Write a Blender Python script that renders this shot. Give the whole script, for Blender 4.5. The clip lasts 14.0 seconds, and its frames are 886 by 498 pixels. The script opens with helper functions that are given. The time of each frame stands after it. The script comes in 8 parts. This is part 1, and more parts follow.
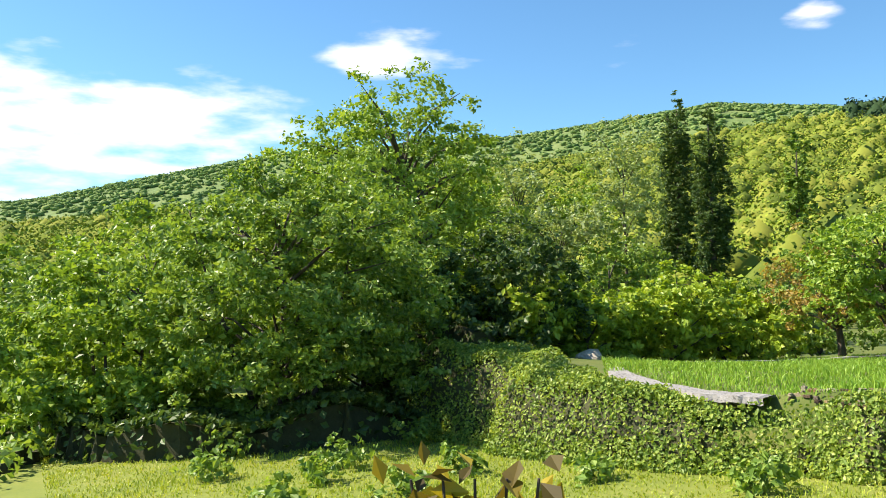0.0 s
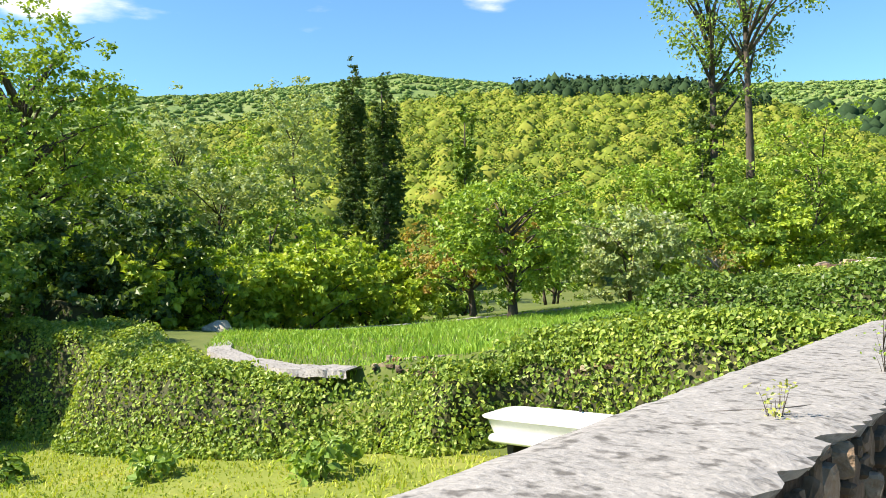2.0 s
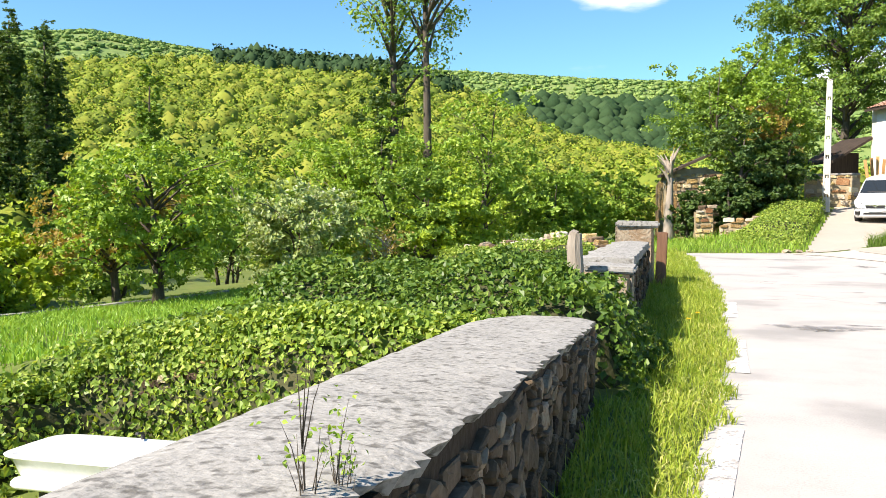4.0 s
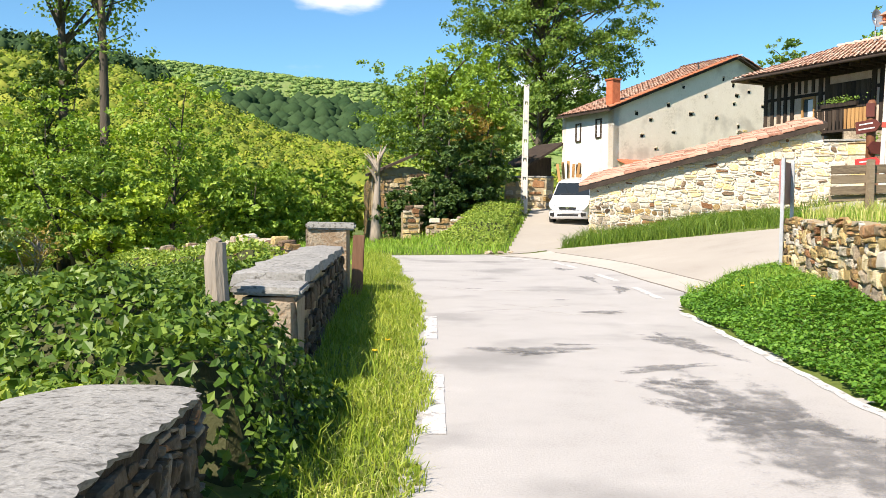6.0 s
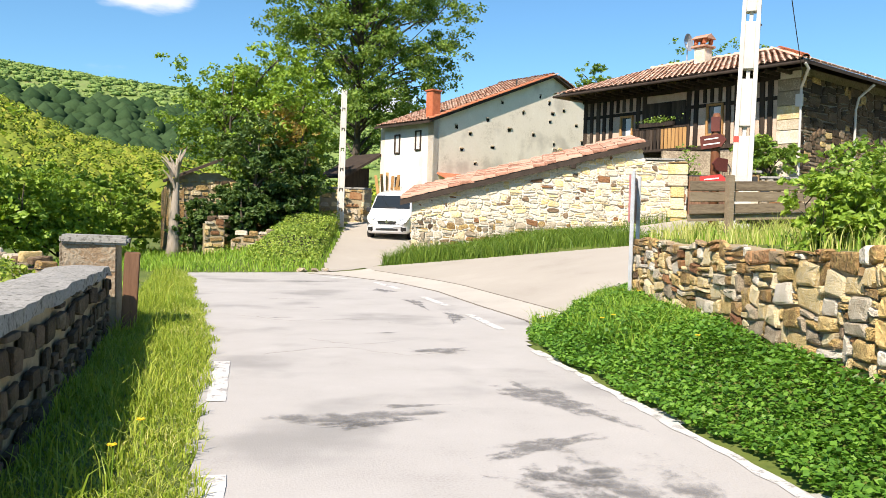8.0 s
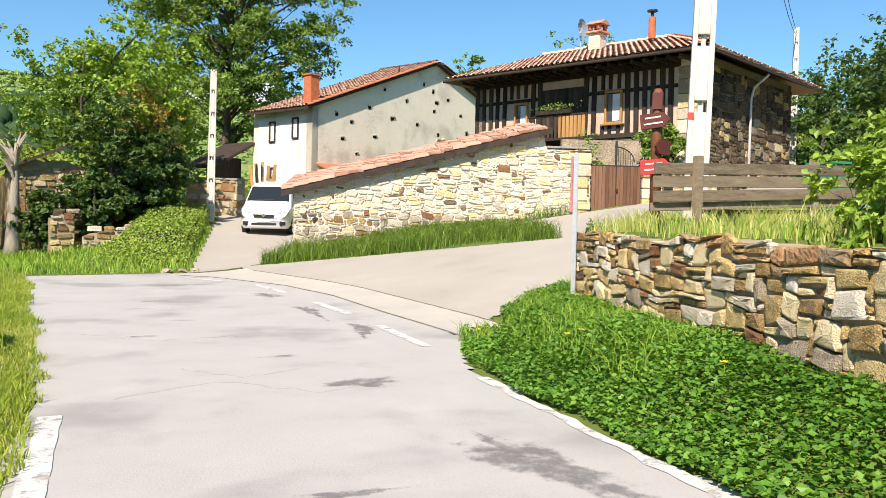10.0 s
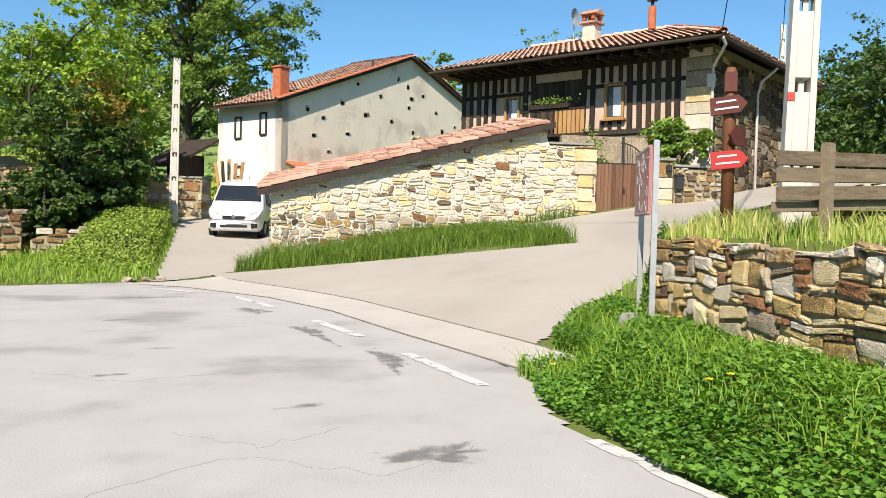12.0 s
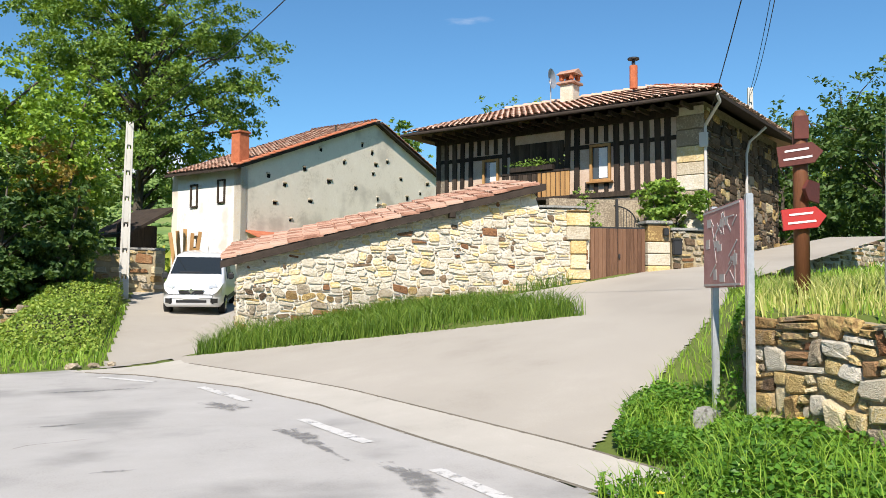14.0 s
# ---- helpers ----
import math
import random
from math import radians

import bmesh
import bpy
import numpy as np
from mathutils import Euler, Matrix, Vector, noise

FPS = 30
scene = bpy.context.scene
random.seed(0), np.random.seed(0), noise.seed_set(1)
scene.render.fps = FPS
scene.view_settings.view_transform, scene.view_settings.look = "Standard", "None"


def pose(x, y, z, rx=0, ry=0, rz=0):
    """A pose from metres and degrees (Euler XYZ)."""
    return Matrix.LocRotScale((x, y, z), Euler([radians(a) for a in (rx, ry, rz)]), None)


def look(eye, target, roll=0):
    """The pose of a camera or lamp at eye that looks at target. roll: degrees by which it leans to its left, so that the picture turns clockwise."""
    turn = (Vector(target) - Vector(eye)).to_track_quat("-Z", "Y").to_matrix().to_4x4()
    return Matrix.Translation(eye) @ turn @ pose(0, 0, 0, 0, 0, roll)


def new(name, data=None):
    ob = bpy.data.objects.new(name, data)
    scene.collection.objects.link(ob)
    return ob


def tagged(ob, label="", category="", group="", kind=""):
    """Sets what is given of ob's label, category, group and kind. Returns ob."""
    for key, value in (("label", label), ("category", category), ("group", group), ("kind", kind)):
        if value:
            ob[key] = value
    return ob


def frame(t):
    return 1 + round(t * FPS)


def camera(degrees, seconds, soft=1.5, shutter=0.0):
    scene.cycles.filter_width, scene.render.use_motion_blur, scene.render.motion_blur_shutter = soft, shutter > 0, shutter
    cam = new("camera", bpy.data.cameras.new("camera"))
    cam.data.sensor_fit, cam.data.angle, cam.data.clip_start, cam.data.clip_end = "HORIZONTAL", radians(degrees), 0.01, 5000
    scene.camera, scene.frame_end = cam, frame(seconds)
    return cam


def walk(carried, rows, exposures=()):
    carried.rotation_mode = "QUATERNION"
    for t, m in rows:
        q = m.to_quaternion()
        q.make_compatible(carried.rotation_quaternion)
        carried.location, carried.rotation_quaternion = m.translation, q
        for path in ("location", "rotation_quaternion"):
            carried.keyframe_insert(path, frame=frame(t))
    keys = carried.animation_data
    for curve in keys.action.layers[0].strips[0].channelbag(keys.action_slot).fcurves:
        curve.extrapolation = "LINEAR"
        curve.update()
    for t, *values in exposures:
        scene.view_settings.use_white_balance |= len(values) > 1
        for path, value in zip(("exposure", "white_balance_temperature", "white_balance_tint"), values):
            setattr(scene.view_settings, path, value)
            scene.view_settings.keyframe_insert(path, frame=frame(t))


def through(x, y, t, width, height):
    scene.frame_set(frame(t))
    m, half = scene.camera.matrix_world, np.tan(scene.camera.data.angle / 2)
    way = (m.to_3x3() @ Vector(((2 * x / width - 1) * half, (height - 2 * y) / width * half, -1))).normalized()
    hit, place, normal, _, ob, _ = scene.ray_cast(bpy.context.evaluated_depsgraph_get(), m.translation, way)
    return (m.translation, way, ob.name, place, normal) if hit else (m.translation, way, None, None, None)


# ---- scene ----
cam = camera(56.5, 14.0, soft=0.6)
PATH = [
    (0, (0.619, 0.724, 1.493), (-1.164, 1.627, 1.565), -0.9),
    (0.5, (0.544, 1.17, 1.495), (-1.184, 2.175, 1.562), -0.6),
    (1, (0.525, 1.663, 1.495), (-1.101, 2.826, 1.54), -1.1),
    (1.5, (0.508, 2.211, 1.487), (-0.956, 3.574, 1.511), -1.4),
    (2, (0.522, 2.772, 1.474), (-0.82, 4.254, 1.447), -1.3),
    (2.5, (0.525, 3.313, 1.471), (-0.498, 5.029, 1.396), -0.8),
    (3, (0.529, 3.798, 1.482), (-0.369, 5.583, 1.396), -0.3),
    (5.5, (0.519, 6.754, 1.491), (0.236, 8.731, 1.39), 0.2),
    (6, (0.544, 7.375, 1.497), (0.462, 9.371, 1.402), 0.5),
    (6.5, (0.57, 7.982, 1.526), (0.602, 9.979, 1.435), 0.4),
    (7, (0.535, 8.589, 1.528), (0.705, 10.581, 1.468), 0.6),
    (7.5, (0.573, 9.2, 1.513), (0.846, 11.181, 1.451), 1.1),
    (8, (0.594, 9.818, 1.509), (0.959, 11.784, 1.454), 1.6),
    (8.5, (0.625, 10.437, 1.512), (1.096, 12.38, 1.466), 1.7),
    (11, (0.541, 13.487, 1.445), (1.25, 15.356, 1.38), 1.4),
    (11.5, (0.46, 14.079, 1.468), (1.186, 15.942, 1.41), 1.6),
    (12, (0.43, 14.703, 1.47), (1.189, 16.552, 1.416), 1.4),
    (12.5, (0.395, 15.289, 1.504), (1.185, 17.126, 1.467), 0.7),
    (13, (0.407, 15.851, 1.504), (1.223, 17.677, 1.509), -0.1),
    (13.5, (0.425, 16.329, 1.54), (1.247, 18.151, 1.613), 0.3),
    (14, (0.473, 16.786, 1.56), (1.333, 18.589, 1.672), 0.4),
]
EXPOSURES = [(0, 0.88, 6700, 15), (3, 1.06, 6700, 15), (6, 0.74, 6700, 15), (8.5, 0.66, 6700, 15), (11, 0.53, 6700, 15), (14, 0.40, 6350, 13)]
walk(cam, [(t, look(eye, target, roll)) for t, eye, target, roll in PATH], EXPOSURES)

# ---- light ----
SUN_DIR = Vector((-0.55, -0.71, 0.90)).normalized()  # towards the sun
sun = new("sun", bpy.data.lights.new("sun", "SUN"))
sun.data.energy, sun.data.angle, sun.data.color = 5.85, radians(0.55), (1.0, 0.915, 0.78)
sun.matrix_world = look((0, 0, 60), Vector((0, 0, 60)) - SUN_DIR)

world = bpy.data.worlds.new("world")
scene.world = world
world.use_nodes = True
wn, wl = world.node_tree.nodes, world.node_tree.links
background = wn["Background"]
sky = wn.new("ShaderNodeTexSky")
sky.sky_type, sky.sun_disc = "NISHITA", False
sky.sun_elevation = math.asin(SUN_DIR.z)
sky.sun_rotation = math.atan2(SUN_DIR.x, SUN_DIR.y)
sky.air_density, sky.dust_density, sky.ozone_density = 1.0, 0.2, 1.8
background.inputs["Strength"].default_value = 0.096
# thin white clouds, drawn in the sky itself
wco = wn.new("ShaderNodeTexCoord")
wmap = wn.new("ShaderNodeMapping")
wmap.inputs["Scale"].default_value = (2.2, 2.2, 8.0)
wmap.inputs["Location"].default_value = (0.35, 0.9, 0.0)
wl.new(wco.outputs["Generated"], wmap.inputs["Vector"])
wnoise = wn.new("ShaderNodeTexNoise")
wnoise.inputs["Scale"].default_value, wnoise.inputs["Detail"].default_value = 4.2, 9.0
wl.new(wmap.outputs["Vector"], wnoise.inputs["Vector"])


def cloud_mask(az, el, wide, high):
    """A soft oval in the sky at an azimuth (left of +y) and elevation, in degrees."""
    a, e = radians(az), radians(el)
    d = Vector((-math.sin(a) * math.cos(e), math.cos(a) * math.cos(e), math.sin(e)))
    side = Vector((math.cos(a), math.sin(a), 0))
    up = side.cross(d)
    terms = []
    for axis, size in ((side, wide), (up, high)):
        dot = wn.new("ShaderNodeVectorMath")
        dot.operation = "DOT_PRODUCT"
        dot.inputs[1].default_value = axis
        wl.new(wco.outputs["Generated"], dot.inputs[0])
        off = wn.new("ShaderNodeMath")
        off.operation = "SUBTRACT"
        off.inputs[1].default_value = d.dot(axis)
        wl.new(dot.outputs["Value"], off.inputs[0])
        sq = wn.new("ShaderNodeMath")
        sq.operation = "DIVIDE"
        sq.inputs[1].default_value = math.tan(radians(size))
        wl.new(off.outputs[0], sq.inputs[0])
        p = wn.new("ShaderNodeMath")
        p.operation = "MULTIPLY"
        wl.new(sq.outputs[0], p.inputs[0])
        wl.new(sq.outputs[0], p.inputs[1])
        terms.append(p)
    total = wn.new("ShaderNodeMath")
    total.operation = "ADD"
    wl.new(terms[0].outputs[0], total.inputs[0])
    wl.new(terms[1].outputs[0], total.inputs[1])
    inv = wn.new("ShaderNodeMath")
    inv.operation, inv.use_clamp = "SUBTRACT", True
    inv.inputs[0].default_value = 1.0
    wl.new(total.outputs[0], inv.inputs[1])
    # keep the side of the sky that the cloud is on
    front = wn.new("ShaderNodeVectorMath")
    front.operation = "DOT_PRODUCT"
    front.inputs[1].default_value = d
    wl.new(wco.outputs["Generated"], front.inputs[0])
    gate = wn.new("ShaderNodeMath")
    gate.operation = "GREATER_THAN"
    gate.inputs[1].default_value = 0.2
    wl.new(front.outputs["Value"], gate.inputs[0])
    both = wn.new("ShaderNodeMath")
    both.operation = "MULTIPLY"
    wl.new(inv.outputs[0], both.inputs[0])
    wl.new(gate.outputs[0], both.inputs[1])
    return both


masks = [cloud_mask(*c) for c in ((90, 9.5, 20, 7.5), (66.5, 15.5, 6.5, 2.6), (38.5, 16.0, 2.6, 1.4), (33, 18.5, 6, 2.0), (10, 14, 4, 1.5), (-5, 8.5, 5, 2.2))]
top = masks[0]
for m in masks[1:]:
    mx = wn.new("ShaderNodeMath")
    mx.operation = "MAXIMUM"
    wl.new(top.outputs[0], mx.inputs[0])
    wl.new(m.outputs[0], mx.inputs[1])
    top = mx
csum = wn.new("ShaderNodeMath")
csum.operation = "MULTIPLY_ADD"
csum.inputs[1].default_value = 0.5
wl.new(top.outputs[0], csum.inputs[0])
wl.new(wnoise.outputs["Fac"], csum.inputs[2])
cramp = wn.new("ShaderNodeMapRange")
cramp.interpolation_type = "SMOOTHSTEP"
cramp.inputs["From Min"].default_value, cramp.inputs["From Max"].default_value = 0.70, 1.02
cramp.inputs["To Max"].default_value = 0.92
wl.new(csum.outputs[0], cramp.inputs["Value"])
cmix = wn.new("ShaderNodeMix")
cmix.data_type = "RGBA"
cmix.inputs["B"].default_value = (8.2, 8.3, 8.5, 1)
wl.new(cramp.outputs["Result"], cmix.inputs["Factor"])
tint = wn.new("ShaderNodeMix")
tint.data_type, tint.blend_type = "RGBA", "MULTIPLY"
tint.inputs["Factor"].default_value = 1.0
tint.inputs["B"].default_value = (0.61, 0.98, 1.14, 1)
wl.new(sky.outputs["Color"], tint.inputs["A"])
wl.new(tint.outputs["Result"], cmix.inputs["A"])
wl.new(cmix.outputs["Result"], background.inputs["Color"])

# ---- materials ----
def rgb(r, g, b):
    return (r, g, b, 1.0)


def surface(name, colours, scale=3.0, fine=40.0, rough=0.85, bump=0.3, fine_mix=0.35, metal=0.0, stretch=(1, 1, 1), per_object=0.0, per_island=0.0, stains=None, stain_scale=0.6, stain_amount=0.5, distance=0.02, space="Object"):
    """A procedural surface: broad variation between the colours, fine grain, bump, optional stains, and a spread from piece to piece."""
    m = bpy.data.materials.new(name)
    m.use_nodes = True
    n, l = m.node_tree.nodes, m.node_tree.links
    bsdf = n["Principled BSDF"]
    co, mp = n.new("ShaderNodeTexCoord"), n.new("ShaderNodeMapping")
    mp.inputs["Scale"].default_value = stretch
    if space == "World":
        geo = n.new("ShaderNodeNewGeometry")
        l.new(geo.outputs["Position"], mp.inputs["Vector"])
    else:
        l.new(co.outputs[space], mp.inputs["Vector"])
    if per_object:
        info = n.new("ShaderNodeObjectInfo")
        shift = n.new("ShaderNodeVectorMath")
        shift.operation = "SCALE"
        shift.inputs[0].default_value = (37, 53, 71)
        l.new(info.outputs["Random"], shift.inputs["Scale"])
        l.new(shift.outputs["Vector"], mp.inputs["Location"])
    broad = n.new("ShaderNodeTexNoise")
    broad.inputs["Scale"].default_value, broad.inputs["Detail"].default_value, broad.inputs["Roughness"].default_value = scale, 5.0, 0.62
    l.new(mp.outputs["Vector"], broad.inputs["Vector"])
    grain = n.new("ShaderNodeTexNoise")
    grain.inputs["Scale"].default_value, grain.inputs["Detail"].default_value = fine, 4.0
    l.new(mp.outputs["Vector"], grain.inputs["Vector"])
    fac = n.new("ShaderNodeMix")
    fac.inputs["Factor"].default_value = fine_mix
    l.new(broad.outputs["Fac"], fac.inputs["A"])
    l.new(grain.outputs["Fac"], fac.inputs["B"])
    value = fac.outputs["Result"]
    for amount, source in ((per_object, "object"), (per_island, "island")):
        if amount:
            node = info if source == "object" else n.new("ShaderNodeNewGeometry")
            rnd = node.outputs["Random"] if source == "object" else node.outputs["Random Per Island"]
            ma = n.new("ShaderNodeMath")
            ma.operation = "MULTIPLY_ADD"
            ma.inputs[1].default_value = amount
            l.new(rnd, ma.inputs[0])
            sub = n.new("ShaderNodeMath")
            sub.operation = "SUBTRACT"
            sub.inputs[1].default_value = amount / 2
            l.new(value, sub.inputs[0])
            l.new(sub.outputs[0], ma.inputs[2])
            value = ma.outputs[0]
    ramp = n.new("ShaderNodeValToRGB")
    ramp.color_ramp.interpolation = "EASE"
    span = len(colours) - 1
    while len(ramp.color_ramp.elements) < len(colours):
        ramp.color_ramp.elements.new(0.5)
    for k, c in enumerate(colours):
        ramp.color_ramp.elements[k].position = 0.28 + 0.44 * k / max(span, 1)
        ramp.color_ramp.elements[k].color = rgb(*c)
    l.new(value, ramp.inputs["Fac"])
    colour = ramp.outputs["Color"]
    if stains:
        sn = n.new("ShaderNodeTexNoise")
        sn.inputs["Scale"].default_value, sn.inputs["Detail"].default_value = stain_scale, 8.0
        l.new(mp.outputs["Vector"], sn.inputs["Vector"])
        sr = n.new("ShaderNodeMapRange")
        sr.interpolation_type = "SMOOTHSTEP"
        sr.inputs["From Min"].default_value, sr.inputs["From Max"].default_value, sr.inputs["To Max"].default_value = 0.52, 0.68, stain_amount
        l.new(sn.outputs["Fac"], sr.inputs["Value"])
        mix = n.new("ShaderNodeMix")
        mix.data_type = "RGBA"
        mix.inputs["B"].default_value = rgb(*stains)
        l.new(sr.outputs["Result"], mix.inputs["Factor"])
        l.new(colour, mix.inputs["A"])
        colour = mix.outputs["Result"]
    l.new(colour, bsdf.inputs["Base Color"])
    bsdf.inputs["Roughness"].default_value, bsdf.inputs["Metallic"].default_value = rough, metal
    bsdf.inputs["Specular IOR Level"].default_value = 0.3
    if bump:
        bp = n.new("ShaderNodeBump")
        bp.inputs["Strength"].default_value, bp.inputs["Distance"].default_value = bump, distance
        l.new(fac.outputs["Result"], bp.inputs["Height"])
        l.new(bp.outputs["Normal"], bsdf.inputs["Normal"])
    return m


def leafy(name, colours, gloss=0.45, through=0.34, spec=0.3):
    """Leaves: each island takes its own colour from the ramp; some light passes through."""
    m = bpy.data.materials.new(name)
    m.use_nodes = True
    n, l = m.node_tree.nodes, m.node_tree.links
    bsdf = n["Principled BSDF"]
    geo = n.new("ShaderNodeNewGeometry")
    noise_tex = n.new("ShaderNodeTexNoise")
    noise_tex.inputs["Scale"].default_value, noise_tex.inputs["Detail"].default_value = 0.7, 2.0
    l.new(geo.outputs["Position"], noise_tex.inputs["Vector"])
    mix = n.new("ShaderNodeMix")
    mix.inputs["Factor"].default_value = 0.55
    l.new(noise_tex.outputs["Fac"], mix.inputs["A"])
    l.new(geo.outputs["Random Per Island"], mix.inputs["B"])
    ramp = n.new("ShaderNodeValToRGB")
    while len(ramp.color_ramp.elements) < len(colours):
        ramp.color_ramp.elements.new(0.5)
    for k, c in enumerate(colours):
        ramp.color_ramp.elements[k].position = 0.2 + 0.6 * k / (len(colours) - 1)
        ramp.color_ramp.elements[k].color = rgb(*c)
    l.new(mix.outputs["Result"], ramp.inputs["Fac"])
    l.new(ramp.outputs["Color"], bsdf.inputs["Base Color"])
    bsdf.inputs["Roughness"].default_value, bsdf.inputs["Specular IOR Level"].default_value = gloss, spec
    glow = n.new("ShaderNodeBsdfTranslucent")
    warm = n.new("ShaderNodeMix")
    warm.data_type, warm.blend_type = "RGBA", "MULTIPLY"
    warm.inputs["Factor"].default_value = 1.0
    warm.inputs["B"].default_value = (1.35, 1.25, 0.5, 1)
    l.new(ramp.outputs["Color"], warm.inputs["A"])
    l.new(warm.outputs["Result"], glow.inputs["Color"])
    mixer = n.new("ShaderNodeMixShader")
    mixer.inputs["Fac"].default_value = through
    l.new(bsdf.outputs["BSDF"], mixer.inputs[1])
    l.new(glow.outputs["BSDF"], mixer.inputs[2])
    l.new(mixer.outputs["Shader"], n["Material Output"].inputs["Surface"])
    return m


def plain(name, colour, rough=0.5, metal=0.0, spec=0.5, coat=0.0):
    m = bpy.data.materials.new(name)
    m.use_nodes = True
    b = m.node_tree.nodes["Principled BSDF"]
    b.inputs["Base Color"].default_value = rgb(*colour)
    b.inputs["Roughness"].default_value, b.inputs["Metallic"].default_value = rough, metal
    b.inputs["Specular IOR Level"].default_value, b.inputs["Coat Weight"].default_value = spec, coat
    return m


M_SOIL = surface("grassy_soil", [(0.05, 0.075, 0.015), (0.10, 0.135, 0.025), (0.17, 0.17, 0.05)], scale=0.8, fine=18, bump=0.6, space="World")
M_LAWN = surface("lawn_floor", [(0.10, 0.15, 0.022), (0.17, 0.21, 0.03), (0.26, 0.26, 0.06)], scale=0.7, fine=14, bump=0.8, space="World")
M_WOODFLOOR = surface("hill_floor", [(0.035, 0.06, 0.012), (0.06, 0.10, 0.018), (0.11, 0.14, 0.03)], scale=0.03, fine=0.25, bump=0.0, space="World")
M_FARHILL = surface("far_hill_cover", [(0.07, 0.13, 0.035), (0.12, 0.19, 0.05), (0.17, 0.23, 0.065), (0.21, 0.22, 0.085)], scale=0.008, fine=0.06, bump=1.0, distance=6.0, fine_mix=0.5, space="World")
M_ROAD = surface("old_asphalt", [(0.30, 0.285, 0.265), (0.39, 0.375, 0.355), (0.45, 0.435, 0.415)], scale=1.1, fine=60, bump=0.5, distance=0.01, fine_mix=0.45, stains=(0.21, 0.205, 0.195), stain_scale=0.5, stain_amount=0.65, space="World", rough=0.8)
M_SIDE = surface("grey_concrete_road", [(0.29, 0.262, 0.222), (0.355, 0.325, 0.28), (0.405, 0.372, 0.325)], scale=0.5, fine=60, bump=0.25, distance=0.008, stains=(0.2, 0.18, 0.15), stain_scale=0.25, stain_amount=0.4, space="World")
M_STRIP = surface("concrete_gutter", [(0.34, 0.315, 0.275), (0.42, 0.392, 0.345), (0.48, 0.45, 0.40)], scale=1.2, fine=60, bump=0.3, distance=0.008, space="World")
M_PAINT = surface("worn_white_paint", [(0.42, 0.41, 0.39), (0.54, 0.53, 0.51), (0.62, 0.61, 0.59)], scale=3, fine=45, bump=0.1, fine_mix=0.55, space="World", rough=0.7)
M_PATCH = surface("dark_tar_patch", [(0.11, 0.11, 0.11), (0.17, 0.168, 0.165), (0.27, 0.26, 0.25)], scale=2.5, fine=60, bump=0.4, fine_mix=0.5, space="World")
def broken_film(m, scale, low, high, feather=False):
    """Wears a thin surface film through in patches, so that what lies below shows; feathered films thin out to their rim."""
    n, l = m.node_tree.nodes, m.node_tree.links
    geo = n.new("ShaderNodeNewGeometry")
    tex = n.new("ShaderNodeTexNoise")
    tex.inputs["Scale"].default_value, tex.inputs["Detail"].default_value, tex.inputs["Roughness"].default_value = scale, 10.0, 0.72
    l.new(geo.outputs["Position"], tex.inputs["Vector"])
    rg = n.new("ShaderNodeMapRange")
    rg.interpolation_type = "SMOOTHSTEP"
    rg.inputs["From Min"].default_value, rg.inputs["From Max"].default_value = low, high
    l.new(tex.outputs["Fac"], rg.inputs["Value"])
    value = rg.outputs["Result"]
    if feather:
        rim = n.new("ShaderNodeAttribute")
        rim.attribute_name = "wear"
        thin = n.new("ShaderNodeMath")
        thin.operation = "MULTIPLY_ADD"
        thin.inputs[1].default_value, thin.inputs[2].default_value = 0.34, -0.26
        l.new(rim.outputs["Fac"], thin.inputs[0])
        add = n.new("ShaderNodeMath")
        add.operation = "ADD"
        l.new(tex.outputs["Fac"], add.inputs[0])
        l.new(thin.outputs[0], add.inputs[1])
        l.new(add.outputs[0], rg.inputs["Value"])
        rg.inputs["To Max"].default_value = 0.6
    l.new(value, n["Principled BSDF"].inputs["Alpha"])


broken_film(M_PATCH, 5.5, 0.40, 0.66, feather=True)
broken_film(M_PAINT, 5.0, 0.33, 0.50)
M_JOINT = surface("joint_grit", [(0.10, 0.09, 0.07), (0.19, 0.17, 0.14)], scale=3, fine=50, bump=0.4, space="World")
M_CRACK = plain("crack_dirt", (0.17, 0.15, 0.125), 0.95)
M_MORTAR = surface("pale_mortar", [(0.44, 0.39, 0.31), (0.62, 0.57, 0.48), (0.70, 0.66, 0.58)], scale=4, fine=60, bump=0.6)
M_MORTAR_DARK = surface("earthy_mortar", [(0.19, 0.15, 0.09), (0.32, 0.26, 0.16), (0.46, 0.39, 0.27)], scale=4, fine=60, bump=0.7)
M_STONE_PALE = surface("pale_sandstone", [(0.25, 0.20, 0.14), (0.42, 0.35, 0.25), (0.53, 0.47, 0.36), (0.61, 0.56, 0.47)], scale=2.2, fine=22, bump=1.0, fine_mix=0.5, per_object=0.42, distance=0.05)
M_STONE_OCHRE = surface("ochre_sandstone", [(0.24, 0.15, 0.06), (0.47, 0.33, 0.13), (0.62, 0.47, 0.22), (0.66, 0.56, 0.36)], scale=2.5, fine=20, bump=1.0, fine_mix=0.5, per_object=0.5, distance=0.05, stains=(0.30, 0.28, 0.25), stain_scale=1.6, stain_amount=0.35)
M_STONE_RUST = surface("iron_red_sandstone", [(0.15, 0.07, 0.035), (0.27, 0.135, 0.06), (0.37, 0.22, 0.11)], scale=2.5, fine=20, bump=1.0, fine_mix=0.5, per_object=0.4, distance=0.05)
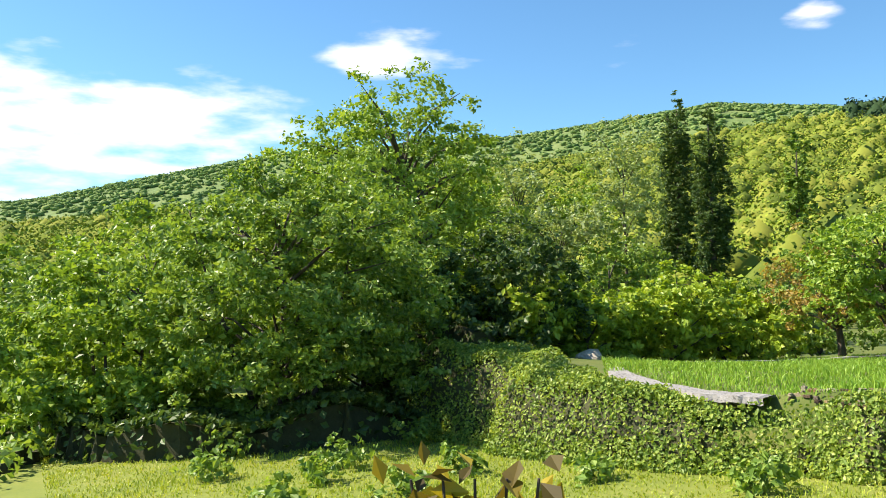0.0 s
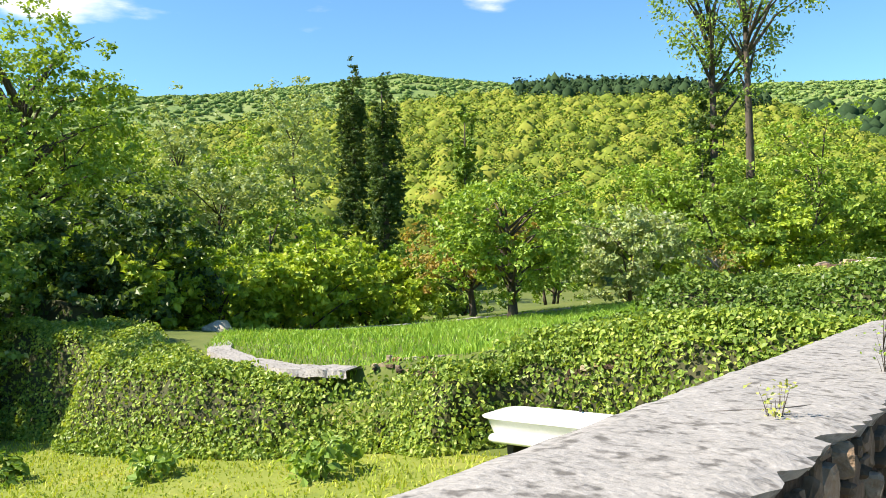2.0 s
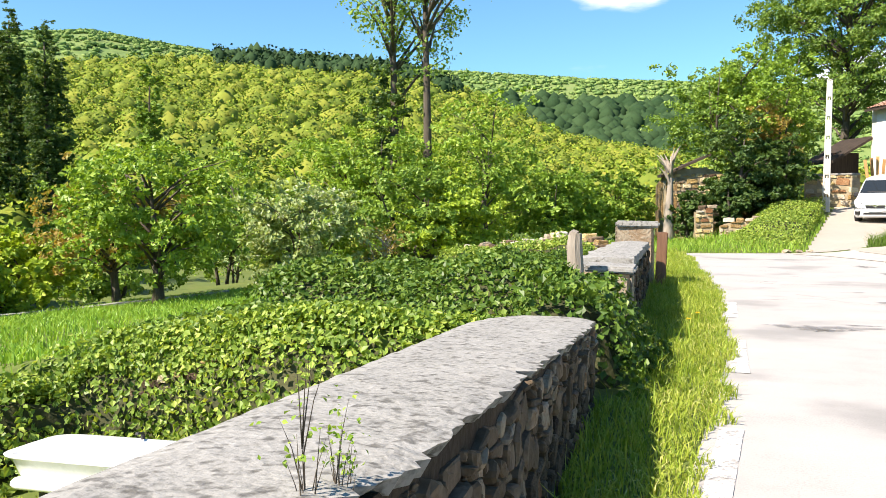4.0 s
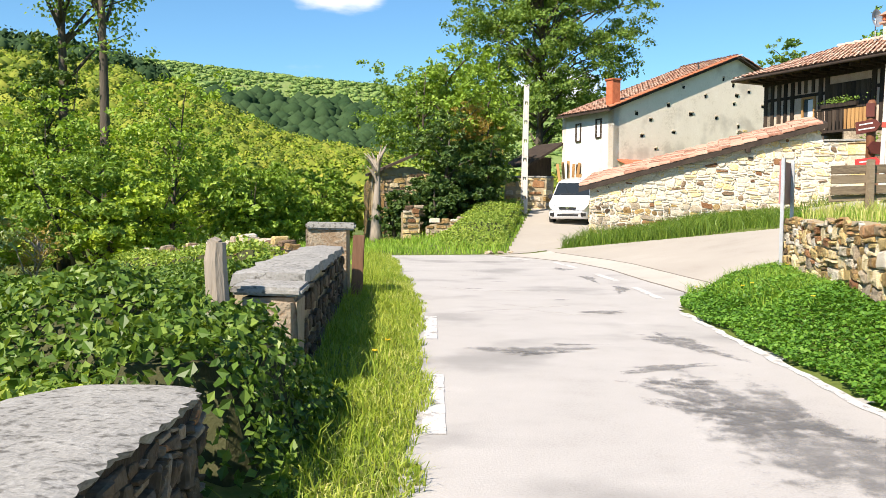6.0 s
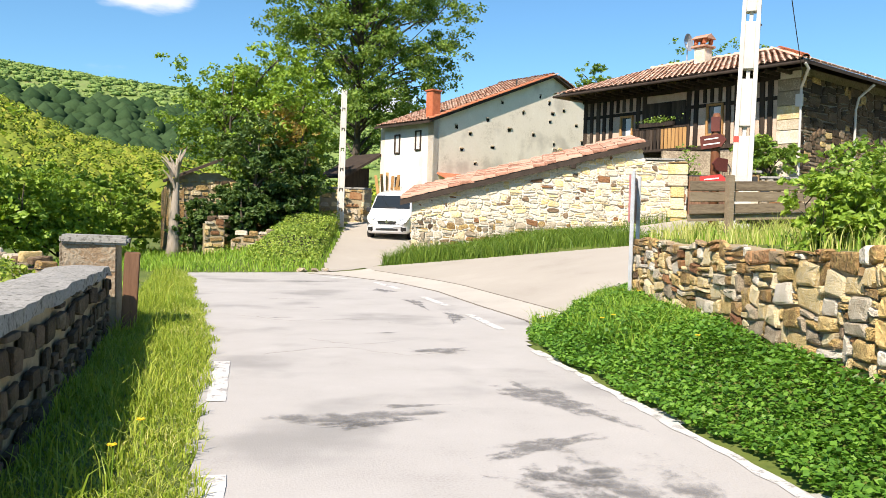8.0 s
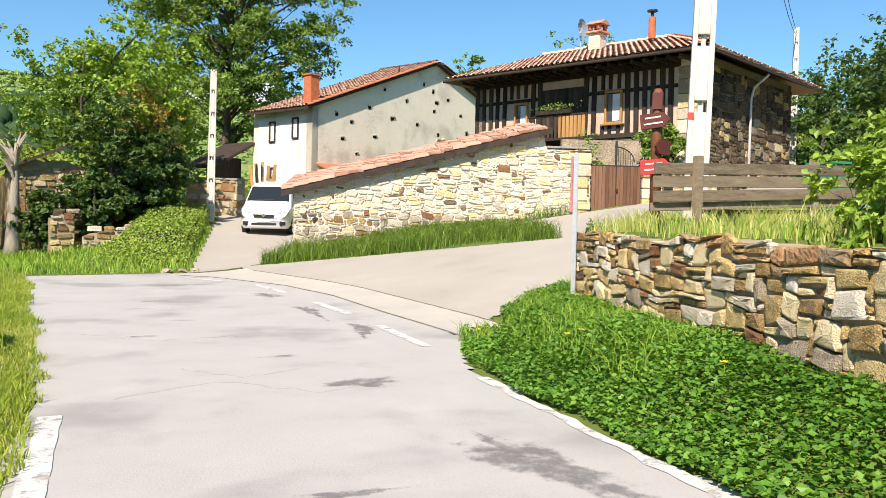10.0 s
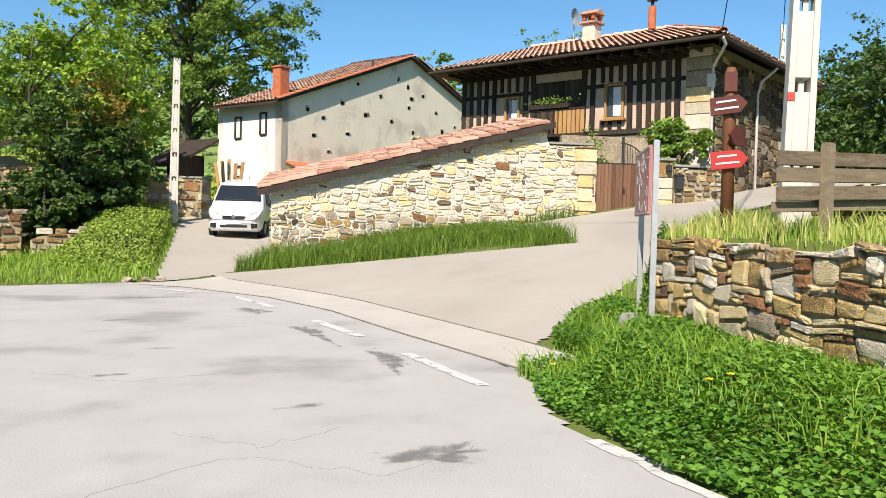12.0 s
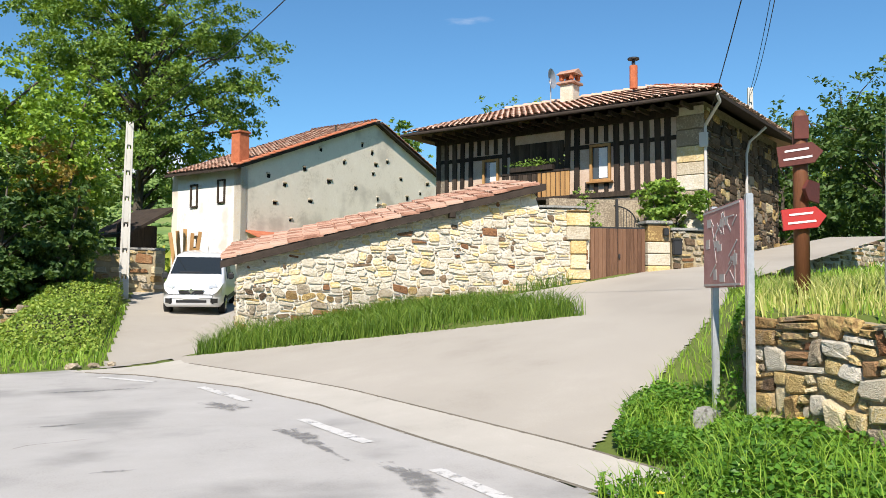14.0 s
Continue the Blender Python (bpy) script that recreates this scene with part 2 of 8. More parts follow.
M_STONE_DARK = surface("weathered_dark_stone", [(0.075, 0.05, 0.03), (0.15, 0.10, 0.06), (0.24, 0.17, 0.105), (0.30, 0.25, 0.18)], scale=2.5, fine=22, bump=1.0, fine_mix=0.5, per_object=0.5, distance=0.05)
# brown stone, its colour darkened to carry the shade on unlit wall faces
M_STONE_BROWN = surface("shade_darkened_brown_stone", [(0.03, 0.02, 0.012), (0.06, 0.042, 0.025), (0.10, 0.072, 0.044), (0.16, 0.12, 0.08)], scale=2.5, fine=22, bump=0.9, per_object=0.4, distance=0.03)
M_COPING = surface("lichened_concrete", [(0.14, 0.137, 0.122), (0.29, 0.283, 0.26), (0.385, 0.378, 0.355)], scale=3.0, fine=42, bump=0.9, fine_mix=0.6, distance=0.012, stains=(0.075, 0.07, 0.06), stain_scale=19.0, stain_amount=0.8, space="World")
M_PLASTER = surface("flaking_lime_plaster", [(0.55, 0.48, 0.375), (0.73, 0.66, 0.545), (0.80, 0.74, 0.63)], scale=0.9, fine=9, bump=0.5, stains=(0.44, 0.39, 0.32), stain_scale=0.55, stain_amount=0.7, distance=0.03)
M_WHITEWASH = surface("whitewash", [(0.55, 0.53, 0.48), (0.72, 0.71, 0.68), (0.78, 0.77, 0.75)], scale=0.9, fine=12, bump=0.3, stains=(0.42, 0.36, 0.27), stain_scale=0.9, stain_amount=0.5)
M_RUBBLE = surface("rubble_masonry", [(0.10, 0.08, 0.06), (0.20, 0.165, 0.125), (0.31, 0.265, 0.21)], scale=3.5, fine=14, bump=1.0, fine_mix=0.5, distance=0.06)
M_TILE = surface("terracotta_roof_tile", [(0.20, 0.095, 0.06), (0.33, 0.175, 0.118), (0.43, 0.26, 0.185), (0.42, 0.30, 0.225)], scale=1.6, fine=25, bump=0.3, per_island=0.4, per_object=0.5)
M_TILE_PALE = surface("sun_bleached_roof_tile", [(0.36, 0.19, 0.125), (0.50, 0.30, 0.215), (0.60, 0.40, 0.30), (0.57, 0.43, 0.34)], scale=1.6, fine=25, bump=0.3, per_island=0.35)
M_TILE_RED = surface("new_red_tile", [(0.40, 0.12, 0.06), (0.55, 0.20, 0.10)], scale=3, fine=30, bump=0.2, per_island=0.3)
M_BRICK = surface("orange_brick", [(0.36, 0.10, 0.045), (0.52, 0.17, 0.075)], scale=6, fine=40, bump=0.4)
M_OLDWOOD = surface("dark_weathered_timber", [(0.018, 0.013, 0.010), (0.04, 0.029, 0.021), (0.075, 0.055, 0.04)], scale=2, fine=16, bump=0.5, stretch=(6, 6, 0.6), per_object=0.3)
M_GATEWOOD = surface("brown_varnished_planks", [(0.10, 0.05, 0.028), (0.165, 0.085, 0.048), (0.22, 0.12, 0.07)], scale=2, fine=14, rough=0.55, bump=0.3, stretch=(7, 7, 0.6), per_object=0.35)
M_FENCEWOOD = surface("greyed_fence_planks", [(0.12, 0.09, 0.06), (0.21, 0.165, 0.11), (0.31, 0.255, 0.175)], scale=2, fine=14, bump=0.4, stretch=(0.8, 6, 6), per_object=0.3)
M_PALEWOOD = surface("orange_pine", [(0.30, 0.16, 0.06), (0.45, 0.26, 0.10)], scale=3, fine=20, bump=0.3, stretch=(5, 5, 0.7), per_object=0.3)
M_INFILL = surface("pinkish_clay_infill", [(0.36, 0.26, 0.19), (0.47, 0.35, 0.265), (0.54, 0.43, 0.34)], scale=3, fine=24, bump=0.5, per_object=0.25)
# near-black colour for the shade inside gable holes and side windows
M_DARK = plain("painted_interior_shade", (0.012, 0.011, 0.010), 0.9, spec=0.1)
M_GLASS = plain("window_glass", (0.05, 0.065, 0.08), 0.06, spec=0.8)
M_CURTAIN = surface("white_curtain", [(0.6, 0.6, 0.6), (0.74, 0.74, 0.75)], scale=5, fine=30, bump=0.2)
M_POLE = surface("cast_concrete_pole", [(0.42, 0.40, 0.355), (0.54, 0.52, 0.47), (0.60, 0.585, 0.54)], scale=1.5, fine=40, bump=0.3, stains=(0.36, 0.33, 0.28), stain_scale=1.3, stain_amount=0.45)
M_STEEL = surface("galvanised_steel", [(0.40, 0.42, 0.44), (0.52, 0.54, 0.56)], scale=6, fine=40, rough=0.45, bump=0.05, metal=0.5)
M_IRON = plain("black_iron", (0.02, 0.02, 0.021), 0.6)
M_BARK = surface("grey_brown_bark", [(0.04, 0.032, 0.024), (0.085, 0.07, 0.052), (0.15, 0.13, 0.10)], scale=2, fine=10, bump=0.9, stretch=(3, 3, 0.5), distance=0.05)
M_BARK_PALE = surface("bleached_dead_wood", [(0.19, 0.16, 0.12), (0.30, 0.26, 0.21), (0.40, 0.36, 0.30)], scale=2, fine=10, bump=0.8, stretch=(3, 3, 0.5), distance=0.04)
M_ENAMEL = surface("white_enamel", [(0.66, 0.66, 0.65), (0.76, 0.76, 0.755)], scale=4, fine=30, rough=0.25, bump=0.02, stains=(0.5, 0.47, 0.40), stain_scale=2.0, stain_amount=0.25)
M_CAR = plain("white_car_paint", (0.72, 0.73, 0.74), 0.28, spec=0.5, coat=0.7)
M_CARGLASS = plain("dark_windscreen", (0.018, 0.022, 0.024), 0.04, spec=0.7)
M_CARBLACK = plain("black_trim_plastic", (0.02, 0.02, 0.021), 0.55)
M_RUBBER = plain("tyre_rubber", (0.016, 0.016, 0.016), 0.85)
M_CHROME = plain("chrome_metal", (0.62, 0.63, 0.64), 0.18, 1.0)
M_LAMPGLASS = plain("headlamp_lens", (0.55, 0.58, 0.6), 0.1, 0.3)
M_SIGNRED = surface("faded_maroon_sign", [(0.27, 0.105, 0.10), (0.37, 0.17, 0.16), (0.46, 0.25, 0.23)], scale=2.5, fine=30, rough=0.5, bump=0.05)
M_SIGNGREY = surface("peeled_sign_film", [(0.38, 0.33, 0.31), (0.47, 0.42, 0.40)], scale=8, fine=60, rough=0.6, bump=0.05)
M_ARROWRED = plain("red_lacquer", (0.42, 0.03, 0.025), 0.42)
M_ARROWBROWN = surface("maroon_wood_stain", [(0.085, 0.022, 0.016), (0.13, 0.035, 0.025)], scale=4, fine=30, rough=0.5, bump=0.1)
M_POSTBROWN = surface("brown_wooden_post", [(0.13, 0.05, 0.022), (0.20, 0.08, 0.036)], scale=3, fine=18, rough=0.6, bump=0.3, stretch=(5, 5, 0.6))
M_WHITE = plain("white_lettering", (0.72, 0.72, 0.70), 0.6)
M_REDBAND = plain("red_paint_band", (0.55, 0.05, 0.03), 0.6)
M_PIPE = plain("pale_drainpipe", (0.50, 0.48, 0.45), 0.5)
M_GREENBIN = plain("green_plastic", (0.03, 0.22, 0.10), 0.45)
M_ROOFEDGE = surface("dark_eaves_board", [(0.025, 0.018, 0.014), (0.055, 0.04, 0.03)], scale=3, fine=20, bump=0.3)
M_CABLE = plain("black_cable", (0.015, 0.015, 0.016), 0.6)

L_MID = leafy("mid_green_leaf", [(0.10, 0.185, 0.032), (0.19, 0.31, 0.052), (0.31, 0.43, 0.085)])
L_FRESH = leafy("fresh_spring_leaf", [(0.132, 0.232, 0.028), (0.232, 0.364, 0.046), (0.341, 0.465, 0.078)])
L_YELLOW = leafy("yellow_green_leaf", [(0.186, 0.295, 0.028), (0.31, 0.434, 0.043), (0.449, 0.542, 0.07)])
L_DARK = leafy("dark_green_leaf", [(0.038, 0.083, 0.024), (0.078, 0.141, 0.036), (0.138, 0.215, 0.058)])
L_SILVER = leafy("silvery_green_leaf", [(0.18, 0.26, 0.10), (0.30, 0.39, 0.155), (0.44, 0.51, 0.24)])
L_BRAMBLE = leafy("bramble_leaf", [(0.11, 0.19, 0.028), (0.23, 0.34, 0.052), (0.42, 0.50, 0.10)])
L_CLOVER = leafy("clover_leaf", [(0.05, 0.135, 0.016), (0.105, 0.245, 0.028), (0.20, 0.37, 0.05)])
L_RUSTY = leafy("bronze_young_leaf", [(0.232, 0.171, 0.046), (0.388, 0.279, 0.078), (0.31, 0.341, 0.078)])
L_ASH = leafy("ash_leaf", [(0.075, 0.15, 0.028), (0.15, 0.25, 0.042), (0.25, 0.36, 0.07)])
L_BLOOM = leafy("blossom_white", [(0.45, 0.47, 0.36), (0.60, 0.61, 0.50), (0.7, 0.7, 0.6)])
L_GRASS = leafy("grass_blade", [(0.124, 0.248, 0.025), (0.217, 0.364, 0.039), (0.341, 0.465, 0.078)], through=0.3)
L_DRYGRASS = leafy("seeding_grass_blade", [(0.264, 0.341, 0.07), (0.434, 0.465, 0.132), (0.62, 0.589, 0.248)], through=0.3)
L_LAWN = leafy("lawn_blade", [(0.217, 0.31, 0.034), (0.341, 0.426, 0.05), (0.48, 0.512, 0.093)], through=0.3)
L_HILL = leafy("hillside_crown", [(0.078, 0.142, 0.018), (0.165, 0.24, 0.026), (0.262, 0.325, 0.036), (0.29, 0.27, 0.05)], gloss=0.8, through=0.0, spec=0.05)
L_PINE = leafy("dark_pine_crown", [(0.022, 0.048, 0.019), (0.045, 0.08, 0.032)], gloss=0.8, through=0.0, spec=0.05)
L_SPRIG = leafy("bronze_rose_leaf", [(0.05, 0.042, 0.016), (0.13, 0.10, 0.02), (0.42, 0.34, 0.03)])
L_FLOWER = plain("yellow_flower", (0.75, 0.52, 0.02), 0.6)
L_FARWOOD = leafy("far_ridge_crown", [(0.10, 0.17, 0.055), (0.175, 0.26, 0.075), (0.25, 0.32, 0.10)], gloss=0.8, through=0.0, spec=0.05)
L_WALLGRASS = leafy("rank_grass_blade", [(0.06, 0.125, 0.015), (0.12, 0.21, 0.026), (0.22, 0.31, 0.05)], through=0.3)
L_FIELD = leafy("field_blade", [(0.15, 0.30, 0.03), (0.23, 0.40, 0.045), (0.33, 0.48, 0.08)], through=0.3)
# darker than L_HILL: shade between the leaf clumps is put into this colour
L_HILLCORE = leafy("hillside_gap_shade", [(0.078, 0.116, 0.02), (0.156, 0.2, 0.03), (0.234, 0.252, 0.04)], gloss=0.8, through=0.0, spec=0.05)
L_NETTLE = leafy("nettle_leaf", [(0.045, 0.095, 0.013), (0.10, 0.185, 0.025), (0.22, 0.31, 0.055)], through=0.3)
L_VERGE = leafy("verge_blade", [(0.15, 0.24, 0.022), (0.27, 0.36, 0.04), (0.43, 0.47, 0.09)], through=0.3)

# ---- builders ----
rng = np.random.default_rng(7)


def np_mesh(name, verts, faces, mats, index=None, smooth=False):
    """A mesh from arrays: verts (n, 3); faces (m, 3) or (m, 4)."""
    me = bpy.data.meshes.new(name)
    verts, faces = np.asarray(verts, np.float32), np.asarray(faces, np.int32)
    k = faces.shape[1]
    me.vertices.add(len(verts))
    me.vertices.foreach_set("co", verts.ravel())
    me.loops.add(faces.size)
    me.loops.foreach_set("vertex_index", faces.ravel())
    me.polygons.add(len(faces))
    me.polygons.foreach_set("loop_start", np.arange(0, faces.size, k, dtype=np.int32))
    me.polygons.foreach_set("loop_total", np.full(len(faces), k, np.int32))
    for m in mats if isinstance(mats, (list, tuple)) else [mats]:
        me.materials.append(m)
    if index is not None:
        me.polygons.foreach_set("material_index", np.asarray(index, np.int32))
    me.polygons.foreach_set("use_smooth", np.full(len(faces), smooth))
    me.update(calc_edges=True)
    return me


def part(name, bm, material, parent=None, label="", smooth=False):
    """Links a bmesh as one mesh object, under a thing or a part."""
    me = bpy.data.meshes.new(name)
    bm.to_mesh(me)
    bm.free()
    me.materials.append(material)
    if smooth:
        me.polygons.foreach_set("use_smooth", [True] * len(me.polygons))
    ob = new(name, me)
    ob.parent = parent
    return tagged(ob, label)


def thing(name, label, category, place=(0, 0, 0), group="", kind="", turn=0.0):
    ob = new(name)
    ob.empty_display_size = 0.2
    ob.matrix_world = pose(*place, 0, 0, turn)
    return tagged(ob, label, category, group, kind)


def add_box(bm, size, m=Matrix(), bevel=0.0, segments=2):
    """A box of that size, its centre at the pose m, added to a bmesh."""
    got = bmesh.ops.create_cube(bm, size=1.0, matrix=m @ Matrix.Diagonal((*size, 1)))
    if bevel:
        edges = list({e for v in got["verts"] for e in v.link_edges})
        bmesh.ops.bevel(bm, geom=edges, offset=bevel, segments=segments, affect="EDGES", clamp_overlap=True)


def box_bm(size, m=Matrix(), bevel=0.0, segments=2):
    bm = bmesh.new()
    add_box(bm, size, m, bevel, segments)
    return bm


def add_tube(bm, points, radii, sides=8, cap=True):
    """A tapered tube along points."""
    rings, pts = [], [Vector(p) for p in points]
    for k, p in enumerate(pts):
        d = (pts[min(k + 1, len(pts) - 1)] - pts[max(k - 1, 0)]).normalized()
        a = d.orthogonal().normalized() if k == 0 else (a - d * a.dot(d)).normalized()
        b = d.cross(a)
        rings.append([bm.verts.new(p + radii[k] * (math.cos(t) * a + math.sin(t) * b)) for t in (2 * math.pi * i / sides for i in range(sides))])
    for r, s in zip(rings, rings[1:]):
        for i in range(sides):
            bm.faces.new((r[i], r[(i + 1) % sides], s[(i + 1) % sides], s[i]))
    if cap:
        bm.faces.new(rings[0][::-1])
        bm.faces.new(rings[-1])


def tube_bm(points, radius, sides=8):
    bm = bmesh.new()
    add_tube(bm, points, [radius] * len(points) if isinstance(radius, (int, float)) else radius, sides)
    return bm


def prism_bm(outline, depth, bevel=0.0):
    """An outline in x, z pushed along y from 0 to depth."""
    bm = bmesh.new()
    front = [bm.verts.new((x, 0, z)) for x, z in outline]
    back = [bm.verts.new((x, depth, z)) for x, z in outline]
    bm.faces.new(front)
    bm.faces.new(back[::-1])
    n = len(outline)
    for i in range(n):
        bm.faces.new((front[i], back[i], back[(i + 1) % n], front[(i + 1) % n]))
    bmesh.ops.recalc_face_normals(bm, faces=bm.faces)
    if bevel:
        bmesh.ops.bevel(bm, geom=list(bm.edges), offset=bevel, segments=2, affect="EDGES", clamp_overlap=True)
    return bm


def leaf_mesh(centres, normals, size, aspect=0.66, spread=0.9, fold=0.25, seed=1):
    """Folded diamond leaves, two triangles each, round the given centres; normals lean them."""
    r = np.random.default_rng(seed)
    n = len(centres)
    nn = normals + spread * r.normal(size=(n, 3))
    nn /= np.linalg.norm(nn, axis=1, keepdims=True) + 1e-9
    t = r.normal(size=(n, 3))
    t -= nn * (t * nn).sum(1, keepdims=True)
    t /= np.linalg.norm(t, axis=1, keepdims=True) + 1e-9
    b = np.cross(nn, t)
    s = (size * r.uniform(0.6, 1.35, n))[:, None]
    lift = nn * s * fold * 0.5
    v = np.stack([centres - t * s * 0.5, centres + b * s * aspect * 0.5 + lift, centres + t * s * 0.5, centres - b * s * aspect * 0.5 + lift], 1).reshape(-1, 3)
    f = np.arange(n)[:, None] * 4 + np.array([[0, 1, 2, 0, 2, 3]])
    return v, f.reshape(-1, 3)


def blades(xy, z, height, width, lean=0.35, seed=2):
    """Bent grass blades, three triangles each."""
    r = np.random.default_rng(seed)
    n = len(xy)
    h = height * r.uniform(0.45, 1.3, n)
    a, la = r.uniform(0, 2 * np.pi, n), r.uniform(0, 2 * np.pi, n)
    w = width * r.uniform(0.6, 1.3, n) * 0.5
    side = np.stack([np.cos(a) * w, np.sin(a) * w, 0 * a], 1)
    ln = (lean * r.uniform(0.2, 1.5, n) * h)
    out = np.stack([np.cos(la) * ln, np.sin(la) * ln, 0 * la], 1)
    base = np.column_stack([xy, z])
    mid = base + out * 0.3 + np.column_stack([0 * h, 0 * h, h * 0.6])
    tip = base + out + np.column_stack([0 * h, 0 * h, h * np.sqrt(np.clip(1 - lean**2 * 0.6, 0.3, 1))])
    v = np.stack([base - side, base + side, mid - side * 0.75, mid + side * 0.75, tip], 1).reshape(-1, 3)
    f = np.arange(n)[:, None] * 5 + np.array([[0, 1, 3, 0, 3, 2, 2, 3, 4]])
    return v, f.reshape(-1, 3)


def stuff(name, verts, faces, mat, label, category, smooth=False):
    return tagged(new(name, np_mesh(name, verts, faces, mat, smooth=smooth)), label, category, kind="stuff")


def smoothstep(a, b, x):
    t = np.clip((np.asarray(x, float) - a) / (b - a), 0, 1)
    return t * t * (3 - 2 * t)


def lerp(a, b, t):
    return a + (b - a) * t


def waves(x, y, seed=0.0):
    """Cheap smooth unevenness, about -1 to 1."""
    return (np.sin(x * 1.7 + 1.3 * np.sin(y * 0.9 + seed)) + np.sin(y * 2.1 + 1.1 * np.sin(x * 1.3 + seed * 2)) + np.sin((x + y) * 0.71 + seed)) / 3


# ---- the lie of the land ----
def road_left(y):
    y = np.asarray(y, float)
    return 0.12 - 0.065 * np.maximum(0, y - 13) - 0.075 * np.maximum(0, y - 20)


def road_right(y):
    return 3.66 + 0.75 * smoothstep(19.8, 22.4, y)


def wall_x(y):
    """The foot line of the roadside retaining wall."""
    return np.maximum(5.98 - 0.17 * (22.14 - np.asarray(y, float)), 4.77)


def side_plane(x, y):
    return 0.19 * (np.minimum(x, 14.0) - 5.0) + 0.12 * np.maximum(x - 14.0, 0) + 0.045 * (np.minimum(y, 45) - 24.0)


def soft_rise(h):
    """Positive heights, with a rounded foot."""
    return 0.5 * (h + np.sqrt(h * h + 0.035)) - 0.012


RIDGE_AZ = np.array([-180, -120, -60, -30, -8, 6, 13, 20, 35, 45, 58, 75, 85, 90, 100, 130, 180])
RIDGE_EL = np.array([4, 4, 4, 4, 6.8, 8.2, 8.7, 9.2, 9.9, 11.0, 9.6, 8.5, 6.4, 5.2, 4.2, 4, 6])
NEAR_AZ = np.array([-180, -70, -40, -20, -8, 0, 9, 13, 16, 20, 25, 35, 43, 50, 60, 75, 89, 100, 180])
NEAR_EL = np.array([3, 4, 4, 2.0, 1.2, 2.2, 4.0, 5.0, 6.2, 8.2, 9.6, 10.3, 9.8, 9.0, 7.6, 5.6, 4.0, 3, 3])


def land(x, y):
    """Height of the ground."""
    x, y = np.asarray(x, float), np.asarray(y, float)
    # terrace field and lower lawn on the valley side
    lawn = 0.09 * np.maximum(x, -24) - 0.5
    terrace = -0.31 + 0.155 * np.clip(x + 8.2, 0, 5.4) - 0.095 * np.maximum(0, -x - 8.5) * smoothstep(9.5, 19, y)
    left = lerp(lawn, terrace, smoothstep(0, 0.5, y - 9.75 - 1.0 * smoothstep(-8.2, -5.2, x)))
    left = lerp(left, -2.9, smoothstep(-17.5, -27, x))
    edge = lerp(smoothstep(-0.75, -1.5, x), smoothstep(-1.4 - 0.17 * np.maximum(0, y - 19.5), -4.2 - 0.17 * np.maximum(0, y - 19.5), x), smoothstep(10.8, 12.4, y))
    z = edge * left
    # side road plane, driveway and village ground
    up = soft_rise(side_plane(x, y)) * smoothstep(20.5, 24, y)
    up = np.where(x > 27, np.maximum(up, 0) + 0.16 * (x - 27), up)
    drive = np.clip(0.122 * (y - 35.6), 0, 1.75) * smoothstep(-3.4, 0.8, x)
    z = z + np.maximum(up, drive) * smoothstep(-8, -2, x)
    # verge and the bank held by the retaining wall
    wx = wall_x(y)
    verge = 0.38 * smoothstep(3.75, 4.9, x)
    bank = 1.40 + 0.055 * np.maximum(0, x - 6) + 0.02 * waves(x * 2, y * 2)
    onbank = lerp(verge, bank, smoothstep(wx + 0.08, wx + 0.36, x))
    inside = 1 - smoothstep(-0.15, 0.55, y - 22.3 - 0.95 * (x - 6))
    z = np.where(x > 3.7, lerp(np.where(y > 21, z, 0), onbank, inside * (y < 60)), z)
    # hills
    dx, dy = x, y - 10
    r, az = np.hypot(dx, dy), np.degrees(np.arctan2(-dx, dy))
    crest = np.interp(az, NEAR_AZ, NEAR_EL)
    ridge = np.interp(az, RIDGE_AZ, RIDGE_EL)
    t = np.clip((r - 70) / 290, 0, 1.25)
    hill = 355 * np.tan(np.radians(crest)) * np.minimum(t, 1) ** 1.15 * np.where(t > 1, 1 - 1.2 * (t - 1), 1)
    far = 1000 * np.tan(np.radians(ridge)) * smoothstep(430, 1000, r) * (1 - 0.8 * smoothstep(1000, 2400, r))
    rough = 1 + 0.05 * waves(x * 0.021, y * 0.021, 2.0) * smoothstep(90, 200, r) * (1 - smoothstep(320, 352, r))
    return z * (1 - smoothstep(60, 75, r) * 0.7) + np.maximum(hill * rough, far)


def on_land(x, y):
    return float(land(x, y))


# paved shapes, as tests on x and y
def is_road(x, y):
    main = (x > road_left(y) + 0.05 * waves(x * 3, y * 3)) & (x < road_right(y) + 0.04 * waves(x * 4, y * 3, 1)) & (y < 34.7 + 0.28 * x) & (y > -30)
    cut = (y > 21.5) & (x > gutter_low(y) + 0.12)
    branch = (x <= road_left(y)) & (x > -3.0) & (y > 33.6) & (y < 34.9)
    return (main & ~cut) | branch


def gutter_low(y):
    return np.interp(y, (22.0, 24.7, 27.8, 30.3, 33.1, 34.5), (4.45, 4.12, 3.83, 3.26, 2.07, 0.9))


def gutter_high(y):
    return np.interp(y, (22.0, 25.4, 28.5, 30.2, 31.9, 34.5), (5.4, 4.96, 4.54, 4.16, 3.7, 3.0))


def is_strip(x, y):
    return (y > 22.0) & (y < 34.6 + 0.12 * x) & (x >= gutter_low(y)) & (x < gutter_high(y))


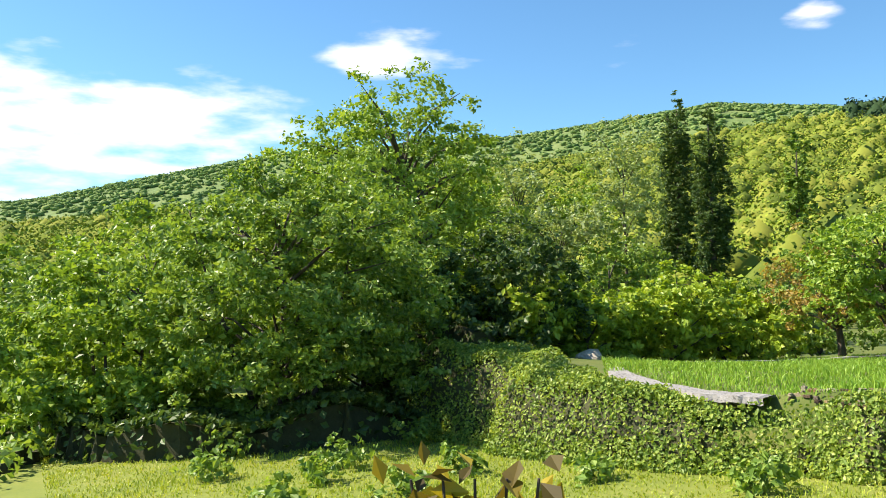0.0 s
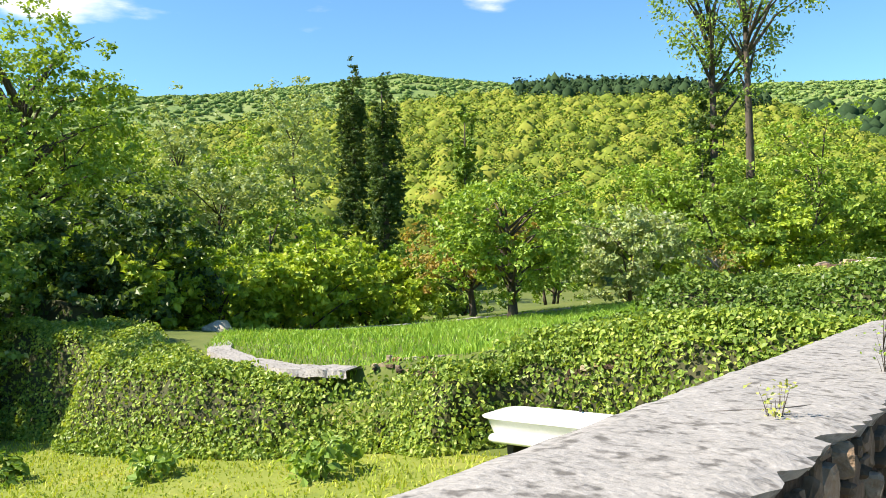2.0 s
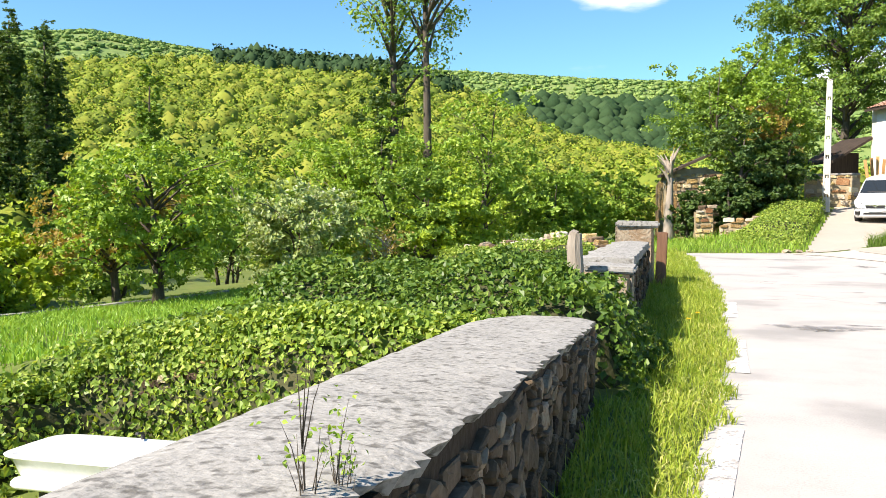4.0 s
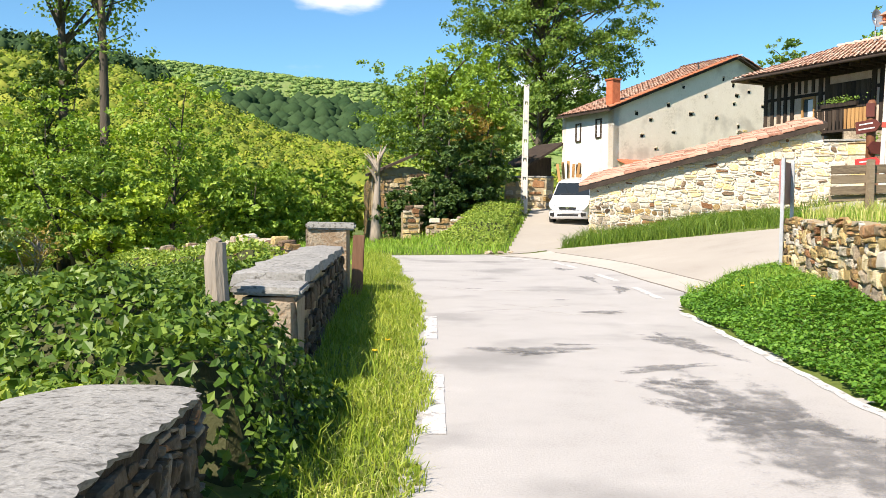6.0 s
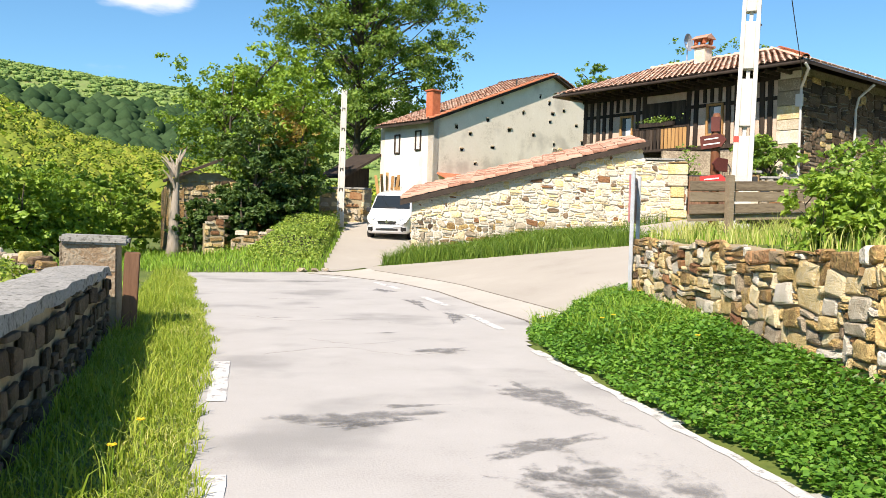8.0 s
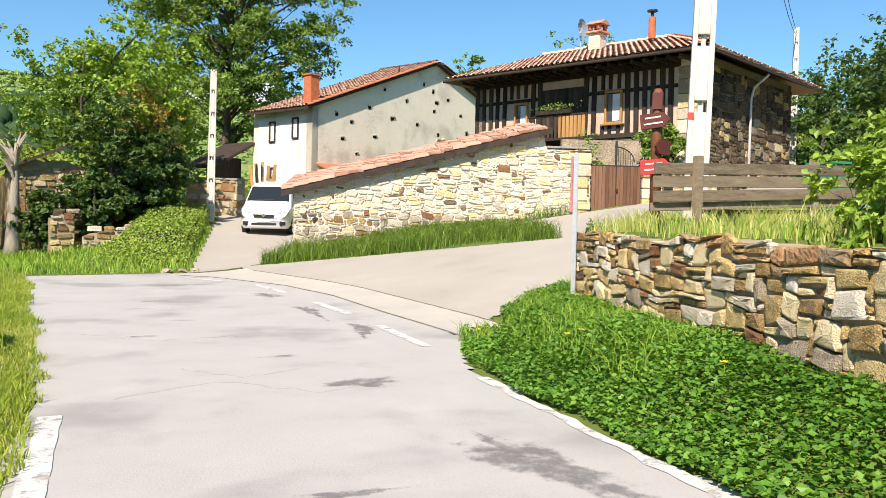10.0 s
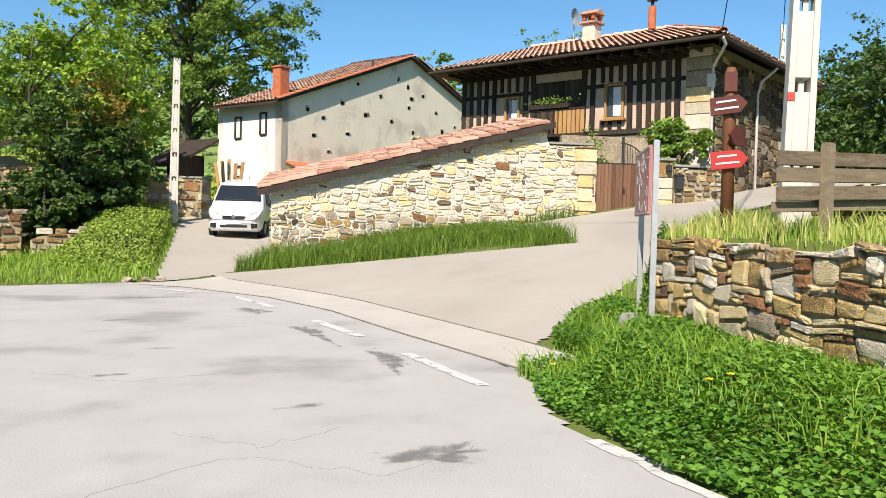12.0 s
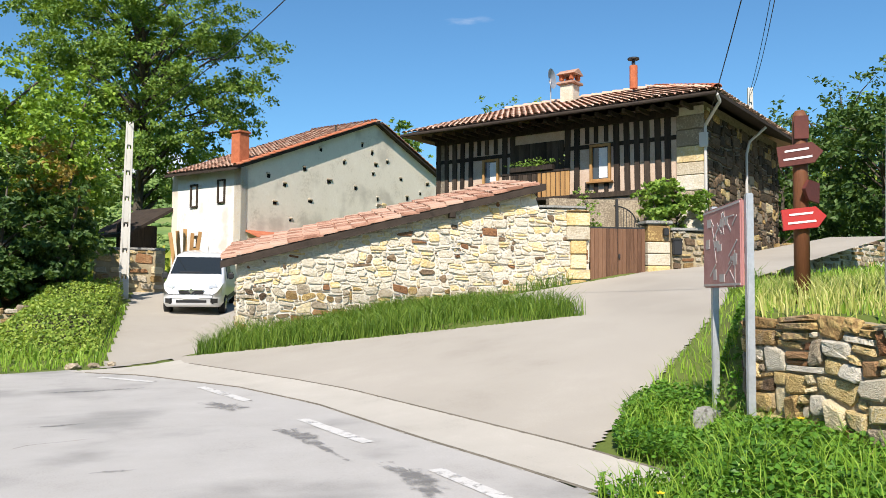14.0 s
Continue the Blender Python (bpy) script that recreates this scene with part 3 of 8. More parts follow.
def is_side(x, y):
    a = gutter_high(y) - 0.06
    foot = 34.6 - 0.80 * (x - 4.2)
    low = 24.15 + 0.75 * (x - 6.2)
    near = (x >= a) & (y < np.maximum(foot, 27.9 + 0.45 * (x - 11.5))) & (y > np.maximum(low, 22.6)) & (x < 13)
    apron = (x > 9.9) & (x < 14.8) & (y > np.maximum(27, low)) & (y < 34.1 - 0.27 * (x - 12.6))
    uphill = (x >= 13) & (x < 26) & (y > 29.4 + 0.45 * (x - 13)) & (y < 33.4 + 0.33 * (x - 13))
    return near | apron | uphill


def is_drive(x, y):
    return (x > 1.6 + 0.13 * (y - 36)) & (x < 4.7 + 0.22 * (y - 37.2)) & (y > 34.6 + 0.28 * x) & (y < 52) & ~((x > 4.2) & (y < 37.3))


def paved(name, test, x0, x1, y0, y1, step, mat, lift, label, category):
    xs, ys = np.arange(x0, x1 + step, step), np.arange(y0, y1 + step, step)
    gx, gy = np.meshgrid(xs, ys, indexing="ij")
    keep = test(gx[:-1, :-1] + step / 2, gy[:-1, :-1] + step / 2)
    ids = np.arange(gx.size).reshape(gx.shape)
    q = np.stack([ids[:-1, :-1], ids[1:, :-1], ids[1:, 1:], ids[:-1, 1:]], -1)[keep]
    used, inv = np.unique(q, return_inverse=True)
    px, py = gx.ravel()[used], gy.ravel()[used]
    v = np.column_stack([px, py, flat(px, py) + lift])
    return tagged(new(name, np_mesh(name, v, inv.reshape(-1, 4), mat, smooth=True)), label, category, kind="structure")


def flat(x, y):
    """Height of the paved surfaces: the land without verge and bank."""
    up = soft_rise(side_plane(x, y)) * smoothstep(20.5, 24, y)
    up = np.where(x > 27, up + 0.16 * (x - 27), up)
    drive = np.clip(0.122 * (y - 35.6), 0, 1.75)
    return np.where(y > 21, np.maximum(up, drive * smoothstep(-3.4, 0.8, x)), 0.0) * smoothstep(-8, -2, x)


def ground_sheet():
    rings = np.concatenate([np.linspace(0.05, 34, 130), np.geomspace(34.4, 75, 50), np.geomspace(77, 2600, 70)])
    ang = np.linspace(0, 2 * np.pi, 541)[:-1]
    rr, aa = np.meshgrid(rings, ang, indexing="ij")
    x, y = -rr * np.sin(aa), 12 + rr * np.cos(aa)
    z = land(x, y)
    pave = is_road(x, y) | is_strip(x, y) | is_side(x, y) | is_drive(x, y)
    near = rr < 60
    z = np.where(near & pave, np.minimum(z, flat(x, y)) - 0.03, z + 0.015 * waves(x * 2.3, y * 2.3, 3) * near)
    n = len(ang)
    ids = np.arange(rr.size).reshape(rr.shape)
    nxt = np.roll(ids, -1, axis=1)
    q = np.stack([ids[:-1], nxt[:-1], nxt[1:], ids[1:]], -1).reshape(-1, 4)
    cx, cy, cr = x[:-1].ravel(), y[:-1].ravel(), rr[:-1].ravel()
    lawn = (cx < -1.3) & (cy < 10) & (cr < 45)
    index = np.where(cr > 420, 3, np.where(cr > 62, 2, np.where(lawn, 1, 0)))
    v = np.column_stack([x.ravel(), y.ravel(), z.ravel()])
    ob = new("ground", np_mesh("ground", v, q, [M_SOIL, M_LAWN, M_WOODFLOOR, M_FARHILL], index, smooth=True))
    tagged(ob, "grassy ground with lawn, terrace and wooded hills", "ground", kind="structure")


ground_sheet()
paved("road", is_road, -6, 5.5, -26, 37, 0.09, M_ROAD, 0.0, "pale worn asphalt village road with tar patches", "road")
paved("gutter_strip", is_strip, 0.8, 5.8, 21.8, 35.2, 0.06, M_STRIP, 0.005, "pale concrete gutter strip across the junction", "gutter")
paved("side_road", is_side, 2.9, 30, 22, 39, 0.08, M_SIDE, 0.003, "grey concrete side road climbing past the gate", "road")
paved("driveway", is_drive, 1.2, 9, 34, 52, 0.125, M_SIDE, 0.004, "grey concrete driveway under the parked van", "driveway")


def strip_mark(name, x0, y0, x1, y1, width, mat, label, category, lift=0.006, rag=0.0, steps=10, seed=1):
    """A flat mark on the road, with a slightly uneven outline."""
    r = random.Random(seed)
    bm = bmesh.new()
    d = Vector((x1 - x0, y1 - y0, 0))
    s = Vector((d.y, -d.x, 0)).normalized() * width / 2
    prev = None
    for k in range(steps + 1):
        p = Vector((x0, y0, 0)) + d * k / steps
        a, b = p + s * (1 + rag * r.uniform(-1, 1)), p - s * (1 + rag * r.uniform(-1, 1))
        row = [bm.verts.new((q.x, q.y, float(flat(q.x, q.y)) + lift)) for q in (a, b)]
        if prev:
            bm.faces.new((prev[0], row[0], row[1], prev[1]))
        prev = row
    bmesh.ops.recalc_face_normals(bm, faces=bm.faces)
    ob = part(name, bm, mat)
    return tagged(ob, label, category, kind="structure")


for k in range(-6, 2):
    y0 = 12.8 + 4.05 * k
    strip_mark("road_marking", float(road_left(y0)) + 0.15, y0, float(road_left(y0 + 2)) + 0.17, y0 + 2.0, 0.16, M_PAINT, "worn white dash along the road edge", "road marking", rag=0.08, seed=k + 20)
for x0, y0, x1, y1 in ((3.33, 26.75, 3.52, 24.95), (3.62, 23.5, 3.7, 21.6), (2.75, 30.7, 3.08, 28.7), (1.35, 33.2, 2.15, 31.9)):
    strip_mark("road_marking", x0, y0, x1, y1, 0.15, M_PAINT, "worn white dash across the junction mouth", "road marking", rag=0.1, seed=int(y0))
strip_mark("road_marking", 3.60, 19.6, 3.5, 2.0, 0.11, M_PAINT, "worn white line along the verge", "road marking", rag=0.5, steps=90, seed=5)


def blotch(cx, cy, rx, ry, turn, mat, name, label, category, lift, seed):
    """An irregular flat patch."""
    r = random.Random(seed)
    bm = bmesh.new()
    c = bm.verts.new((cx, cy, float(flat(cx, cy)) + lift))
    ring = []
    for k in range(40):
        a = 2 * math.pi * k / 40
        q = 1 + 0.22 * math.sin(3 * a + seed) + 0.16 * math.sin(7 * a + 2 * seed) + r.uniform(-0.14, 0.14)
        u, v = rx * q * math.cos(a), ry * q * math.sin(a)
        px, py = cx + u * math.cos(turn) - v * math.sin(turn), cy + u * math.sin(turn) + v * math.cos(turn)
        ring.append(bm.verts.new((px, py, float(flat(px, py)) + lift)))
    core = [bm.verts.new(c.co.lerp(q.co, 0.45 + 0.1 * math.sin(k * 0.9 + seed))) for k, q in enumerate(ring)]
    for k in range(40):
        bm.faces.new((c, core[k], core[(k + 1) % 40]))
        bm.faces.new((core[k], ring[k], ring[(k + 1) % 40], core[(k + 1) % 40]))
    ob = part(name, bm, mat)
    wear = ob.data.attributes.new("wear", "FLOAT", "POINT")
    wear.data.foreach_set("value", [1.0] + [0.0] * 40 + [1.0] * 40)
    return tagged(ob, label, category, kind="structure")

# ---- trees and greenery ----
def tree(name, label, category, place, height, crown, leaf, leaves, size, bark=None, trunk=0.18, base=0.3, clumps=70, shape="round", seed=1, group="", limbs=16, stems=1, lean=(0, 0), bloom=None, hollow=0.55):
    """A tree: tapered trunk, limbs to the clumps of its crown, and separate leaves round them.
    crown: radii (x, y); base: share of the height below the crown."""
    r = np.random.default_rng(seed)
    bark = bark or M_BARK
    root = thing(name, label, category, place, group)
    z0, z1 = height * base, height
    cz, hz = (z0 + z1) / 2, (z1 - z0) / 2
    pts = []
    while len(pts) < clumps:
        p = r.uniform(-1, 1, 3)
        q = np.linalg.norm(p)
        if shape == "poplar":
            w = (1 - max(p[2], 0) ** 2) ** 0.5 * (0.8 + 0.2 * p[2] * (p[2] < 0))
            if np.hypot(p[0], p[1]) < w:
                pts.append(p)
        elif shape == "vase":
            w = 0.45 + 0.55 * (p[2] * 0.5 + 0.5)
            if np.hypot(p[0], p[1]) < w and q < 1.15 and q > hollow * 0.8:
                pts.append(p)
        elif hollow < q < 1.0:
            pts.append(p)
    pts = np.array(pts)
    pts *= 1 + 0.16 * r.normal(size=(clumps, 1))
    pts = pts * (crown[0], crown[1], hz) + (0, 0, cz)
    top = np.array([lean[0], lean[1], 0.0])
    pts += top * (pts[:, 2:3] / height)
    bm = bmesh.new()
    for s in range(stems):
        a = 2 * math.pi * s / stems + seed
        off = Vector((math.cos(a), math.sin(a), 0)) * (0.16 * (stems > 1) * (1 + s % 2) * min(crown[0] / 2.5, 1))
        rows, radii = [], []
        for k in range(7):
            h = k / 6
            bend = Vector((math.sin(h * 3 + seed + s), math.cos(h * 2.3 + seed * 2 + s), 0)) * 0.10 * crown[0] * h
            rows.append(off * (1 + h * 5) + bend + Vector((lean[0] * h, lean[1] * h, h * height * (0.86 if shape != "poplar" else 0.97) - 0.15)))
            radii.append(trunk / stems**0.5 * (1.25 if k == 0 else 1 - 0.86 * h))
        add_tube(bm, rows, radii, 8)
        if s == 0:
            stem = rows
    part("trunk", bm, bark, root, smooth=True)
    bm = bmesh.new()
    order = r.permutation(clumps)[:limbs]
    for k in order:
        tip = Vector(pts[k])
        h = min(max((tip.z - 0.25 * math.hypot(tip.x, tip.y)) / height * 0.85, base * 0.6), 0.8)
        f = h / 0.86 * 6
        i = min(int(f), 5)
        start = stem[i].lerp(stem[i + 1], min(f - i, 1))
        mid = start.lerp(tip, 0.5) + Vector((0, 0, 0.12 * (tip - start).length * (1 if shape != "poplar" else -1)))
        w = trunk * 0.32
        add_tube(bm, [start, start.lerp(mid, 0.55), mid, mid.lerp(tip, 0.6), tip], [w, w * 0.75, w * 0.55, w * 0.3, w * 0.12], 5)
        for j in range(2):
            q = pts[r.integers(clumps)]
            if np.linalg.norm(q - np.array(tip)) < 0.6 * max(crown):
                add_tube(bm, [mid, mid.lerp(Vector(q), 0.5) + Vector((0, 0, 0.05)), Vector(q)], [w * 0.35, w * 0.22, w * 0.08], 4)
    tagged(part("branchwork", bm, bark, root, smooth=True), kind="stuff")
    per = leaves // clumps
    spread = 0.5 * (crown[0] * crown[1] * hz / clumps * 4.2) ** (1 / 3)
    # several twigs to a clump, leaves round each twig
    twigs = np.repeat(pts, 5, 0) + r.normal(size=(clumps * 5, 3)) * spread * 0.75 * ((0.55, 0.55, 1.3) if shape == "poplar" else (1, 1, 0.7))
    cen = np.repeat(twigs, max(per // 5, 1), 0)
    cen = cen + r.normal(size=cen.shape) * spread * 0.26 * (1, 1, 0.6)
    out = cen - np.array([0, 0, cz - hz * 0.4])
    out /= np.linalg.norm(out, axis=1, keepdims=True) + 1e-6
    v, f = leaf_mesh(cen, out * 0.6 + (0, 0, 0.7), size, seed=seed + 5)
    crown_ob = new("crown", np_mesh("crown", v, f, leaf))
    crown_ob.parent = root
    if bloom:
        sel = cen[r.random(len(cen)) < 0.06]
        v, f = leaf_mesh(sel + 0.03, out[: len(sel)] * 0 + (0, -0.4, 1), size * 0.8, seed=seed + 9)
        ob = new("blossom", np_mesh("blossom", v, f, bloom))
        ob.parent = root
    return root


def at(x, y, dz=0.0):
    return (x, y, on_land(x, y) + dz)


# row of trees beyond the terrace
tree("ash_tree", "tall open-crowned ash tree behind the meadow", "tree", at(-30.9, 14.6), 12.4, (5.0, 5.0), L_FRESH, 24000, 0.2, base=0.38, clumps=130, trunk=0.3, seed=11, limbs=60, hollow=0.45)
tree("field_maple", "dense dark-shaded tree at the lawn edge", "tree", at(-17.8, 5.9), 6.3, (3.2, 3.4), L_MID, 44000, 0.13, base=0.08, clumps=170, trunk=0.16, seed=12, stems=4, limbs=34, bloom=L_SILVER)
tree("field_maple", "dense green tree at the lawn edge", "tree", at(-20.8, 9.5), 6.0, (3.0, 3.2), L_MID, 26000, 0.15, base=0.05, clumps=120, trunk=0.16, seed=13, stems=3, limbs=24)
tree("field_maple", "leafy tree in shade beside the lawn", "tree", at(-20.2, 2.6), 4.4, (2.6, 2.8), L_FRESH, 17000, 0.17, base=0.05, clumps=100, trunk=0.12, seed=14, stems=3)
tree("hazel", "dark hazel bush under the trees", "shrub", at(-19.5, 12.2), 3.6, (2.6, 2.4), L_DARK, 11000, 0.17, base=0.02, clumps=70, trunk=0.07, seed=15, stems=4, hollow=0.2)
for k, (x, y, h, w, mat, s) in enumerate(((-25.4, 1.5, 4.6, 2.8, L_MID, 0.2), (-29.2, 4.3, 6.5, 3.2, L_FRESH, 0.22), (-35.4, 0.4, 5.4, 3.4, L_MID, 0.24), (-33.5, -5.5, 4.2, 3.2, L_MID, 0.24), (-38, 6.5, 7.2, 3.8, L_FRESH, 0.25), (-24.5, -3.4, 3.2, 2.5, L_YELLOW, 0.2), (-27, -9, 3.8, 3.0, L_MID, 0.22), (-36, 12, 9.2, 3.5, L_YELLOW, 0.25), (-42, -2, 5.6, 4, L_MID, 0.26))):
    tree("hedgerow_tree", "green hedgerow tree in the valley", "tree", at(x, y), h, (w, w), mat, 9000, s, base=0.1, clumps=60, trunk=0.14, seed=30 + k, group="hedgerow trees")
for k, (x, y, h, w, mat) in enumerate(((-41.7, 24.5, 10.5, 2.6, L_FRESH), (-42.1, 27.8, 11.2, 2.6, L_SILVER), (-40.6, 30.6, 10.6, 2.8, L_FRESH), (-42.4, 36, 13.5, 2.6, L_SILVER), (-37, 21.2, 9.2, 2.8, L_FRESH), (-36.2, 26.2, 8.2, 2.8, L_SILVER), (-37.4, 33.2, 5.5, 2.2, L_FRESH), (-33.5, 20, 6.5, 2.6, L_FRESH), (-32, 26.5, 6.4, 2.8, L_MID), (-31.5, 31.5, 3.0, 2.2, L_FRESH), (-46, 20, 11, 3, L_FRESH), (-33, 37.5, 3, 2.2, L_FRESH), (-38.5, 41, 3.6, 2.4, L_FRESH))):
    tree("young_willow", "slender grey-green willow by the stream", "tree", at(x, y), h, (w, w), mat, 6000, 0.24, base=0.1, clumps=60, trunk=0.15, seed=50 + k, group="stream trees", shape="vase" if k % 2 else "round")
for k, (x, y, h) in enumerate(((-52.4, 53.8, 17.0), (-57.9, 55.1, 18.4))):
    tree("lombardy_poplar", "tall dark columnar poplar", "tree", at(x, y), h, (2.05, 2.05), L_DARK, 42000, 0.2, base=0.04, clumps=300, trunk=0.34, shape="poplar", seed=70 + k, group="poplars", limbs=40)
tree("lombardy_poplar", "slim distant poplar at the hill foot", "tree", at(-64, 78.5), 14.5, (1.7, 1.7), L_MID, 6000, 0.4, base=0.05, clumps=80, trunk=0.3, shape="poplar", seed=73)
for k, (x, y, h, w, n) in enumerate(((-18.7, 12.4, 2.5, 1.7, 6000), (-18.6, 14.9, 2.4, 1.8, 7000), (-18.1, 17.3, 2.9, 2.0, 8000), (-17.9, 20.3, 2.3, 1.8, 6000), (-21.5, 16.5, 3.0, 2.0, 6000))):
    tree("walnut_bush", "bright yellow-green young walnut bush", "shrub", at(x, y, -0.3), h, (w, w), L_YELLOW, n, 0.19, base=0.12, clumps=55, trunk=0.09, seed=80 + k, stems=2, group="walnut bushes", hollow=0.35)
tree("apple_tree", "old apple tree with bronze-tinged leaves", "tree", at(-13.2, 20.7), 3.9, (2.3, 2.3), L_FRESH, 11000, 0.14, base=0.2, clumps=80, trunk=0.14, seed=91, limbs=36)
tree("apple_tree", "old apple tree with rusty young leaves", "tree", at(-15.6, 21.9), 3.5, (1.9, 1.9), L_RUSTY, 4500, 0.13, base=0.25, clumps=60, trunk=0.12, seed=92, limbs=30)
tree("elder_bush", "white-flowering elder bush by the field", "shrub", at(-12.6, 26.2), 3.0, (1.9, 1.9), L_SILVER, 9000, 0.15, base=0.05, clumps=70, trunk=0.08, seed=93, stems=3, bloom=L_BLOOM, hollow=0.4)
tree("dead_bush", "dry tan bush at the field edge", "shrub", at(-10.6, 27.5), 1.6, (0.8, 0.8), L_RUSTY, 900, 0.09, bark=M_BARK_PALE, base=0.05, clumps=40, trunk=0.05, seed=94, stems=3, limbs=36)
for k, (x, y, h, n) in enumerate(((-15.1, 38.0, 18.5, 4200), (-13.3, 37.6, 18, 4200))):
    tree("ivy_clad_ash", "tall half-bare ash with sparse top foliage", "tree", at(x, y), h, (2.7, 2.7), L_MID, n, 0.17, base=0.36, clumps=30, trunk=0.27, seed=95 + k, limbs=24, group="half-bare ashes", hollow=0.5)
for k, (x, y, h, w, mat, n) in enumerate(((-15.2, 37.8, 9.0, 1.0, L_DARK, 6000), (-14.4, 36.6, 6.4, 2.0, L_FRESH, 7000), (-10.6, 37.1, 7.0, 2.4, L_FRESH, 6500), (-17.5, 36.5, 6.0, 2.4, L_FRESH, 8000), (-12, 33.4, 4.0, 2.0, L_MID, 7000), (-8.0, 38.8, 3.4, 1.7, L_FRESH, 7000), (-10.5, 33.8, 3.0, 1.6, L_YELLOW, 6000), (-6.2, 45.3, 3.3, 1.5, L_FRESH, 6000), (-7.5, 41.2, 3.2, 1.7, L_FRESH, 7000), (-20.5, 33, 5.0, 2.6, L_MID, 8000), (-22.5, 29, 4.0, 2.4, L_MID, 7000), (-24, 24.5, 2.4, 2.0, L_MID, 6000), (-9.0, 47.5, 3.6, 2.2, L_YELLOW, 7000), (-12.5, 45, 4.6, 2.6, L_YELLOW, 7000), (-17, 44, 5, 3, L_FRESH, 7000), (-25, 40, 6, 3, L_FRESH, 7000))):
    tree("hedge_tree", "leafy green hedge tree beyond the field", "tree", at(x, y), h, (w, w), mat, n, 0.18, base=0.06, clumps=64, trunk=0.11, seed=110 + k, stems=2, group="hedge trees", hollow=0.4)
# trees round the ruin and the tall ash by the driveway
tree("dead_tree", "bleached dead tree trunk at the ruin", "tree", at(-3.9, 43.6), 4.7, (0.7, 0.7), L_RUSTY, 120, 0.1, bark=M_BARK_PALE, base=0.55, clumps=14, trunk=0.3, seed=131, limbs=12)
for k, (x, y, h, w, mat, n) in enumerate(((-2.3, 49.9, 9.4, 2.7, L_MID, 12000), (-0.2, 48.6, 8.6, 2.3, L_FRESH, 9000), (0.3, 52.4, 7.2, 2.2, L_MID, 8000), (-0.9, 44.6, 4.9, 1.5, L_DARK, 9000), (0.6, 45.2, 3.6, 1.3, L_DARK, 8000), (-2.9, 43.5, 2.2, 0.7, L_DARK, 4000), (-1.2, 43.6, 2.4, 0.9, L_DARK, 4000), (0.6, 55.5, 6.5, 2.0, L_MID, 7000), (0.2, 46.8, 5.6, 1.2, L_RUSTY, 2500))):
    tree("thicket_tree", "overgrown tree in front of the ruin", "tree", at(x, y), h, (w, w), mat, n, 0.19, base=0.1, clumps=74, trunk=0.2, seed=140 + k, stems=2, group="thicket by the ruin", hollow=0.4)
tree("tall_ash", "tall spreading ash tree beside the driveway", "tree", at(4.6, 65.0), 19.4, (6.9, 6.2), L_ASH, 66000, 0.21, base=0.25, clumps=200, trunk=0.33, seed=151, limbs=80, hollow=0.42)
# wooded slope behind the houses
for k, (x, y, h, w, mat) in enumerate(((44, 58, 9, 4, L_MID), (39.5, 48.1, 10, 4, L_DARK), (32.7, 40.4, 8, 3, L_DARK), (37, 43, 9, 3.4, L_DARK), (46, 50, 10, 4.5, L_MID), (52, 62, 10, 4.5, L_DARK), (41, 40, 8, 3.6, L_DARK), (34, 47, 7, 3, L_DARK), (30.5, 36.2, 4.4, 1.8, L_DARK), (48, 44, 10, 4, L_DARK), (36, 37, 7, 3, L_DARK), (33.5, 33.5, 7, 3, L_DARK), (55, 52, 11, 5, L_MID), (38, 34, 8, 3, L_DARK))):
    tree("slope_tree", "leafy tree on the slope above the houses", "tree", at(x, y), h, (w, w), mat, 5500, 0.27, base=0.12, clumps=64, trunk=0.18, seed=160 + k, group="slope trees")
for x, y, h, w, s in ((40.2, 80.4, 11, 4.2, 181), (30.8, 90.8, 9, 2.2, 182)):
    tree("roofline_tree", "tree crown showing above the roofs", "tree", (x, y, 8.0 if w > 3 else 9.0), h, (w, w), L_MID, 6000, 0.3, base=0.25, clumps=60, trunk=0.25, seed=s)


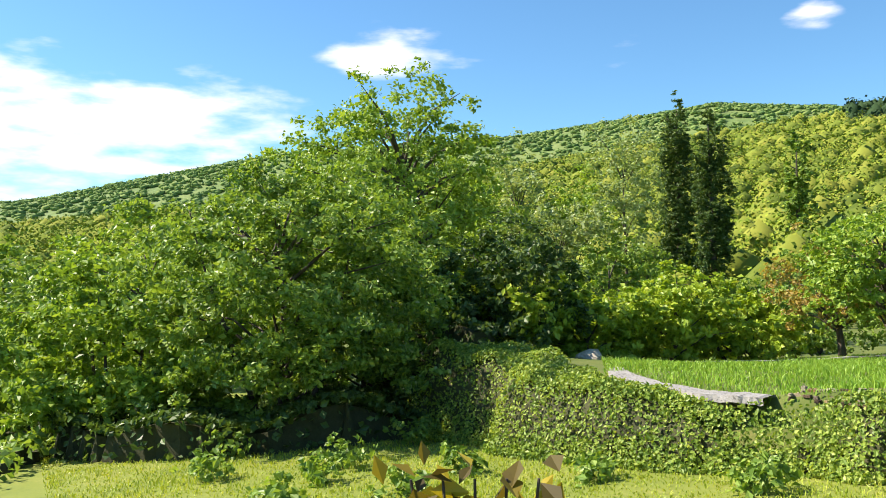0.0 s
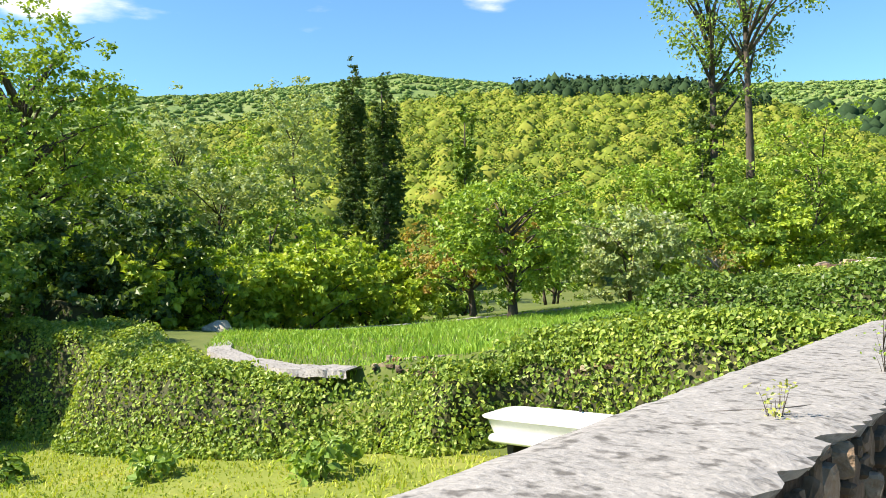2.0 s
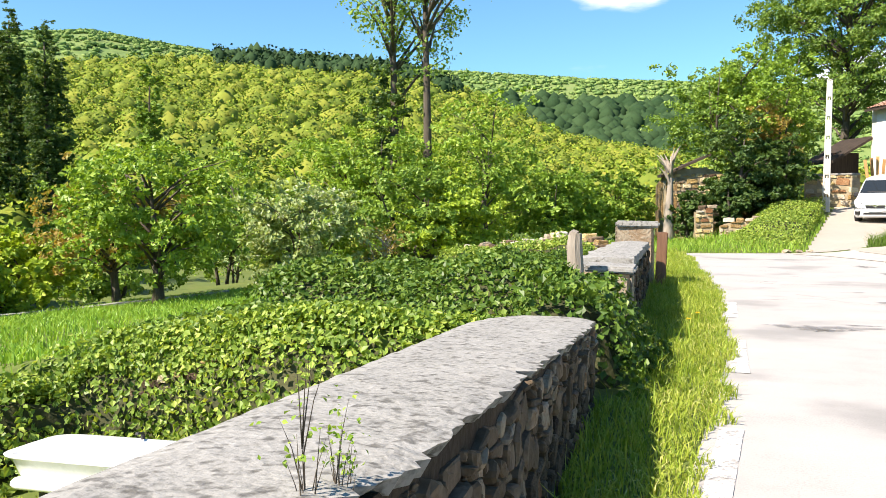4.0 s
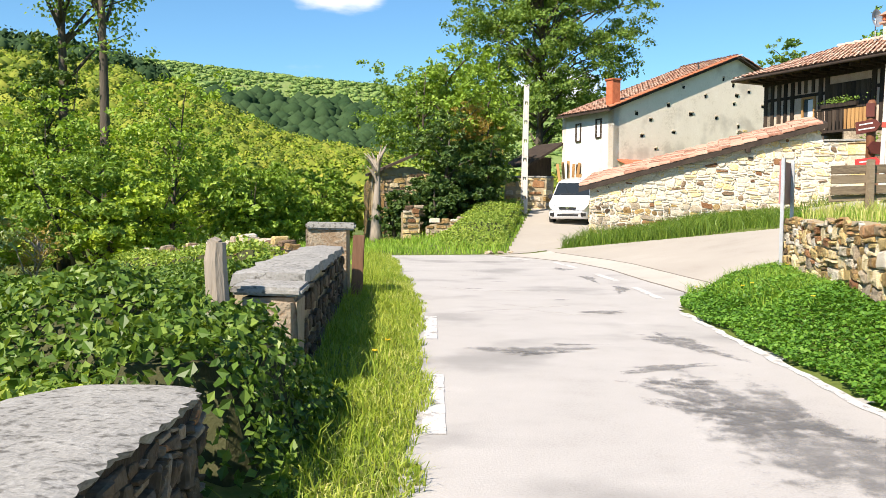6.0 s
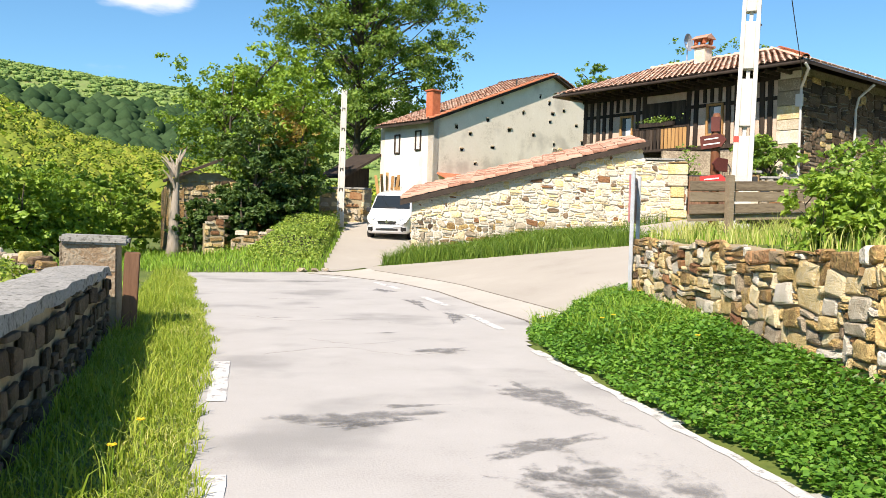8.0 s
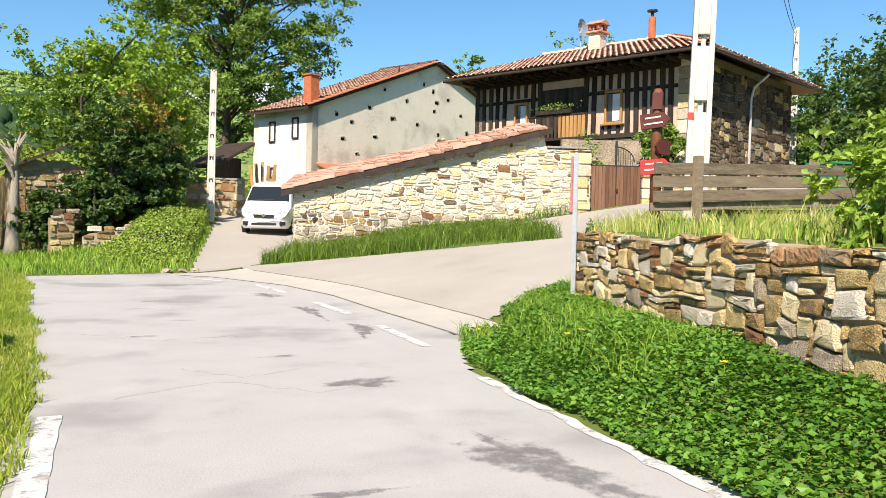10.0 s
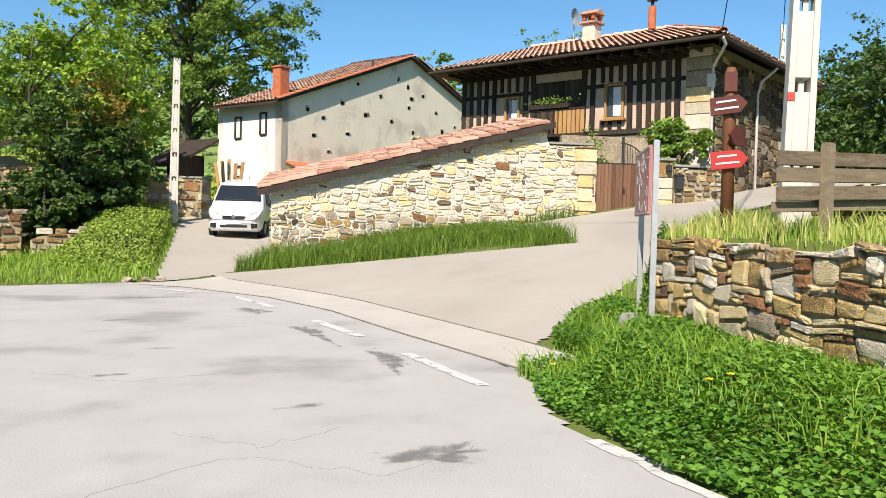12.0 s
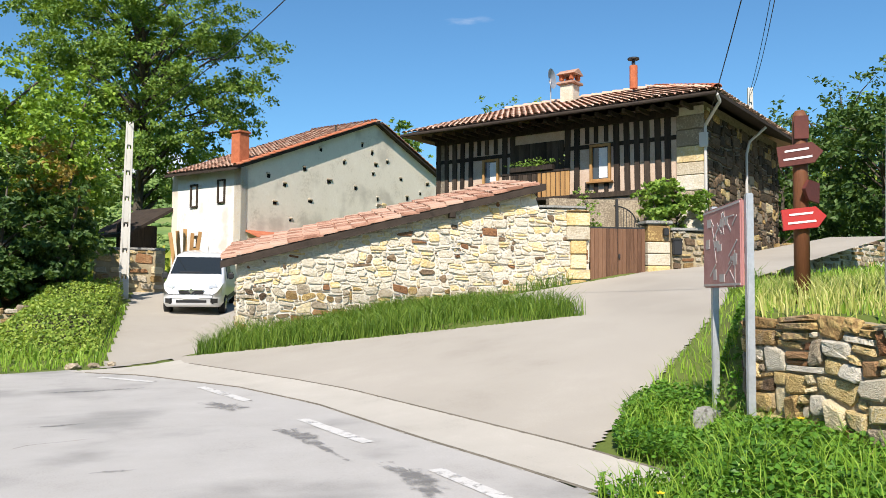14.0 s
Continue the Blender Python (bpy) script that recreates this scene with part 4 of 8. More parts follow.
def hillside_woods():
    """Crowns of the wooded hillside: uneven lumps, with leaf clumps standing off them on the nearer slope."""
    r = np.random.default_rng(5)
    bm = bmesh.new()
    bmesh.ops.create_icosphere(bm, subdivisions=1, radius=1.0)
    bv = np.array([v.co for v in bm.verts])
    bf = np.array([[v.index for v in f.verts] for f in bm.faces])
    bm.free()

    def scatter(n, az0, az1, r0, r1, size, tall, mat, name, label, power=0.6, tufts=0, tuft=1.0, wild=0.13):
        az = np.radians(r.uniform(az0, az1, n))
        rad = r0 + (r1 - r0) * r.random(n) ** power
        x, y = -rad * np.sin(az), 10 + rad * np.cos(az)
        z = land(x, y)
        s = size * r.uniform(0.55, 1.35, n)[:, None, None]
        lump = bv[None] * (1 + wild * r.normal(size=(n, len(bv), 1)))
        mid = np.stack([x, y, z + s[:, 0, 0] * tall * 0.45], -1)[:, None]
        if tufts:
            d = r.normal(size=(n, tufts, 3))
            d[..., 2] = np.abs(d[..., 2]) * 0.9 - 0.15
            d /= np.linalg.norm(d, axis=-1, keepdims=True)
            c = (mid + d * s * (1, 1, tall) * r.uniform(0.9, 1.12, (n, tufts, 1))).reshape(-1, 3)
            v, f = leaf_mesh(c, d.reshape(-1, 3) * 0.8 + (0, 0, 0.5), tuft, aspect=0.85, spread=0.7, seed=n)
            stuff(name + "_leaves", v, f, mat, label, "woods")
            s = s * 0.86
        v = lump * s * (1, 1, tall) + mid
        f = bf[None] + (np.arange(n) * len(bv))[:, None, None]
        # lumps below L_HILL leaves take the darker colour, as shade in the gaps
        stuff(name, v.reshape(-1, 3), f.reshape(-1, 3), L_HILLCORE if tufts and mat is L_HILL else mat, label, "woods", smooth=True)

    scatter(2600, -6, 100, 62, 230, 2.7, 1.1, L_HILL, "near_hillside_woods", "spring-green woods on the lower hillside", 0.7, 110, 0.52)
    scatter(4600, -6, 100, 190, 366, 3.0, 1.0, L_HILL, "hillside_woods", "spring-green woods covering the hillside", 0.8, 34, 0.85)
    scatter(520, 21, 37.5, 318, 368, 2.6, 1.9, L_PINE, "pine_wood", "dark pine wood along the crest", 0.7, 14, 1.4)
    scatter(9000, -12, 92, 560, 1010, 4.0, 0.5, L_FARWOOD, "far_woods", "woods on the far ridge", 0.8, 8, 1.9)
    scatter(1100, 3, 24, 560, 760, 7.0, 1.2, L_PINE, "far_pines", "dark pine wood on the far slope")
    scatter(260, -75, -6, 85, 330, 4.0, 1.1, L_HILL, "village_slope_woods", "woods on the slope above the village", 0.6, 30, 1.4)


hillside_woods()

# ---- stone walls ----
def stone_shapes(mat, seed, count=7, name="stone"):
    """A few unit stones, x and z from -0.5 to 0.5, standing out towards -y by 1."""
    r = random.Random(seed)
    made = []
    for _ in range(count):
        bm = bmesh.new()
        rings = []
        for depth, shrink in ((0.0, 1.0), (-0.72, 0.985), (-0.98, 0.9)):
            rings.append((depth, shrink))
        base = []
        for cx, cz in ((-0.5, -0.5), (0.5, -0.5), (0.5, 0.5), (-0.5, 0.5)):
            jx, jz = r.uniform(0, 0.15), r.uniform(0, 0.2)
            c = Vector((cx - math.copysign(jx, cx), cz - math.copysign(jz, cz)))
            cut = r.uniform(0.03, 0.15)
            if cx * cz > 0:
                base += [(c.x - math.copysign(cut, cx), c.y), (c.x, c.y - math.copysign(cut, cz))][:: 1 if cx > 0 else 1]
            else:
                base += [(c.x, c.y - math.copysign(cut, cz)), (c.x - math.copysign(cut, cx), c.y)]
        base = sorted(base, key=lambda p: math.atan2(p[1], p[0]))
        loops = [[bm.verts.new((x * k + r.uniform(-0.015, 0.015), d + r.uniform(-0.08, 0.08) * (d < 0), z * k + r.uniform(-0.015, 0.015))) for x, z in base] for d, k in rings]
        n = len(base)
        for a, b in zip(loops, loops[1:]):
            for i in range(n):
                bm.faces.new((a[i], a[(i + 1) % n], b[(i + 1) % n], b[i]))
        c = bm.verts.new((r.uniform(-0.1, 0.1), -1.0 - r.uniform(0, 0.12), r.uniform(-0.1, 0.1)))
        for i in range(n):
            bm.faces.new((loops[-1][i], loops[-1][(i + 1) % n], c))
        bmesh.ops.recalc_face_normals(bm, faces=bm.faces)
        me = bpy.data.meshes.new(name)
        bm.to_mesh(me)
        bm.free()
        me.materials.append(mat)
        made.append(me)
    return made


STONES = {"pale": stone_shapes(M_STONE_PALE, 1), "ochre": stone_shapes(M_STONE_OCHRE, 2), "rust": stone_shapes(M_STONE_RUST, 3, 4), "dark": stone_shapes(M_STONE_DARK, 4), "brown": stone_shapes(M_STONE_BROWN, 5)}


def lay_stones(parent, start, end, foot, top, mix, height=(0.1, 0.24), width=(1.3, 2.8), proud=0.06, seed=1, most=320, gap=0.02, loose=0.03, name="stone"):
    """Courses of separate stones on the face from start to end (seen with start on the left hand). foot, top: heights along it."""
    r = random.Random(seed)
    a, b = Vector((*start, 0)), Vector((*end, 0))
    run = (b - a).length
    u = (b - a) / run
    inward = Vector((-u.y, u.x, 0))
    kinds, weights = zip(*mix)
    z = min(foot(0), foot(run), foot(run / 2))
    high = max(top(k * run / 20) for k in range(21))
    count = 0
    while z < high - 0.03:
        h = r.uniform(*height)
        s = -r.uniform(0, 0.2)
        while s < run - 0.03:
            w = min(h * r.uniform(*width), 0.75)
            hh = h * r.uniform(0.82, 1.12)
            lo, hi = z + r.uniform(-loose, loose), z + hh
            if r.random() < 0.22 and h > 0.14:
                hi = lo + (hi - lo) * r.uniform(0.5, 0.8)
            s0, s1 = max(s, 0.0), min(s + w, run)
            mid = (s0 + s1) / 2
            hi = min(hi, top(mid) - 0.005)
            if s1 - s0 > 0.06 and hi - lo > 0.05 and lo > foot(mid) - 0.15 and count < most:
                ob = new(name, r.choice(STONES[r.choices(kinds, weights)[0]]))
                p = a + u * mid + Vector((0, 0, (lo + hi) / 2))
                m = Matrix((( u.x, inward.x, 0, p.x), (u.y, inward.y, 0, p.y), (0, 0, 1, p.z), (0, 0, 0, 1)))
                ob.parent = parent
                ob.matrix_world = m @ pose(0, 0, 0, 0, r.uniform(-5, 5), 0) @ Matrix.Diagonal((s1 - s0 - gap, proud * r.uniform(0.6, 1.3), hi - lo - gap, 1))
                count += 1
            s += w
        z += h
    return count


def lay_blocks(parent, start, end, foot, top, mix, cell=(0.085, 0.062), wide=(2, 6), high=(1, 4), proud=0.05, seed=1, most=300, gap=0.014, warp=0.035, chip=1.0, name="stone"):
    """Roughly squared rubble on the face from start to end (start on the left hand): blocks of mixed size packed on a warped lattice,
    each with a chipped outline and a hewn face. Those past the first `most` are joined into one part."""
    r = random.Random(seed)
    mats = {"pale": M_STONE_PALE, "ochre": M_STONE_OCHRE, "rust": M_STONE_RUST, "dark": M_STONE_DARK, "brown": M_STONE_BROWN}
    kinds, weights = zip(*mix)
    a, b = Vector((*start, 0)), Vector((*end, 0))
    run = (b - a).length
    u = (b - a) / run
    inward = Vector((-u.y, u.x, 0))
    low = min(foot(run * k / 20) for k in range(21)) - 0.05
    tall = max(top(run * k / 20) for k in range(21))
    nx, nz = max(int(run / cell[0]), 2), max(int((tall - low) / cell[1]), 2)
    cx, cz = run / nx, (tall - low) / nz
    free = np.ones((nx, nz), bool)
    blocks = []
    for j in range(nz):
        for i in range(nx):
            if not free[i, j]:
                continue
            w, h = r.randint(*wide), r.choice(range(high[0], high[1] + 1))
            if h > w:
                h = max(w, 1)
            while w > 1 and not (i + w <= nx and free[i:i + w, j].all()):
                w -= 1
            while h > 1 and not (j + h <= nz and free[i:i + w, j:j + h].all()):
                h -= 1
            free[i:i + w, j:j + h] = False
            blocks.append((i, j, w, h))

    def bend(s, z):
        n = noise.noise_vector(Vector((s * 2.1 + seed * 3.7, z * 2.6, seed)))
        m = noise.noise_vector(Vector((s * 6.3, z * 7.1 + seed, 4.0)))
        return Vector((min(max(s + warp * (n.x * 1.6 + m.x * 0.8), 0.0), run), z + warp * (n.y * 1.6 + m.y * 0.8)))

    rest = {}
    laid = 0
    for i, j, w, h in blocks:
        s0, s1, z0, z1 = i * cx, (i + w) * cx, low + j * cz, low + (j + h) * cz
        sm = (s0 + s1) / 2
        ceiling = top(min(max(sm, 0), run))
        if z0 > ceiling - 0.035 or z1 < foot(sm) - 0.12:
            continue
        z1 = min(z1, ceiling)
        g = gap * r.uniform(0.5, 1.3)
        cut = min(s1 - s0, z1 - z0) * r.uniform(0.14, 0.36) * chip
        s0, s1, z0, z1 = s0 + g / 2, s1 - g / 2, z0 + g / 2, z1 - g / 2
        c1, c2, c3, c4 = (cut * r.uniform(0.3, 1.3) for _ in range(4))
        ring = [(s0 + c1, z0), (s1 - c2, z0), (s1, z0 + c2), (s1, z1 - c3), (s1 - c3, z1), (s0 + c4, z1), (s0, z1 - c4), (s0, z0 + c1)]
        ring = [bend(*q) for q in ring]
        mid = sum(ring, Vector((0, 0))) / 8
        ring = [q + Vector((r.uniform(-1, 1), r.uniform(-1, 1))) * 0.1 * cut for q in ring]
        deep = proud * r.uniform(0.45, 1.4)
        tilt = (r.uniform(-0.35, 0.35), r.uniform(-0.3, 0.55))
        k = 4.0
        vs, half = [], max(s1 - s0, z1 - z0) / 2
        for dd, sh in ((0.0, 1.02), (-0.78, 0.975), (-1.0, 0.78)):
            for q in ring:
                o = (q - mid) * sh
                lean = (o.x * tilt[0] + o.y * tilt[1]) / half * 0.5
                vs.append((o.x * k, deep * dd * (1 + lean + r.uniform(-0.14, 0.14)) * k if dd else 0.02 * k, o.y * k))
        vs.append((r.uniform(-0.2, 0.2) * half, -deep * k * r.uniform(0.92, 1.15), r.uniform(-0.2, 0.2) * half))
        fs = [(p + m, p + (m + 1) % 8, p + 8 + (m + 1) % 8, p + 8 + m) for p in (0, 8) for m in range(8)] + [(16 + m, 16 + (m + 1) % 8, 24) for m in range(8)]
        p = a + u * mid.x + Vector((0, 0, mid.y))
        place = Matrix(((u.x, inward.x, 0, p.x), (u.y, inward.y, 0, p.y), (0, 0, 1, p.z), (0, 0, 0, 1))) @ Matrix.Diagonal((1 / k, 1 / k, 1 / k, 1))
        mat = mats[r.choices(kinds, weights)[0]]
        laid += 1
        if laid <= most:
            me = bpy.data.meshes.new(name)
            me.from_pydata(vs, [], fs)
            me.materials.append(mat)
            ob = new(name, me)
            ob.parent = parent
            ob.matrix_world = place
        else:
            vv, ff = rest.setdefault(mat.name, (mat, [], []))[1:]
            n = len(vv)
            vv += [place @ Vector(v) for v in vs]
            ff += [tuple(n + i for i in f) for f in fs]
    for mat, vv, ff in rest.values():
        me = bpy.data.meshes.new("stonework")
        me.from_pydata(vv, [], ff)
        me.materials.append(mat)
        ob = new("stonework", me)
        ob.parent = parent
        tagged(ob, kind="stuff")


def wall_core(name, start, end, foot, top, thick, mat, parent, steps=24, label="", crumble=0.0):
    """The solid body of a wall behind its stones, with an uneven top."""
    r = random.Random(int(thick * 1000) + steps)
    a, b = Vector((*start, 0)), Vector((*end, 0))
    run = (b - a).length
    u = (b - a) / run
    inward = Vector((-u.y, u.x, 0))
    bm = bmesh.new()
    prev = None
    for k in range(steps + 1):
        s = run * k / steps
        p = a + u * s
        t = top(s) + crumble * r.uniform(-1, 0.3)
        row = [bm.verts.new(p + inward * d + Vector((0, 0, z))) for d, z in ((0, foot(s) - 0.35), (0, t), (thick, t + crumble * r.uniform(-0.5, 0.5)), (thick, foot(s) - 0.35))]
        if prev:
            for i in range(4):
                bm.faces.new((prev[i], row[i], row[(i + 1) % 4], prev[(i + 1) % 4]))
        else:
            first = row
        prev = row
    bm.faces.new(first)
    bm.faces.new(prev[::-1])
    bmesh.ops.recalc_face_normals(bm, faces=bm.faces)
    return part(name, bm, mat, parent, label)


# retaining wall beside the right verge
def retaining_wall():
    root = thing("retaining_wall", "ochre rubble-stone retaining wall holding a grassy bank", "wall", kind="structure")
    pts = [(5.98, 22.14), (4.77, 15.02), (4.77, 4.0)]
    rnd = random.Random(3)
    for (p, q), most in zip(zip(pts, pts[1:]), (240, 60)):
        foot, top = (lambda s: 0.25), (lambda s: 1.40 + 0.03 * math.sin(s * 2.1))
        wall_core("core", p, q, foot, lambda s: 1.37 + 0.03 * math.sin(s * 2.1), 0.42, M_MORTAR_DARK, root, crumble=0.03)
        lay_blocks(root, p, q, foot, top, (("ochre", 9), ("pale", 2.6), ("rust", 1.0), ("dark", 0.2)), (0.085, 0.066), (1, 5), (1, 3), 0.055, 8 + most, most + 40, 0.022, 0.05, chip=0.6)
    wall_core("end_wall", (6.9, 23.0), (5.98, 22.14), lambda s: 0.3, lambda s: 1.36, 0.4, M_MORTAR_DARK, root, 8, crumble=0.03)
    lay_blocks(root, (6.9, 23.0), (5.98, 22.14), lambda s: 0.3, lambda s: 1.38, (("ochre", 3), ("dark", 3)), (0.1, 0.075), (2, 5), (1, 4), 0.05, 9, 60, 0.02)


retaining_wall()


# parapet along the valley side of the road
def parapet_top(y):
    return 1.03 - 0.053 * max(y - 4.0, -2)


def parapet_near():
    root = thing("parapet_wall", "rough stone parapet with a cracked grey concrete coping", "wall", kind="structure")
    edge = lambda y: -0.06 - 0.097 * (y - 4.4)
    back = lambda y: -0.52 - 0.15 * (y - 3.9)
    r = random.Random(4)
    bm = bmesh.new()
    ys = [-8 + 0.045 * k for k in range(int(19.3 / 0.045))]
    prev = None
    for k, y in enumerate(ys):
        left = max(y - 10.75, 0) / 0.55
        squeeze = math.sqrt(max(1 - left * left, 0.02))
        e, b = edge(y), back(min(y, 10.4))
        mid, half = (e * 0.35 + b * 0.65), 0
        e2 = e + 0.025 - 0.05 * max(0, noise.noise(Vector((y * 3.1, 2.0, 0)))) - 0.07 * max(0, noise.noise(Vector((y * 9.0, 5.0, 0)))) + r.uniform(-0.028, 0.012) - (1 - squeeze) * 0.12
        b2 = mid + (b - mid) * squeeze
        if 6.2 < y < 6.45 or 4.8 < y < 4.95:
            e2 -= r.uniform(0.02, 0.08)
        z = parapet_top(y)
        cols = []
        for c in range(9):
            t = c / 8
            x = e2 + (b2 - e2) * t
            cols.append((x, y, z + 0.006 * noise.noise(Vector((x * 7, y * 7, 0))) - 0.012 * (c in (0, 8))))
        row = [(e2 - 0.14, y, z - 0.075), (e2 - 0.03, y, z - 0.035 - 0.03 * r.random())] + cols + [(b2 + 0.02, y, z - 0.16)]
        row = [bm.verts.new(p) for p in row]
        if prev:
            for i in range(len(row) - 1):
                bm.faces.new((prev[i], row[i], row[i + 1], prev[i + 1]))
        prev = row
    bm.faces.new(prev)
    bmesh.ops.recalc_face_normals(bm, faces=bm.faces)
    part("coping", bm, M_COPING, root, "lichen-spotted concrete coping with a broken edge")
    # body, end and stones of the road face
    foot = lambda s: -0.05
    top = lambda s: parapet_top(11.15 - s) - 0.06
    far, near = (edge(11.15), 11.15), (edge(-8) - 0.0, -8.0)
    bm = bmesh.new()
    prev = None
    for k in range(40):
        y = -8 + 19.1 * k / 39
        z = parapet_top(y) - 0.05
        e, b = edge(y) - 0.03, back(min(y, 10.4)) + 0.05
        if y > 10.75:
            b = b + (e - b) * 0.4
        row = [bm.verts.new(p) for p in ((e, y, -0.3), (e, y, z), (b, y, z), (b, y, -1.2))]
        if prev:
            for i in range(4):
                bm.faces.new((prev[i], row[i], row[(i + 1) % 4], prev[(i + 1) % 4]))
        else:
            bm.faces.new(row)
        prev = row
    bm.faces.new(prev[::-1])
    bmesh.ops.recalc_face_normals(bm, faces=bm.faces)
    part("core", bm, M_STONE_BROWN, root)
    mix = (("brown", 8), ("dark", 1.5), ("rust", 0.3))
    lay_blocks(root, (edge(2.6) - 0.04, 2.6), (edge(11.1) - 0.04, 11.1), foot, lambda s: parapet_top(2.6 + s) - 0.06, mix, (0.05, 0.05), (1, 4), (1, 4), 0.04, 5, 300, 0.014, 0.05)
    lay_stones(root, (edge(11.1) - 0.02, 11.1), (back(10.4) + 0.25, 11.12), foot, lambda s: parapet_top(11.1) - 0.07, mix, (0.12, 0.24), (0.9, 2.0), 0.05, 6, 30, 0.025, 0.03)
    # the long crack and small pits of the coping
    bm = bmesh.new()
    for pts in (((-0.56, 4.75), (-0.42, 5.0), (-0.36, 5.08), (-0.30, 5.28)),):
        rows = [Vector((x, y, parapet_top(y) - 0.001)) for x, y in pts]
        add_tube(bm, rows, [0.001, 0.0022, 0.003, 0.001][:len(rows)], 5)
    part("crack", bm, M_CRACK, root)


parapet_near()


def parapet_far():
    root = thing("low_parapet", "weathered low parapet with a flat grey coping", "wall", kind="structure")
    a, b = Vector((-1.0, 14.55, 0)), Vector((-1.72, 21.1, 0))
    d = (b - a).normalized()
    n = Vector((d.y, -d.x, 0))
    r = random.Random(8)
    # front block
    m = Matrix.Translation((-1.13, 14.1, 0.33)) @ pose(0, 0, 0, 0, 0, 6)
    bm = box_bm((0.46, 0.62, 0.94), m, 0.04)
    for v in bm.verts:
        v.co += Vector((r.uniform(-0.02, 0.02), r.uniform(-0.02, 0.02), r.uniform(-0.02, 0.02)))
    part("front_block", bm, M_STONE_DARK, root, "brown weathered sandstone block")
    bm = box_bm((0.56, 0.66, 0.07), Matrix.Translation((-1.15, 14.12, 0.84)) @ pose(0, 0, 0, 0, 2, 6), 0.02)
    part("front_cap", bm, M_COPING, root)
    bm = bmesh.new()
    prev = None
    for k in range(30):
        p = a + d * (b - a).length * k / 29
        z = 0.93 + 0.008 * math.sin(k) - 0.002 * k
        w = 0.62
        row = [bm.verts.new(p + n * x + Vector((0, 0, zz + r.uniform(-0.008, 0.008)))) for x, zz in ((0.03 + r.uniform(-0.02, 0.02), z - 0.11), (0.03 + r.uniform(-0.02, 0.02), z), (-w * 0.5, z + 0.015), (-w + r.uniform(-0.03, 0.03), z - 0.01), (-w, z - 0.12))]
        if prev:
            for i in range(5):
                bm.faces.new((prev[i], row[i], row[(i + 1) % 5], prev[(i + 1) % 5]))
        else:
            bm.faces.new(row)
        prev = row
    bm.faces.new(prev[::-1])
    bmesh.ops.recalc_face_normals(bm, faces=bm.faces)
    part("coping", bm, M_COPING, root)
    part("core", box_bm((0.55, (b - a).length, 1.2), Matrix.Translation((a + b) / 2 - n * 0.3 + Vector((0, 0, 0.23))) @ pose(0, 0, 0, 0, 0, math.degrees(math.atan2(-d.x, d.y)))), M_MORTAR_DARK, root)
    lay_stones(root, (a.x, a.y), (b.x, b.y), lambda s: -0.05, lambda s: 0.82, (("brown", 5), ("dark", 2)), (0.13, 0.26), (1.0, 2.2), 0.04, 12, 110, 0.025)
    # end pier
    bm = box_bm((0.72, 0.62, 1.35), Matrix.Translation((-2.05, 21.7, 0.52)) @ pose(0, 0, 0, 0, 0, 6), 0.05)
    for v in bm.verts:
        v.co += Vector((r.uniform(-0.03, 0.03), r.uniform(-0.03, 0.03), r.uniform(-0.03, 0.03)))
    part("end_pier", bm, M_STONE_DARK, root)
    bm = box_bm((0.85, 0.7, 0.12), Matrix.Translation((-2.0, 21.7, 1.2)) @ pose(0, 0, 0, 0, 1, 8), 0.03)
    part("pier_cap", bm, M_COPING, root)
    board = tagged(part("rusty_board", box_bm((0.2, 0.07, 1.1), Matrix.Translation((-1.5, 21.45, 0.5)) @ pose(0, 0, 0, 3, 2, 12), 0.015), M_GATEWOOD), "weathered orange-brown board leaning by the parapet pier", "board")
    return board


parapet_far()


def dry_wall(name, label, pts, thick, height, mix, mat, seed, most=90, size=(0.1, 0.24), cap=1.0):
    root = thing(name, label, "wall", kind="structure")
    for k, (p, q) in enumerate(zip(pts, pts[1:])):
        run = math.hypot(q[0] - p[0], q[1] - p[1])
        foot = lambda s, p=p, q=q, run=run: on_land(p[0] + (q[0] - p[0]) * s / run, p[1] + (q[1] - p[1]) * s / run)
        top = lambda s, foot=foot, k=k: foot(s) + height + 0.08 * math.sin(s * 3 + k * 2 + seed)
        wall_core("core", p, q, foot, lambda s, top=top: top(s) - 0.03, thick, mat, root, 14, crumble=0.06)
        lay_stones(root, p, q, foot, top, mix, size, (1.1, 2.6), 0.07, seed + k, most, 0.02, 0.04)
        if cap:
            r = random.Random(seed * 3 + k)
            s = 0.1
            while s < run:
                w = r.uniform(0.2, 0.5) * cap
                ob = new("cap_stone", r.choice(STONES[r.choice(("pale", "ochre", "dark"))]))
                ob.parent = root
                t = min(s + w / 2, run) / run
                p3 = Vector((p[0] + (q[0] - p[0]) * t, p[1] + (q[1] - p[1]) * t, top(min(s + w / 2, run))))
                ob.matrix_world = Matrix.Translation(p3 + Vector((-(q[1] - p[1]), q[0] - p[0], 0)) / run * thick / 2) @ pose(0, 0, 0, 90 + 180 + r.uniform(-9, 9), 0, math.degrees(math.atan2(q[1] - p[1], q[0] - p[0])) + r.uniform(-9, 9)) @ Matrix.Diagonal((w, r.uniform(0.08, 0.18) * cap, thick * r.uniform(0.6, 1.0) * cap, 1))
                s += w
    return root


